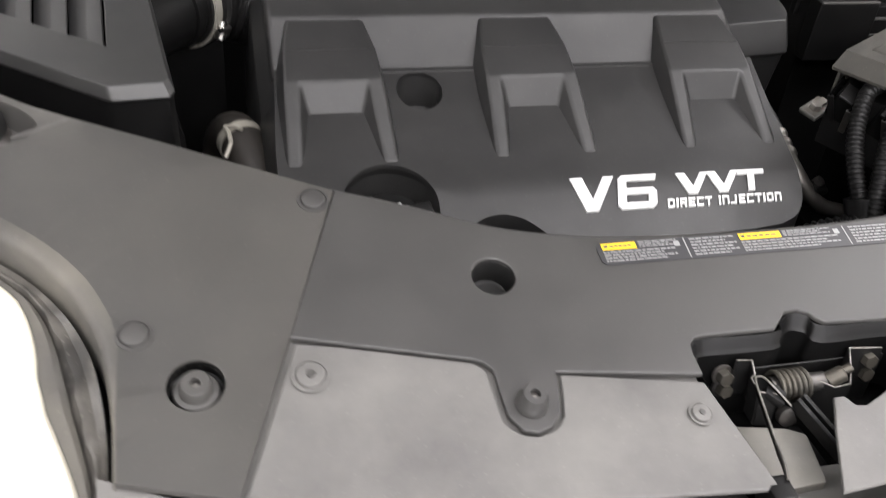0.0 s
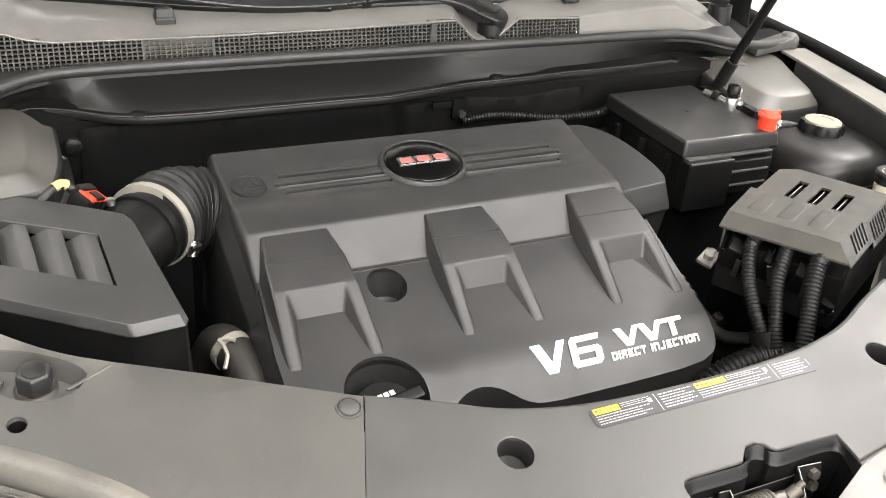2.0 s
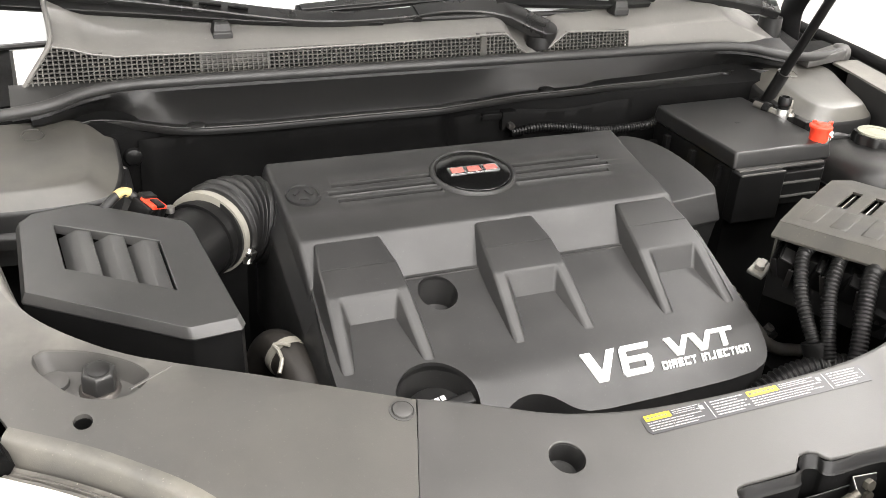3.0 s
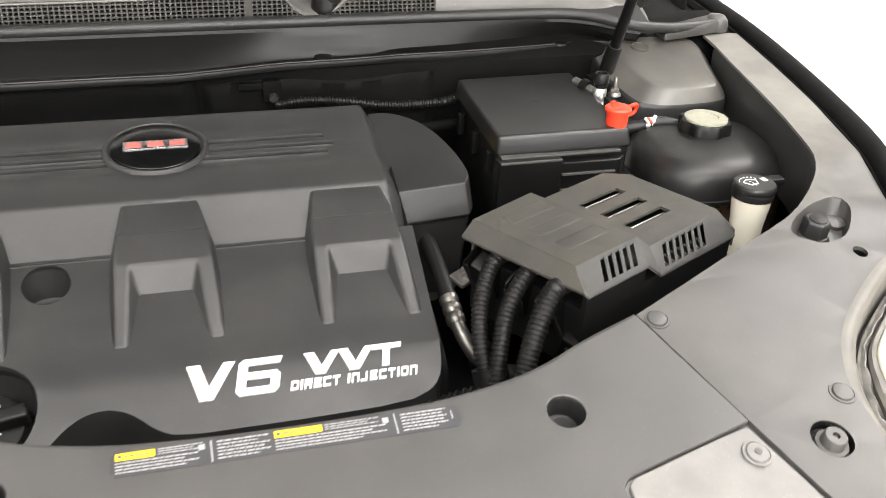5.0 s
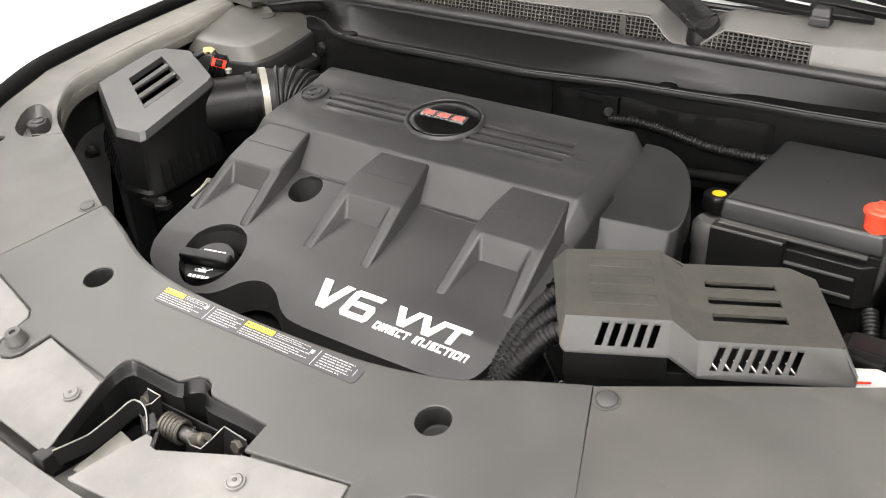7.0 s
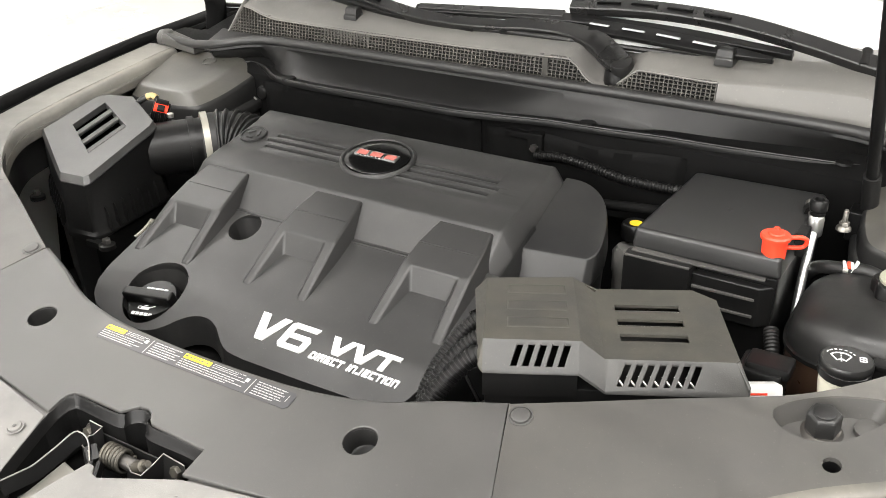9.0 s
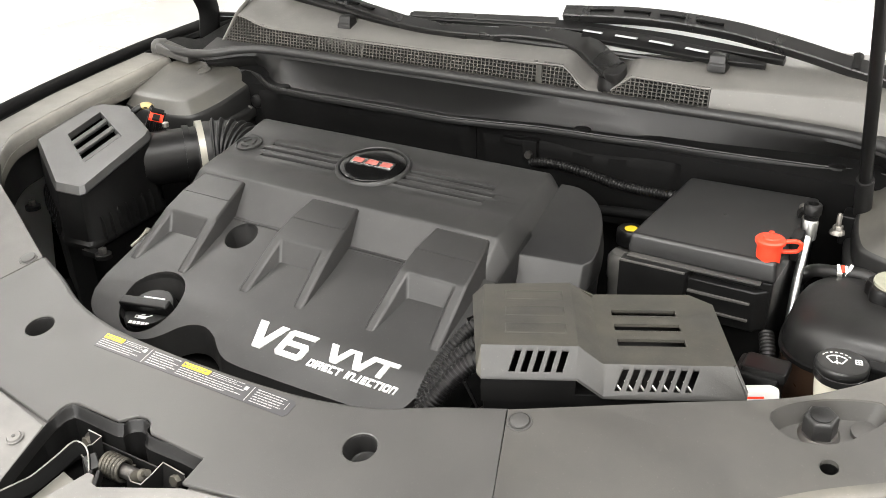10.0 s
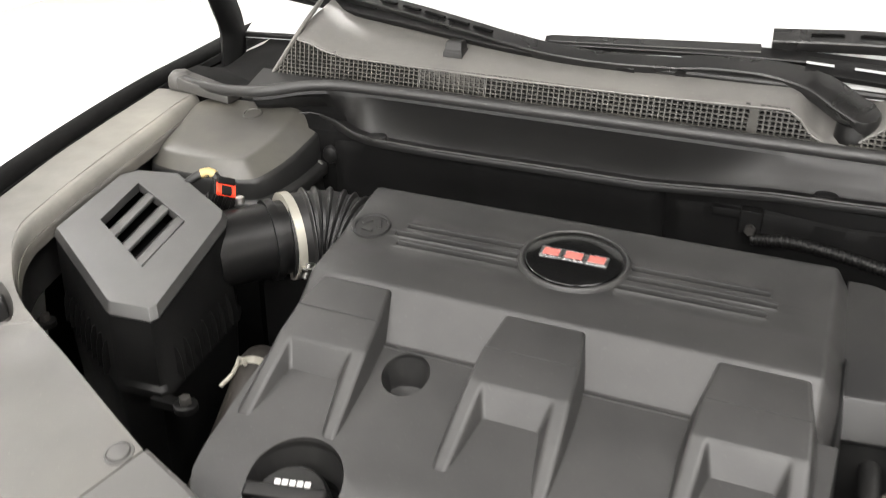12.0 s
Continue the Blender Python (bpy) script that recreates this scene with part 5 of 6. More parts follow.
for k, (dx, mt) in enumerate(((-0.004, M_WHITE), (0.0005, M_RED), (0.004, M_WHITE))):
    part("clip_ear", box(solid(), -0.0016, 0.0016, -0.0040, 0.0045, 0.0, 0.0025, pose(0.501 + dx, 0.3930, 0.9610, 30, 0, 20)), mt, ct, bevel=0.0006)
part("clip_ear", box(solid(), -0.0015, 0.0015, -0.002, 0.002, -0.004, 0.010, pose(0.5065, 0.3940, 0.9580, 0, 20, 20)), M_WHITE, ct, bevel=0.0006)
# washer bottle
wb = thing("washer_bottle", "cream washer bottle neck with a black hinged cap", "washer bottle", (0.533, 0.205, 0.80))
part("neck", lathe(solid(), [(0.024, -0.165), (0.0178, -0.10), (0.0172, -0.060), (0.0185, -0.040), (0.0208, -0.020), (0.0212, -0.008)], (0.5330, 0.2050, 0.9585), 32), M_CREAM, wb, "cream translucent filler neck")
part("cap_rim", lathe(solid(), [(0.0225, -0.012), (0.0229, -0.010), (0.0229, -0.005), (0.0222, -0.0045), (0.0234, -0.003), (0.0234, 0.002), (0.0218, 0.0042), (0.010, 0.0044)], (0.5330, 0.2050, 0.9585), 36), M_LIDBLACK, wb, "black cap with a screen wash sign")
part("cap_top", lathe(solid(), [(0.0212, 0.0038), (0.0212, 0.0045), (0.010, 0.0047)], (0.5330, 0.2050, 0.9585), 36), M_COVER, wb, "slightly paler top of the cap")
part("cap_tab", box(solid(), 0.553, 0.576, 0.2110, 0.2250, 0.9530, 0.9600), M_BLACK, wb, bevel=0.002)
m = Matrix.Translation((0.5330, 0.2050, 0.9630))
m = m @ pose(-0.005, 0.0, 0.0, 0, 0, 12) @ Matrix.Diagonal((1.08, 1.08, 1.0, 1.0))
fan = [(0.0095 * math.sin(a), 0.0095 * math.cos(a) - 0.0035) for a in np.linspace(-1.0, 1.0, 11)]
fan2 = [(0.0040 * math.sin(a), 0.0040 * math.cos(a) - 0.0085) for a in np.linspace(1.0, -1.0, 6)]
loop = [(m @ Vector((x, y, 0.0002))) for x, y in fan + fan2]
part("sign", tube(solid(), loop + [loop[0]], 0.00065, 6, smooth=False), M_WHITE, wb)
for k in range(7):
    a = -1.05 + 0.35 * k
    part("sign", box(solid(), -0.0011, 0.0011, -0.0005, 0.0005, -0.0002, 0.0006, m @ pose(0.0118 * math.sin(a), 0.0105 * math.cos(a) + 0.0005, 0, 0, 0, -math.degrees(a))), M_WHITE, wb)
for k in range(4):
    part("sign", box(solid(), -0.0005, 0.0005, -0.0011, 0.0011, -0.0002, 0.0006, m @ pose(0, -0.0065 + k * 0.0040, 0)), M_WHITE, wb)
for y in (-0.0032, 0.0, 0.0032):
    part("sign", box(solid(), 0.0145, 0.0195, y - 0.0005, y + 0.0005, -0.0002, 0.0006, m), M_WHITE, wb)
for x in (0.0145, 0.0170, 0.0195):
    part("sign", box(solid(), x - 0.0004, x + 0.0004, -0.0032, 0.0032, -0.0002, 0.0006, m), M_WHITE, wb)
# small white label box beside the junction box
tl = thing("tag_box", "small white printed tag box by the junction box", "label", (0.475, 0.165, 0.90))
part("tag", box(solid(), -0.018, 0.020, -0.011, 0.011, 0.0, 0.034, pose(0.4700, 0.1950, 0.8800, -25, 0, 30)), M_WHITE, tl, bevel=0.004)
for k in range(3):
    part("print_bar", box(solid(), -0.013, 0.012 - 0.004 * k, 0.0112, 0.0116, 0.0, 0.002, pose(0.4700, 0.1950, 0.8800, -25, 0, 30) @ pose(0, -0.0228, 0.010 + 0.007 * k)), M_RED, tl)
part("tag_post", box(solid(), 0.458, 0.482, 0.190, 0.206, 0.62, 0.885), M_DEEP, tl)
# bracket block behind it
relay_block = thing("relay", "black plastic relay block behind the junction box", "relay", (0.47, 0.22, 0.86))
part("relay_body", box(solid(), 0.436, 0.480, 0.222, 0.262, 0.62, 0.912), M_BLACK, relay_block, bevel=0.004)
part("relay_lid", box(solid(), 0.442, 0.486, 0.226, 0.258, 0.905, 0.918), M_BLACK, relay_block, bevel=0.004)
tagged(part("cable_sleeve", conduit(solid(), [(0.445, 0.330, 0.90), (0.455, 0.305, 0.88), (0.458, 0.285, 0.85), (0.455, 0.27, 0.78)], 0.0085, 0.004), M_RUBBER), "black corrugated cable sleeve below the battery box", "cable", "cable sleeves")

# ---------------------------------------------------------------- prop rod
pr = thing("prop_rod", "black round bonnet prop rod on its pivot", "prop rod", (0.498, 0.523, 0.97))
foot, way = Vector((0.4977, 0.5234, 0.979)), Vector((-0.0290, -0.4700, 1.0))
part("rod", tube(solid(), [foot + way * (-0.02), foot + way * 0.05, foot + way * 0.60, foot + way * 0.96], 0.0072, 14, step=0.1), M_BLACK, pr)
part("rod_sleeve", tube(solid(), [foot + way * (-0.015), foot + way * 0.045], 0.0100, 14), M_RUBBER, pr)
part("pivot", box(solid(), 0.478, 0.516, 0.512, 0.545, 0.935, 0.972), M_BLACK, pr, bevel=0.003)

# ---------------------------------------------------------------- air filter box


def ab_z(x, y):
    return 0.93 + 0.205 * y


ab = thing("air_filter_box", "black air filter box with a grey faceted lid", "air filter box", (-0.49, 0.25, 0.80))
LID = [(-0.5865, 0.2300), (-0.5860, 0.3350), (-0.5720, 0.3480), (-0.5230, 0.3560), (-0.4300, 0.3080), (-0.4230, 0.2950), (-0.4040, 0.1600), (-0.4080, 0.1530), (-0.4500, 0.1500), (-0.4560, 0.1520)]
cx, cy = -0.50, 0.255
grow = lambda k: [(cx + (x - cx) * k, cy + (y - cy) * k) for x, y in LID]
WIN = [(-0.5470, 0.2560), (-0.5520, 0.3230), (-0.4600, 0.2790), (-0.4560, 0.2060)]
inner = grow(0.955)
bm = plate(inner, [WIN], ab_z, 0.010)
part("lid", bm, M_LID, ab, "dark grey faceted lid", bevel=0.0008)
rings = [[(x, y, ab_z(x, y)) for x, y in inner], [(x, y, ab_z(x, y) - 0.0095) for x, y in LID], [(x, y, ab_z(x, y) - 0.0115) for x, y in grow(0.99)], [(x, y, ab_z(x, y) - 0.0115) for x, y in grow(0.93)]]
part("lid_edge", loft(bmesh.new(), rings, (False, False)), M_LID, ab, bevel=0.0006)
# Near-black floor paints in the darkness between the louvres.
part("window_floor", plate([(cx + (x - cx) * 1.02, cy + (y - cy) * 1.0) for x, y in WIN], (), lambda x, y: ab_z(x, y) - 0.0230, 0.003), M_DEEP, ab)
for k in range(3):
    rings = []
    for near, far in ((WIN[0], WIN[3]), (WIN[1], WIN[2])):
        at = lambda u, h: (near[0] + (far[0] - near[0]) * u, near[1] + (far[1] - near[1]) * u, ab_z(near[0] + (far[0] - near[0]) * u, near[1] + (far[1] - near[1]) * u) - h)
        t1 = 0.350 + k * 0.315
        rings.append([at(t1 - 0.318, 0.0150), at(t1 - 0.296, 0.0138), at(t1 - 0.150, 0.0030), at(t1 - 0.130, 0.0020), at(t1 - 0.012, 0.0014), at(t1, 0.0030), at(t1 - 0.012, 0.0060), at(t1 - 0.120, 0.0070), at(t1 - 0.290, 0.0175)])
    part("louvre", loft(bmesh.new(), rings), M_LID, ab, angle=40)
rings = [[(x, y, ab_z(x, y) - 0.0105) for x, y in grow(0.985)], [(x, y, 0.884) for x, y in grow(1.01)], [(x, y, 0.880) for x, y in grow(1.05)], [(x, y, 0.873) for x, y in grow(1.05)], [(x, y, 0.870) for x, y in grow(1.0)], [(x, y, 0.74) for x, y in grow(0.92)]]
part("filter_body", loft(bmesh.new(), rings, (False, True)), M_FILTER, ab, bevel=0.0)
# moulded ribs round the lower body
ring = grow(1.0)
n = 0
for i in range(len(ring)):
    p, q = Vector(ring[i]), Vector(ring[(i + 1) % len(ring)])
    d = q - p
    if d.length < 0.045:
        continue
    side = Vector((d.y, -d.x)).normalized()
    if (p + d * 0.5 + side * 0.01 - Vector((cx, cy))).length < (p + d * 0.5 - Vector((cx, cy))).length:
        side = -side
    k = int(d.length / 0.0165)
    for j in range(1, k):
        c = p + d * j / k
        m = frame_at((c.x, c.y, 0.896), (d.x, d.y, 0), (side.x, side.y, 0))
        bm = bmesh.new()
        prof = [(0.000, -0.018), (0.0105, -0.018), (0.0090, 0.006), (0.0055, 0.016), (0.0, 0.019)]
        rr = [[m @ Vector((w, a - 0.003, b)) for a, b in prof] for w in (-0.0007, 0.0007)]
        part("stiffening_rib", loft(bm, rr), M_BLACK, ab)
for x, y in ((-0.377, 0.148), (-0.60, 0.21)):
    part("lug", lathe(solid(), [(0.011, -0.006), (0.011, 0.0), (0.009, 0.001)], (x, y, 0.876), 18), M_BLACK, ab)
    part("screw", hex_head(solid(), (x, y, 0.877), 0.0058, 0.007), M_DARKSTEEL, ab)
part("lug_arm", box(solid(), -0.412, -0.377, 0.142, 0.154, 0.868, 0.876), M_BLACK, ab)
part("mount", box(solid(), -0.56, -0.44, 0.19, 0.31, 0.62, 0.76), M_DEEP, ab)

# ---------------------------------------------------------------- intake duct
axis = [(-0.452, 0.300, 0.943), (-0.428, 0.334, 0.943), (-0.400, 0.368, 0.943), (-0.374, 0.392, 0.943), (-0.350, 0.402, 0.938), (-0.326, 0.404, 0.932)]
du = thing("intake_duct", "black intake duct with a bellows and a bright clamp", "air duct", (-0.39, 0.38, 0.80))
part("sensor_pipe", tube(solid(), axis[:3], 0.040, 28), M_BLACK, du, "smooth black sensor pipe")
part("collar", tube(solid(), [(-0.414, 0.351, 0.943), (-0.408, 0.358, 0.943)], 0.0435, 28), M_BLACK, du)
part("clamp", tube(solid(), [(-0.4015, 0.3662, 0.943), (-0.3955, 0.3733, 0.943)], 0.0480, 32, step=0.002), M_CLAMP, du, "bright worm drive clamp")
part("clamp_screw", tube(solid(), [(-0.360, 0.346, 0.930), (-0.363, 0.341, 0.914)], 0.0055, 10), M_METAL, du)
part("clamp_box", box(solid(), -0.008, 0.008, -0.005, 0.005, -0.006, 0.006, pose(-0.361, 0.344, 0.922, 20, 10, 40)), M_METAL, du, bevel=0.0015)
line = curve_points(axis[2:], 0.0012)
part("bellows", tube(solid(), line, 0.046, 30, smooth=False, rfun=lambda s, i: 0.0455 if s < 0.020 else 0.0455 + 0.0044 * max(0.0, math.sin((s - 0.020) * 2 * math.pi / 0.0098)) ** 0.7), M_RUBBER, du, "ribbed rubber elbow")
part("duct_stand", box(solid(), -0.43, -0.36, 0.36, 0.41, 0.62, 0.91), M_DEEP, du)
# throttle flange beside the cover
part("duct_flange", tube(solid(), [(-0.334, 0.404, 0.934), (-0.324, 0.404, 0.931)], 0.050, 30), M_BLACK, du)
# air sensor plug
ms = thing("air_sensor", "black sensor plug with a red lock and taped wires", "sensor", (-0.474, 0.340, 0.975))
m = pose(-0.4640, 0.3480, 0.9850, 18, 18, 40)
part("plug", box(solid(), -0.0125, 0.0125, -0.013, 0.013, -0.010, 0.014, m), M_BLACK, ms, bevel=0.0018)
part("plug_collar", box(solid(), -0.0145, 0.0145, -0.0145, 0.0145, -0.013, -0.008, m), M_BLACK, ms, bevel=0.0012)
for dx in (-0.0085, 0.0, 0.0085):
    part("plug_ridge", box(solid(), dx - 0.0016, dx + 0.0016, -0.0152, -0.012, -0.007, 0.013, m), M_GLOSS, ms, bevel=0.0006)
part("sensor_head", box(solid(), -0.017, 0.017, -0.012, 0.012, -0.036, -0.012, m), M_BLACK, ms, bevel=0.002)
part("red_lock", box(solid(), -0.0100, 0.0100, -0.0135, 0.0055, 0.0125, 0.0170, m), M_RED, ms, "red locking tab", bevel=0.001)
part("plug_latch", box(solid(), -0.0052, 0.0052, -0.0150, -0.0020, 0.0150, 0.0186, m), M_BLACK, ms, bevel=0.0008)
part("wire_boot", box(solid(), -0.0095, 0.0095, 0.001, 0.0115, 0.0135, 0.0195, m), M_BLACK, ms, bevel=0.0015)
part("screw", lathe(solid(), [(0.005, 0), (0.005, 0.006), (0.003, 0.007)], (-0.4400, 0.3450, 0.9845), 12), M_METAL, ms)
part("wires", tube(solid(), [(-0.470, 0.352, 0.999), (-0.478, 0.356, 1.006), (-0.488, 0.352, 1.007), (-0.500, 0.344, 1.000), (-0.515, 0.345, 0.986)], 0.0048, 10, step=0.004), M_RUBBER, ms)
part("wire_tape", tube(solid(), [(-0.4765, 0.3560, 1.0055), (-0.4830, 0.3550, 1.0080), (-0.4905, 0.3505, 1.0065)], 0.0052, 10, step=0.003), M_TAN, ms, "tan cloth tape")
# coolant hose by the filter box
hs = thing("coolant_hose", "brown-black coolant hose with a bright spring clamp", "hose", (-0.352, 0.2, 0.75))
part("hose", tube(solid(), [(-0.372, 0.262, 0.78), (-0.366, 0.255, 0.845), (-0.356, 0.235, 0.868), (-0.346, 0.200, 0.860), (-0.340, 0.160, 0.838), (-0.34, 0.11, 0.80), (-0.35, 0.06, 0.72)], 0.0205, 22), M_BROWNRUST, hs)
part("spring_clamp", tube(solid(), [(-0.3535, 0.2270, 0.8676), (-0.3510, 0.2180, 0.8660)], 0.0218, 24, step=0.002), M_CLAMP, hs, "bright spring clamp")
for a, b in (((-0.366, 0.218, 0.886), (-0.352, 0.208, 0.889)), ((-0.366, 0.218, 0.886), (-0.362, 0.200, 0.880)), ((-0.362, 0.200, 0.880), (-0.368, 0.188, 0.872))):
    part("clamp_ear", tube(solid(), [a, tuple((p + q) / 2 + 0.001 for p, q in zip(a, b)), b], 0.0022, 8), M_CLAMP, hs)

# ---------------------------------------------------------------- cowl
SEAL = [(-0.705, 0.588, 1.024), (-0.66, 0.578, 1.022), (-0.60, 0.564, 1.025), (-0.545, 0.562, 1.032), (-0.49, 0.585, 1.040), (-0.42, 0.596, 1.042), (-0.2, 0.598, 1.042), (0.0, 0.598, 1.042)]
SEAL = SEAL + [(-x, y, z) for x, y, z in SEAL[::-1][1:]]
cw = thing("cowl", "dusty grey plastic cowl with mesh grilles under the windscreen", "cowl", (0, 0.62, 1.0), kind="structure")
seal_line = curve_points(SEAL, 0.012)
part("cowl_seal", tube(solid(), seal_line, 0.0075, 12, smooth=False), M_COVER, cw, "black rubber bonnet seal")
for s in (-1, 1):
    bm = lathe(solid(), [(0.004, 0.016), (0.011, 0.0145), (0.0165, 0.008), (0.018, 0.000), (0.017, -0.007)], (s * 0.694, 0.590, 1.018), 20)
    part("corner_pad", bm, M_SIDE, cw, "rounded rubber corner pad")
    bm = loft(bmesh.new(), [[(s * 0.60, 0.560, 1.018), (s * 0.60, 0.590, 1.020), (s * 0.60, 0.590, 1.006), (s * 0.60, 0.560, 1.006)], [(s * 0.69, 0.572, 1.030), (s * 0.69, 0.606, 1.030), (s * 0.69, 0.606, 1.011), (s * 0.69, 0.572, 1.011)]])
    part("corner_arm", bm, M_SIDE, cw, bevel=0.004)


def flange_y(x):
    """How far forward the lip of the cowl's shelf reaches."""
    return lerp_table(x, (-0.56, -0.525, -0.49, -0.455, -0.41, -0.377, -0.31, -0.16, -0.06, 0.0, 0.07, 0.16, 0.23, 0.30, 0.37, 0.44, 0.48, 0.50, 0.56),
                      (0.556, 0.568, 0.586, 0.572, 0.539, 0.528, 0.524, 0.527, 0.527, 0.538, 0.552, 0.557, 0.565, 0.567, 0.572, 0.579, 0.585, 0.587, 0.560))


def seal_at(x):
    xs = [p.x for p in seal_line]
    return float(np.interp(x, xs, [p.y for p in seal_line])), float(np.interp(x, xs, [p.z for p in seal_line]))


rings = []
for x in np.linspace(-0.56, 0.56, 141):
    sy, sz = seal_at(x)
    fy = sum(flange_y(x + d) for d in (-0.012, -0.006, 0.0, 0.006, 0.012)) / 5
    by = fy + 0.0235
    rings.append([(x, sy - 0.002, sz - 0.004), (x, sy - 0.0030, sz - 0.011), (x, (sy - 0.0030) * 0.66 + by * 0.34, sz * 0.60 + 0.40 * 1.0040 - 0.004), (x, (sy - 0.0030) * 0.28 + by * 0.72, sz * 0.25 + 0.75 * 1.0040 - 0.001), (x, by, 1.0040), (x, by - 0.003, 1.0012),
                  (x, fy + 0.0115, 1.0004), (x, fy + 0.0070, 1.0022), (x, fy + 0.0030, 1.0030), (x, fy + 0.0008, 1.0018), (x, fy, 0.9990), (x, fy + 0.0006, 0.9945), (x, fy + 0.0040, 0.9945), (x, fy + 0.012, 0.9965), (x, by + 0.006, 0.994), (x, sy + 0.004, sz - 0.02)])
part("cowl_front", loft(bmesh.new(), rings), M_GLOSS, cw, "satin black pressed metal cowl front", angle=30)
part("pressed_bead", tube(solid(), [(x, flange_y(x) + 0.0030, 1.0029) for x in np.linspace(-0.54, 0.54, 73)], 0.0011, 8, smooth=False), M_COVER, cw)
for x, y in ((-0.377, 0.541), (0.125, 0.572), (0.455, 0.589)):
    tagged(part("push_clip", lathe(solid(), [(0.012, 0), (0.0115, 0.003), (0.006, 0.0045)], (x, y, 1.0008), 20), M_BLACK), "black push clip on the cowl flange", "clip", "push clips")


def cowl_back(x):
    """Height of the cowl's front edge but for the hollow round the wiper pivot."""
    return lerp_table(x, (-0.60, -0.571, -0.528, -0.506, -0.487, -0.457, -0.26, -0.10, 0.03, 0.07, 0.175, 0.275, 0.38, 0.47, 0.62), (1.030, 1.030, 1.088, 1.084, 1.077, 1.072, 1.070, 1.071, 1.074, 1.075, 1.073, 1.070, 1.076, 1.079, 1.060))


def cowl_top(x):
    """Height of the top of the upright grille."""
    dip = lerp_table(x, (0.066, 0.074, 0.086, 0.099, 0.113, 0.131, 0.145, 0.161, 0.172, 0.182), (1.09, 1.0745, 1.066, 1.051, 1.0438, 1.0438, 1.049, 1.062, 1.0705, 1.09))
    return min(cowl_back(x), dip) if 0.066 < x < 0.182 else cowl_back(x)


def grille(x0, x1, name):
    bm = bmesh.new()
    n = round((x1 - x0) / 0.0064)

    def bar(a, b, w):
        d = (Vector(b) - Vector(a)).normalized()
        q = d.cross(Vector((0, 1, 0))).normalized() * w
        t = Vector((0, 0.0024, 0))
        vs = [bm.verts.new(p) for p in (Vector(a) - q - t, Vector(a) + q - t, Vector(b) + q - t, Vector(b) - q - t, Vector(a) - q + t, Vector(a) + q + t, Vector(b) + q + t, Vector(b) - q + t)]
        for f in ((0, 1, 2, 3), (0, 4, 5, 1), (2, 6, 7, 3), (1, 5, 6, 2), (0, 3, 7, 4)):
            bm.faces.new([vs[i] for i in f])
    xs = [x0 + (x1 - x0) * i / n for i in range(n + 1)]
    for x in xs:
        if cowl_top(x) > 1.046:
            bar((x, 0.6125, 1.041), (x, 0.6185, cowl_top(x)), 0.00085)
    for j in range(11):
        z = 1.0460 + j * 0.0049
        for a, b in zip(xs, xs[1:]):
            if min(cowl_top(a), cowl_top(b)) > z - 0.0015:
                bar((a + 0.0009, 0.6128 + j * 0.0011, z), (b - 0.0009, 0.6128 + j * 0.0011, z), 0.00080)
    bmesh.ops.recalc_face_normals(bm, faces=bm.faces)
    return part(name, bm, M_MESH, cw, "fine plastic mesh", angle=20)


grille(-0.566, -0.356, "grille_mesh")
grille(-0.268, 0.034, "grille_mesh")
grille(0.043, 0.112, "grille_mesh")
grille(0.136, 0.282, "grille_mesh")
grille(-0.354, -0.270, "grille_mesh")
part("grille_blank", box(solid(), -0.356, -0.268, 0.6165, 0.6215, 1.043, 1.0680), M_MESH, cw, "moulded blank between mesh cells", bevel=0.0008)
part("grille_blank", box(solid(), 0.034, 0.043, 0.6115, 0.618, 1.043, 1.0725), M_MESH, cw)
# Near-black block behind the mesh stands for shade in the hollow cowl.
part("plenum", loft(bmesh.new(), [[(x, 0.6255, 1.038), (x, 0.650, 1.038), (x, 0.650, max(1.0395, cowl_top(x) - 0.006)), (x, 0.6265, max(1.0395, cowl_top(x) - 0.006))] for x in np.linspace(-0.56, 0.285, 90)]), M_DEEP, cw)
# upper face of the cowl, hollowed round the wiper pivot, and its plain front beyond the mesh
rings = []
for x in np.linspace(-0.528, 0.60, 142):
    g, far = cowl_top(x), cowl_back(x)
    k = min(1.0, (far - g) / 0.022)
    hz = -max(0.0, x - 0.46) * 0.28
    rings.append([(x, 0.6165, g - 0.0020 + hz), (x, 0.6180, g + 0.0008 + hz), (x, 0.6230, g + 0.0036 + hz), (x, 0.645, (far + 0.0130) * (1 - k) + (g + 0.007) * k + hz), (x, 0.664, (far + 0.0185) * (1 - 0.7 * k) + (g + 0.012) * 0.7 * k + hz), (x, 0.685, far + 0.0235 + hz), (x, 0.72, far + 0.032 + hz),
                  (x, 0.72, far + 0.022 + hz), (x, 0.664, 1.038), (x, 0.6265, g - 0.0065 + hz)])
part("cowl_panel", loft(bmesh.new(), rings), M_COWL, cw, "dusty grey cowl panel", angle=35)
rings = []
for x in np.linspace(0.2835, 0.60, 30):
    e = max(0.0, x - 0.46)
    rings.append([(x, 0.6110 - e * 0.15, 1.0400 - e * 0.15), (x, 0.6160, cowl_top(x) - 0.0018 - e * 0.28), (x, 0.6215, cowl_top(x) - 0.004 - e * 0.28), (x, 0.6190, 1.036 - e * 0.15)])
part("cowl_face", loft(bmesh.new(), rings), M_COWL, cw, "plain dusty front of the cowl", angle=30)
part("cowl_lip", tube(solid(), [(x, 0.6162, cowl_top(x) - 0.0008) for x in np.linspace(-0.526, 0.284, 136)], 0.0016, 8, smooth=False), M_COWL, cw, "thin rim over the mesh")
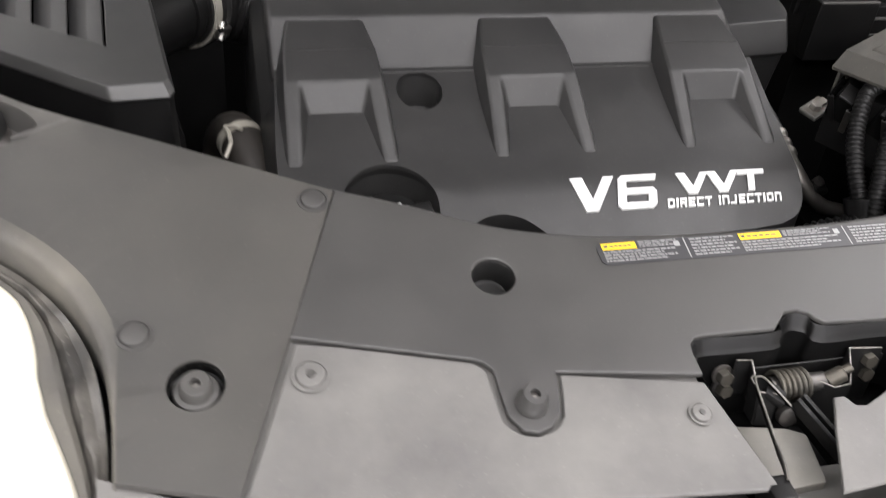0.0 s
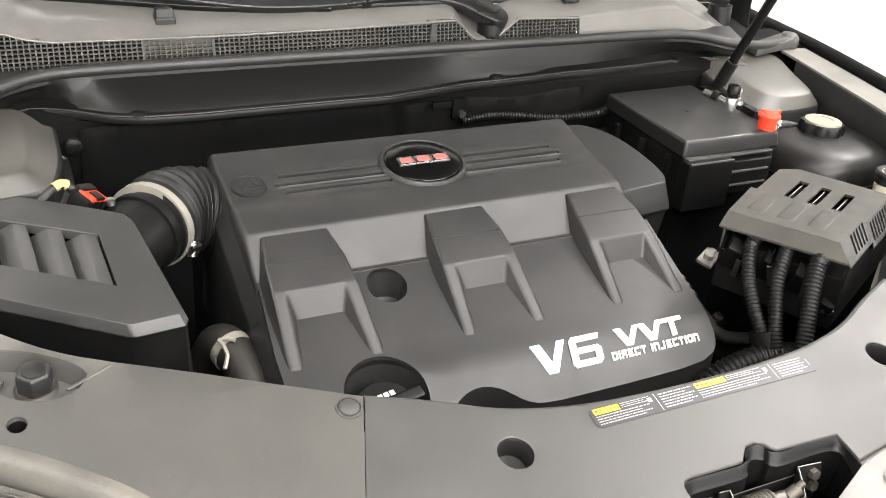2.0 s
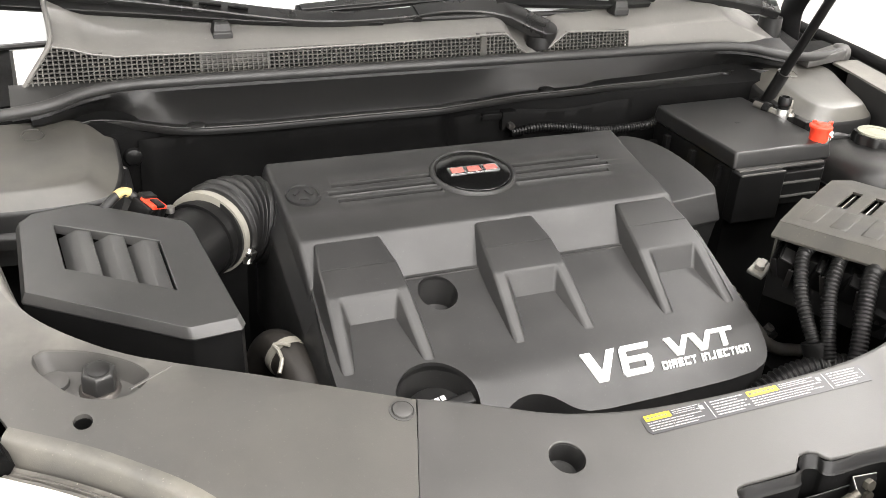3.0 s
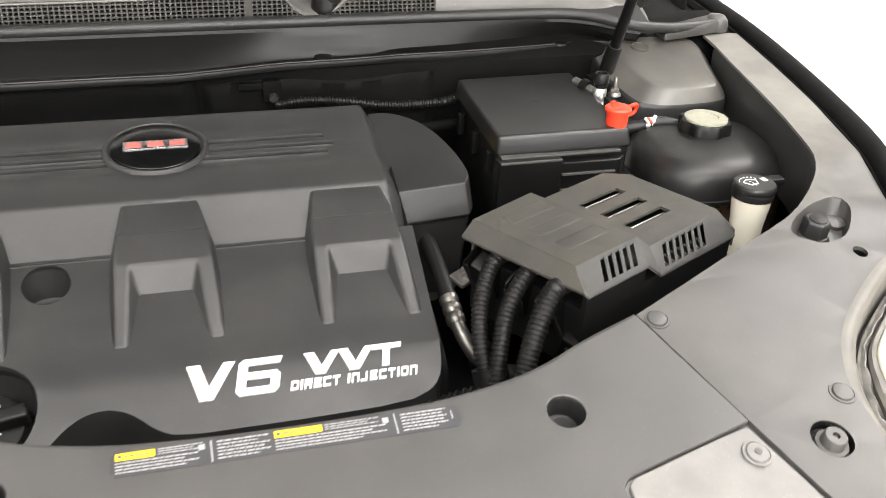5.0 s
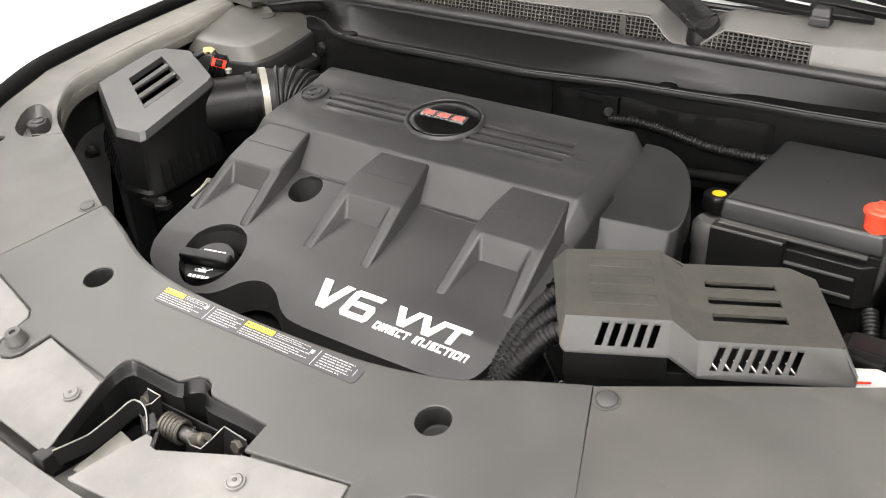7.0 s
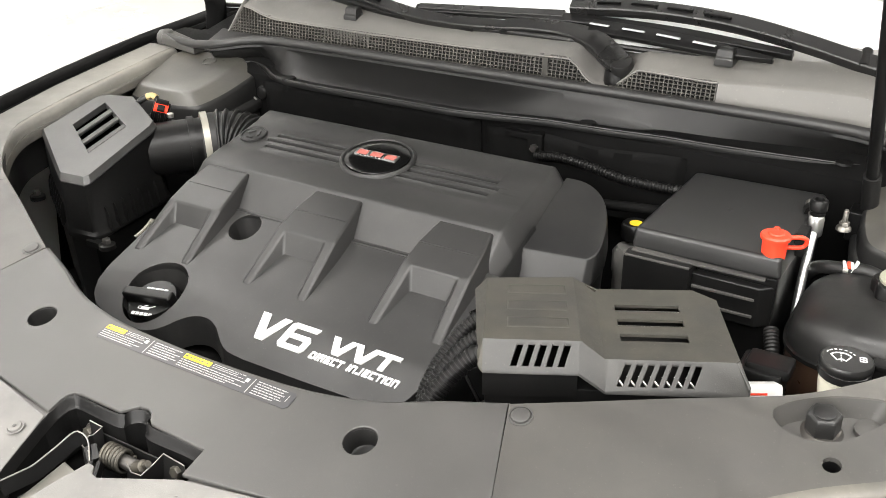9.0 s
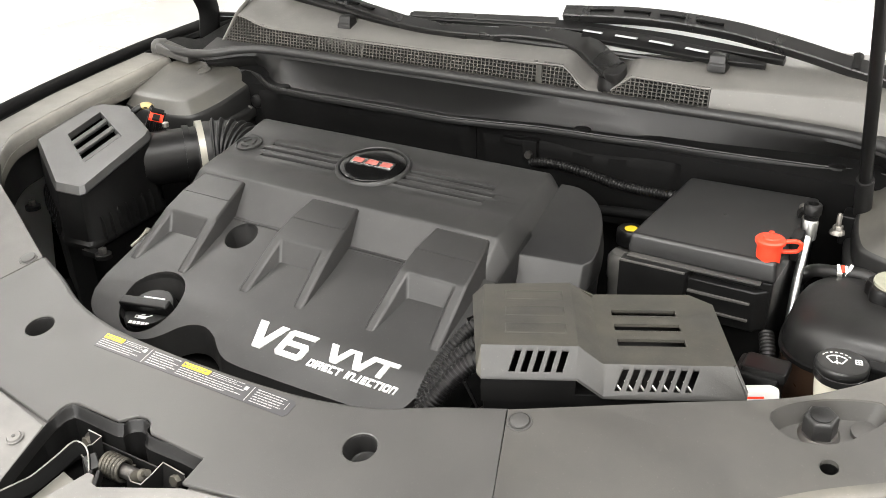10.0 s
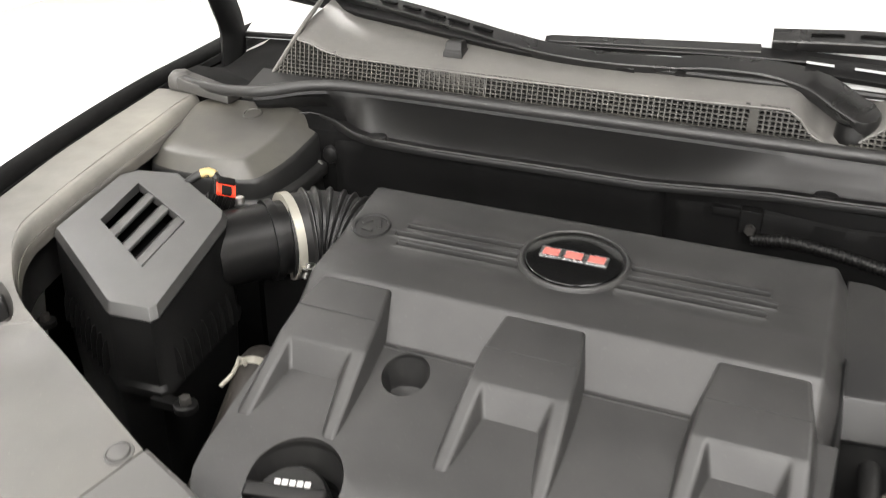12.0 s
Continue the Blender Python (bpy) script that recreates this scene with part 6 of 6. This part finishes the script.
part("cowl_end_rim", tube(solid(), [(-0.573, 0.613, 1.026), (-0.552, 0.6155, 1.056), (-0.530, 0.619, 1.088), (-0.527, 0.640, 1.103), (-0.529, 0.69, 1.124)], 0.0042, 10, flat=0.7), M_COWL, cw, "pale rim at the cowl's end")
part("cowl_ledge", loft(bmesh.new(), [[(x, seal_at(x)[0] + 0.002, seal_at(x)[1] - 0.001), (x, 0.616, 1.0435), (x, 0.616, 1.036), (x, seal_at(x)[0] + 0.002, seal_at(x)[1] - 0.010)] for x in np.linspace(-0.58, 0.58, 59)]), M_COVER, cw)
for s in (-1, 1):
    # near-black filler for the shaded gap between cowl end and wing, with the hinge pocket
    part("cowl_end", loft(bmesh.new(), [[(s * 0.575, y, 1.020 + 0.35 * (y - 0.61)), (s * 0.66, y, 1.012 + 0.2 * (y - 0.61)), (s * 0.74, y, 1.000), (s * 0.74, y, 0.95), (s * 0.575, y, 0.95)] for y in (0.612, 0.66, 0.74, 0.9)]), M_DEEP, cw)
# windscreen
rings = []
for k in range(11):
    y = 0.652 + k * 0.070
    z = 1.100 + (y - 0.668) * 0.60
    rings.append([(x, y + 0.10 * (x / 0.7) ** 2, z - 0.045 * (x / 0.7) ** 2) for x in np.linspace(-0.70, 0.70, 25)])
ws = thing("windscreen", "windscreen behind the wipers, its glare painted as a pale opaque colour", "windscreen", (0, 0.7, 1.05))
bm = loft(bmesh.new(), rings, closed=False)
bmesh.ops.recalc_face_normals(bm, faces=bm.faces)
thicken(bm, lambda p: p + Vector((0, 0.002, -0.005)))
# Opaque pale pane: reflected brightness is put into its colour.
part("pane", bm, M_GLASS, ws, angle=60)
foot = [(x, 0.6525 + 0.10 * (x / 0.7) ** 2, 1.0912 - 0.045 * (x / 0.7) ** 2) for x in np.linspace(-0.70, 0.70, 41)]
part("rubber_seal", tube(solid(), foot, 0.0040, 8, smooth=False), M_RUBBER, ws, "black rubber seal along the foot of the glass")
# washer jets
for s in (-1, 1):
    x = -0.3215 if s < 0 else 0.281
    lift = 0.0 if s < 0 else 0.008
    j = thing("washer_jet", "small black washer jet on the cowl", "washer jet", (x, 0.650, 1.080 + lift), "washer jets")
    rings = [[(x + a * w, 0.650 + b * d, z + lift) for a, b in ((-1, -1), (1, -1), (1, 1), (-1, 1))] for w, d, z in ((0.0125, 0.012, 1.078), (0.0125, 0.012, 1.0875), (0.0110, 0.0095, 1.090), (0.0105, 0.0085, 1.098), (0.0085, 0.006, 1.1005))]
    part("jet", loft(bmesh.new(), rings), M_COVER_D, j, bevel=0.0012)


def ribbon(pts, widths, thick, name, material, parent, label="", slots=()):
    """An arm of rectangular section along a line, its flat side turned up and to the front."""
    line = curve_points(pts, 0.012)
    ln = [0.0]
    for a, b in zip(line, line[1:]):
        ln.append(ln[-1] + (b - a).length)
    rings = []
    for i, q in enumerate(line):
        d = (line[min(i + 1, len(line) - 1)] - line[max(i - 1, 0)]).normalized()
        nrm = Vector((0, -0.55, 0.83))
        side = d.cross(nrm).normalized()
        nrm = side.cross(d)
        w = float(np.interp(ln[i] / ln[-1], [k / (len(widths) - 1) for k in range(len(widths))], widths)) / 2
        rings.append([q + side * a * w + nrm * h * thick for a, h in ((-1, -0.3), (-1, 0.55), (-0.94, 0.86), (-0.80, 1.0), (0.80, 1.0), (0.94, 0.86), (1, 0.55), (1, -0.3), (0.94, -0.6), (-0.94, -0.6))])
    return part(name, loft(bmesh.new(), rings), material, parent, label, angle=32)


def slot_line(pts, start, count, pitch, length, width, material, parent, lift):
    line = curve_points(pts, 0.004)
    ln = [0.0]
    for a, b in zip(line, line[1:]):
        ln.append(ln[-1] + (b - a).length)
    for k in range(count):
        s0 = start + k * pitch
        seg = [line[min(range(len(ln)), key=lambda i: abs(ln[i] - (s0 + length * t)))] for t in (0, 0.5, 1)]
        part("slot", tube(solid(), [p + Vector(lift) for p in seg], width, 8, flat=0.35), material, parent)


# wiper whose pivot stands in the middle of the cowl
w1 = thing("wiper", "black wiper arm and blade parked along the windscreen", "wiper", (0.141, 0.634, 1.05), "wipers")
part("pivot_post", lathe(solid(), [(0.021, -0.022), (0.019, 0.004), (0.012, 0.006)], (0.1405, 0.634, 1.060), 22), M_BLACK, w1)
arm1 = [(0.147, 0.628, 1.071), (0.125, 0.640, 1.079), (0.100, 0.654, 1.090), (0.070, 0.664, 1.095), (0.036, 0.669, 1.097), (-0.02, 0.664, 1.097), (-0.050, 0.660, 1.095)]
ribbon(arm1, (0.034, 0.034, 0.030, 0.025, 0.022, 0.022), 0.010, "arm_head", M_WIPER, w1)
part("arm_cap", lathe(solid(), [(0.0170, -0.012), (0.0170, 0.0050), (0.0150, 0.0085), (0.008, 0.0098)], m=frame_at((0.146, 0.6285, 1.071), (1, 0, 0), (0, 0.83, 0.40)), seg=26), M_WIPER, w1)
arm1b = [(-0.048, 0.660, 1.095), (-0.12, 0.657, 1.093), (-0.19, 0.659, 1.094), (-0.25, 0.667, 1.099), (-0.32, 0.681, 1.107), (-0.40, 0.697, 1.116), (-0.50, 0.716, 1.124), (-0.60, 0.735, 1.130)]
ribbon(arm1b, (0.019, 0.020, 0.021, 0.021, 0.018, 0.015), 0.008, "arm", M_WIPER, w1)
part("joint", tube(solid(), [(-0.049, 0.650, 1.089), (-0.049, 0.670, 1.101)], 0.007, 10), M_BLACK, w1)
blade1 = [(-0.10, 0.672, 1.098), (-0.25, 0.682, 1.103), (-0.40, 0.706, 1.113), (-0.55, 0.737, 1.120), (-0.66, 0.765, 1.122)]
ribbon([(x, y - 0.018, z - 0.008) for x, y, z in blade1], (0.014, 0.016, 0.016, 0.012), 0.005, "blade", M_BLACK, w1)
slot_line(arm1b, 0.235, 5, 0.036, 0.026, 0.0042, M_DEEP, w1, (0, -0.006, 0.0078))
# wiper whose pivot stands at the far end of the cowl
w2 = thing("wiper", "black slotted wiper arm and long blade on the windscreen", "wiper", (0.60, 0.640, 1.05), "wipers")
part("pivot_post", lathe(solid(), [(0.021, -0.030), (0.019, 0.004), (0.012, 0.006)], (0.590, 0.655, 1.064), 22), M_BLACK, w2)
arm2 = [(0.590, 0.650, 1.080), (0.53, 0.655, 1.093), (0.47, 0.662, 1.102), (0.435, 0.668, 1.107), (0.36, 0.682, 1.119), (0.27, 0.697, 1.129), (0.16, 0.702, 1.133), (0.04, 0.695, 1.128)]
ribbon(arm2, (0.030, 0.026, 0.022, 0.024, 0.024, 0.024, 0.022), 0.009, "arm", M_WIPER, w2)
part("joint", tube(solid(), [(0.448, 0.655, 1.104), (0.446, 0.678, 1.118)], 0.007, 10), M_BLACK, w2)
slot_line([(0.30, 0.693, 1.127), (0.16, 0.702, 1.133), (0.06, 0.697, 1.129)], 0.030, 4, 0.052, 0.036, 0.0040, M_DEEP, w2, (0, -0.004, 0.0082))
blade2 = [(0.36, 0.672, 1.102), (0.20, 0.684, 1.110), (0.04, 0.686, 1.111), (-0.10, 0.680, 1.107), (-0.215, 0.674, 1.102)]
ribbon(blade2, (0.010, 0.016, 0.018, 0.018, 0.016), 0.006, "blade", M_BLACK, w2)
ribbon([(0.03, 0.690, 1.115), (-0.09, 0.682, 1.110), (-0.21, 0.675, 1.105)], (0.014, 0.013, 0.011), 0.006, "blade_spoiler", M_WIPER, w2)
spoil = [(0.34, 0.655, 1.097), (0.26, 0.660, 1.101), (0.18, 0.668, 1.105), (0.08, 0.673, 1.108)]
ribbon(spoil, (0.006, 0.022, 0.026, 0.024), 0.005, "blade_fin", M_BLACK, w2)
slot_line(spoil, 0.075, 4, 0.052, 0.034, 0.0042, M_GLASS, w2, (0, -0.003, 0.0056))

# ---------------------------------------------------------------- wing seals
for s in (-1, 1):
    line = [(s * (x + 0.017), y, rail_z(x, y) + 0.002) for x, y in RAIL_OUT + [(0.752, 0.85), (0.76, 1.0)]]
    sl = thing("wing_seal", "black rubber weatherstrip along the wing edge", "weatherstrip", (s * 0.68, 0.4, 0.95), "wing seals")
    part("seal", tube(solid(), line, 0.0130, 12, step=0.03), M_DEEP, sl)
    part("seal_base", tube(solid(), [(x - s * 0.006, y, z - 0.010) for x, y, z in line], 0.013, 8, step=0.03, flat=0.8), M_DEEP, sl)

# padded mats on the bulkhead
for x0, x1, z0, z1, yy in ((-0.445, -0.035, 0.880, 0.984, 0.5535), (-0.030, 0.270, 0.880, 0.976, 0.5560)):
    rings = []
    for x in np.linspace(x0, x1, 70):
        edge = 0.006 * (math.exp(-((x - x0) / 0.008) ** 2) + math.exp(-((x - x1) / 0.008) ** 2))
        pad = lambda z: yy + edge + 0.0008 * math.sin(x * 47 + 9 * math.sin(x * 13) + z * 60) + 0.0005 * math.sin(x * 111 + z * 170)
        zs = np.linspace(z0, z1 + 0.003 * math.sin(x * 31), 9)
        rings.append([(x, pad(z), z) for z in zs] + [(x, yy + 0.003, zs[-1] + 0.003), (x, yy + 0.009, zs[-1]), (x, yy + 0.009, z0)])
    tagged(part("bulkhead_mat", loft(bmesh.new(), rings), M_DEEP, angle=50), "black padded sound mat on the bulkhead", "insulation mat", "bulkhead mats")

# ---------------------------------------------------------------- cables and brackets on the bulkhead
tagged(part("wiring_loom", conduit(solid(), [(0.06, 0.545, 0.952), (0.10, 0.540, 0.958), (0.15, 0.535, 0.955), (0.20, 0.530, 0.949), (0.27, 0.527, 0.950), (0.295, 0.530, 0.955)], 0.0068, 0.0042), M_CABLE), "black corrugated wiring loom along the bulkhead", "cable", "cable sleeves")
tagged(part("wiring_loom", tube(solid(), [(0.17, 0.500, 0.92), (0.22, 0.500, 0.925), (0.27, 0.510, 0.925), (0.31, 0.53, 0.92)], 0.007, 12), M_DEEP), "plain black rubber pipe behind the engine", "cable")
bk = thing("bulkhead_bracket", "dull metal bracket with a bolt on the bulkhead", "bracket", (0.06, 0.556, 0.96))
part("tab", box(solid(), 0.045, 0.068, 0.548, 0.564, 0.955, 0.982), M_DEEP, bk, bevel=0.002)
part("bolt", hex_head(solid(), None, 0.006, 0.008, frame_at((0.0575, 0.549, 0.962), (1, 0, 0), (0, 0, 1))), M_DARKSTEEL, bk)
part("arm", box(solid(), 0.015, 0.048, 0.551, 0.564, 0.970, 0.980), M_DEEP, bk, bevel=0.002)
tagged(part("push_clip", lathe(solid(), [(0.012, 0), (0.010, 0.004), (0.005, 0.006)], m=frame_at((-0.452, 0.5605, 0.962), (1, 0, 0), (0, 0, 1)), seg=18), M_BLACK), "black push clip on the bulkhead", "clip", "push clips")
tagged(part("wire_clip", loft(bmesh.new(), [[(-0.476, y, 0.946), (-0.463, y, 0.946), (-0.462, y, 0.950), (-0.476, y, 0.959)] for y in (0.554, 0.5575)]), M_LOWER), "small pale plastic clip on the bulkhead", "clip")
# brake fluid cap between engine and battery box
bf = thing("fluid_reservoir", "pale fluid reservoir with a black and yellow cap", "reservoir", (0.24, 0.46, 0.70))
part("reservoir", lathe(solid(), [(0.020, -0.20), (0.020, -0.05), (0.022, -0.045), (0.022, -0.02), (0.016, -0.012)], (0.240, 0.455, 0.905), 24), M_LOWER, bf, "pale grey reservoir")
part("cap", lathe(solid(), [(0.0165, -0.012), (0.0175, -0.008), (0.0175, 0.006), (0.0150, 0.009)], (0.240, 0.468, 0.912), 24), M_BLACK, bf)
part("cap_mark", lathe(solid(), [(0.0085, 0.0), (0.0082, 0.0012), (0.004, 0.0013)], (0.2415, 0.466, 0.9205), 20), M_YELLOW, bf, "yellow cap print")

# ---------------------------------------------------------------- bonnet latch in its opening
lt = thing("bonnet_latch", "dark steel bonnet latch with a coil spring and lever", "latch", (0.0, -0.17, 0.80))
wallp = [(0.084, -0.168), (0.084, -0.140), (0.018, -0.1375), (0.009, -0.1285), (-0.003, -0.1255), (-0.014, -0.132), (-0.021, -0.1385), (-0.074, -0.1380), (-0.0815, -0.1395), (-0.0852, -0.1437), (-0.0864, -0.151), (-0.086, -0.168), (-0.068, -0.246)]
wallp = flat_curve(wallp, 0.003)
steps = ((1.0, 0.0, 0.0025), (0.985, -0.0015, 0.0045), (0.975, -0.0025, 0.0110), (0.955, -0.0048, 0.0140))
rings = [[Vector((x * k, y + dy, front_z(x, y) - dz)) for k, dy, dz in steps] for x, y in wallp]
bm = bmesh.new()
grid = [[bm.verts.new(p) for p in r] for r in rings]
for a, b in zip(grid, grid[1:]):
    for k in range(len(steps) - 1):
        bm.faces.new((a[k], b[k], b[k + 1], a[k + 1]))
bmesh.ops.recalc_face_normals(bm, faces=bm.faces)
thicken(bm, lambda p: p + Vector((0.0, 0.0012, -0.0012)))
part("latch_well", bm, M_BLACK, lt, "black moulded rim of the latch opening")
# Near-black walls and floor carry the shade of the deep latch opening.
bm = bmesh.new()
grid = [[bm.verts.new((x * k, y + dy, front_z(x, y) - dz)) for k, dy, dz in ((0.962, -0.0044, 0.0140), (0.94, -0.0044, 0.060))] for x, y in wallp]
for a, b in zip(grid, grid[1:]):
    bm.faces.new((a[0], b[0], b[1], a[1]))
bmesh.ops.recalc_face_normals(bm, faces=bm.faces)
thicken(bm, lambda p: p + Vector((0.0, 0.0015, 0)))
part("well_wall", bm, M_DEEP, lt)
part("well_apron", loft(bmesh.new(), [[(-0.062, -0.176, z), (-0.024, -0.184, z), (-0.012, -0.191, z), (-0.017, -0.227, z - 0.004), (-0.060, -0.230, z - 0.004)] for z in (0.872, 0.856)]), M_RAIL, lt, "pale apron below the lever", bevel=0.002)
part("well_floor", box(solid(), -0.09, 0.09, -0.27, -0.12, 0.80, 0.845), M_DEEP, lt)
# folded plates with thin bright edges


def folded(name, path, drop, lean=(0.0, 0.0)):
    rings = [[Vector(p), Vector(p) + Vector((0.0012, -0.0012, 0)), Vector(p) + Vector((0.0012 + lean[0], -0.0012 + lean[1], -drop)), Vector(p) + Vector((lean[0], lean[1], -drop))] for p in path]
    ob = part(name, loft(bmesh.new(), rings), M_RUBBER, lt, "dark folded steel plate")
    part("bright_edge", tube(solid(), [Vector(p) + Vector((0.0006, -0.0006, 0.0002)) for p in path], 0.0007, 8, smooth=False), M_DULL, ob)
    return ob


folded("latch_plate", [(-0.052, -0.1485, 0.9035), (-0.0385, -0.1465, 0.9000), (-0.0405, -0.1560, 0.8965), (-0.0440, -0.1585, 0.8955), (-0.0420, -0.1680, 0.8920), (-0.0300, -0.1700, 0.8905)], 0.028, (0.002, -0.003))
folded("latch_plate", [(0.0640, -0.1460, 0.8975), (0.0380, -0.1450, 0.8995), (0.0345, -0.1560, 0.8930), (0.0300, -0.1660, 0.8870), (0.0180, -0.1665, 0.8860), (0.0060, -0.1600, 0.8885)], 0.028, (-0.002, -0.003))
part("back_plate", box(solid(), -0.060, 0.072, -0.1445, -0.1425, 0.845, 0.889), M_RUBBER, lt, bevel=0.001)
for x, z in ((0.056, 0.889), (0.058, 0.876), (-0.056, 0.888), (-0.053, 0.876)):
    b = part("fixing_bolt", hex_head(solid(), None, 0.0058, 0.007, frame_at((x, -0.146, z), (1, 0, 0), (0, 0.2, 1))), M_LATCH, lt)
    part("bolt_flange", lathe(solid(), [(0.0080, 0.0), (0.0075, 0.0015), (0.005, 0.0018)], m=frame_at((x, -0.1455, z), (1, 0, 0), (0, 0.2, 1)), seg=16), M_DARKSTEEL, b)
# coil spring
coil = [(-0.022 + 0.0040 * a / 6.283, -0.158 + 0.0098 * math.cos(a), 0.884 + 0.0098 * math.sin(a)) for a in np.linspace(0, 6.283 * 6, 110)]
part("spring", tube(solid(), coil, 0.0018, 8, smooth=False), M_LATCH, lt, "dusty zinc coil spring")
part("spring_pin", tube(solid(), [(-0.026, -0.158, 0.884), (0.016, -0.158, 0.884)], 0.0066, 14), M_DARKSTEEL, lt)
part("roller", lathe(solid(), [(0.0060, -0.006), (0.0060, 0.006), (0.004, 0.007)], m=pose(0.0225, -0.160, 0.8885, 0, 60, 0), seg=16), M_LATCH, lt)
part("roller_pin", lathe(solid(), [(0.0034, -0.006), (0.0034, 0.006)], m=pose(0.0280, -0.159, 0.8925, 0, 60, 0), seg=12), M_LATCH, lt)
part("catch", box(solid(), -0.012, 0.004, -0.006, 0.006, -0.003, 0.003, pose(-0.026, -0.170, 0.8865, 10, 25, -30)), M_RUBBER, lt, bevel=0.0015)
# release lever with its thin bright edge
lever = [(-0.063, -0.240, 0.8940), (-0.0580, -0.2250, 0.8945), (-0.0550, -0.2120, 0.8942), (-0.0543, -0.2085, 0.8948), (-0.0515, -0.1860, 0.9000), (-0.0500, -0.1720, 0.9040), (-0.0475, -0.1660, 0.9046), (-0.0425, -0.1645, 0.9030), (-0.0350, -0.1660, 0.8975), (-0.0220, -0.1780, 0.8860), (-0.0100, -0.1900, 0.8740), (0.004, -0.204, 0.858)]
rings = []
pts = curve_points(lever, 0.003)
for i, p in enumerate(pts):
    rings.append([p, p + Vector((0.0016, -0.0008, 0)), p + Vector((0.0070, -0.0010, -0.012)), p + Vector((0.0050, 0.0, -0.012))])
lv = part("lever", loft(bmesh.new(), rings), M_DEEP, lt, "black release lever")
part("bright_edge", tube(solid(), [p + Vector((0.0006, -0.0004, 0.0002)) for p in pts[:-14]], 0.0008, 8, smooth=False), M_DULL, lv, "bright lever edge")
part("lever_tip", box(solid(), -0.076, -0.060, -0.252, -0.234, 0.874, 0.893), M_BLACK, lt, bevel=0.002)
for dx in (0.0, 0.007):
    part("lever_arm", box(solid(), -0.014 + dx, -0.010 + dx, -0.034, 0.018, -0.006, 0.004, pose(0.0, -0.186, 0.882, 22, 0, 28)), M_BLACK, lt, bevel=0.001)
part("pivot_bolt", lathe(solid(), [(0.008, 0), (0.008, 0.005), (0.005, 0.006)], m=pose(-0.020, -0.175, 0.876, 80, 0, 0), seg=16), M_DARKSTEEL, lt)

# ---------------------------------------------------------------- headlamps


def headlamp(s):
    h = thing("headlamp", "headlamp with a glare-white lens in a dusty grey housing", "headlamp", (s * 0.55, -0.12, 0.70), "headlamps")
    rim, ledge, bead, lens = [], [], [], []
    for i, ((x, y), (nx, ny)) in enumerate(zip(LAMP_EDGE, LAMP_NORMAL)):
        out, z = Vector((nx, ny, 0)), rail_z(x, y) - 0.016
        wob = 0.0010 * math.sin(i * 1.9) + 0.0008 * math.sin(i * 0.7)
        w = lerp_table(y, (-0.19, -0.179, -0.154, -0.125, -0.095, -0.067, -0.038, 0.0), (0.011, 0.0135, 0.021, 0.028, 0.029, 0.021, 0.012, 0.011))
        p = Vector((x, y, z)) + out * 0.0035
        up = lambda a, b: p + out * a + Vector((0, 0, b))
        w += 0.0027
        rim.append([up(0.0, -0.020), up(0.0006, -0.0020), up(0.20 * w, -0.0050 + wob), up(0.36 * w + wob, -0.0035 + wob), up(0.43 * w + wob, -0.0037 + wob), up(0.60 * w, -0.0105), up(0.60 * w, -0.05), up(0.0, -0.05)])
        ledge.append([up(0.57 * w, -0.014), up(0.59 * w, -0.0050), up(0.72 * w, -0.0022 + 0.5 * wob), up(w, -0.0030), up(w + 0.001, -0.05), up(0.57 * w, -0.05)])
        q = p + out * w + Vector((0, 0, -0.002))
        at = lambda a, b: q + out * a + Vector((0, 0, b))
        bead.append([at(0.0, -0.010), at(0.0005, 0.001), at(0.003, 0.0042), at(0.007, 0.0044), at(0.0095, 0.0015), at(0.0095, -0.010)])
        lens.append([at(0.0090, -0.006), at(0.0095, 0.0020), at(0.03, 0.003), at(0.06, -0.012) + Vector((0, -0.02, 0)), at(0.10, -0.05) + Vector((0, -0.05, 0)), at(0.11, -0.13) + Vector((0, -0.06, 0)), at(0.05, -0.15), at(0.009, -0.10)])
    flip = lambda rings: [[Vector((s * v.x, v.y, v.z)) for v in r] for r in rings]
    part("housing", loft(bmesh.new(), flip(rim)), M_LAMPRIM, h, "mottled dark lamp housing", angle=25)
    part("housing_ledge", loft(bmesh.new(), flip(ledge)), M_LIP, h, "dusty beige ledge along the lens", angle=30)
    part("lens_bead", loft(bmesh.new(), flip(bead)), M_CREAM, h, "off-white rounded lens edge", angle=50)
    # Lens brightness comes from its white colour, not from transparency.
    part("lens", loft(bmesh.new(), flip(lens)), M_LAMP, h, "lamp lens with its glare painted opaque white", angle=40)
    part("lamp_mount", box(solid(), min(s * 0.47, s * 0.62), max(s * 0.47, s * 0.62), -0.12, 0.0, 0.55, 0.86), M_DEEP, h)
    return h


for s in (-1, 1):
    headlamp(s)
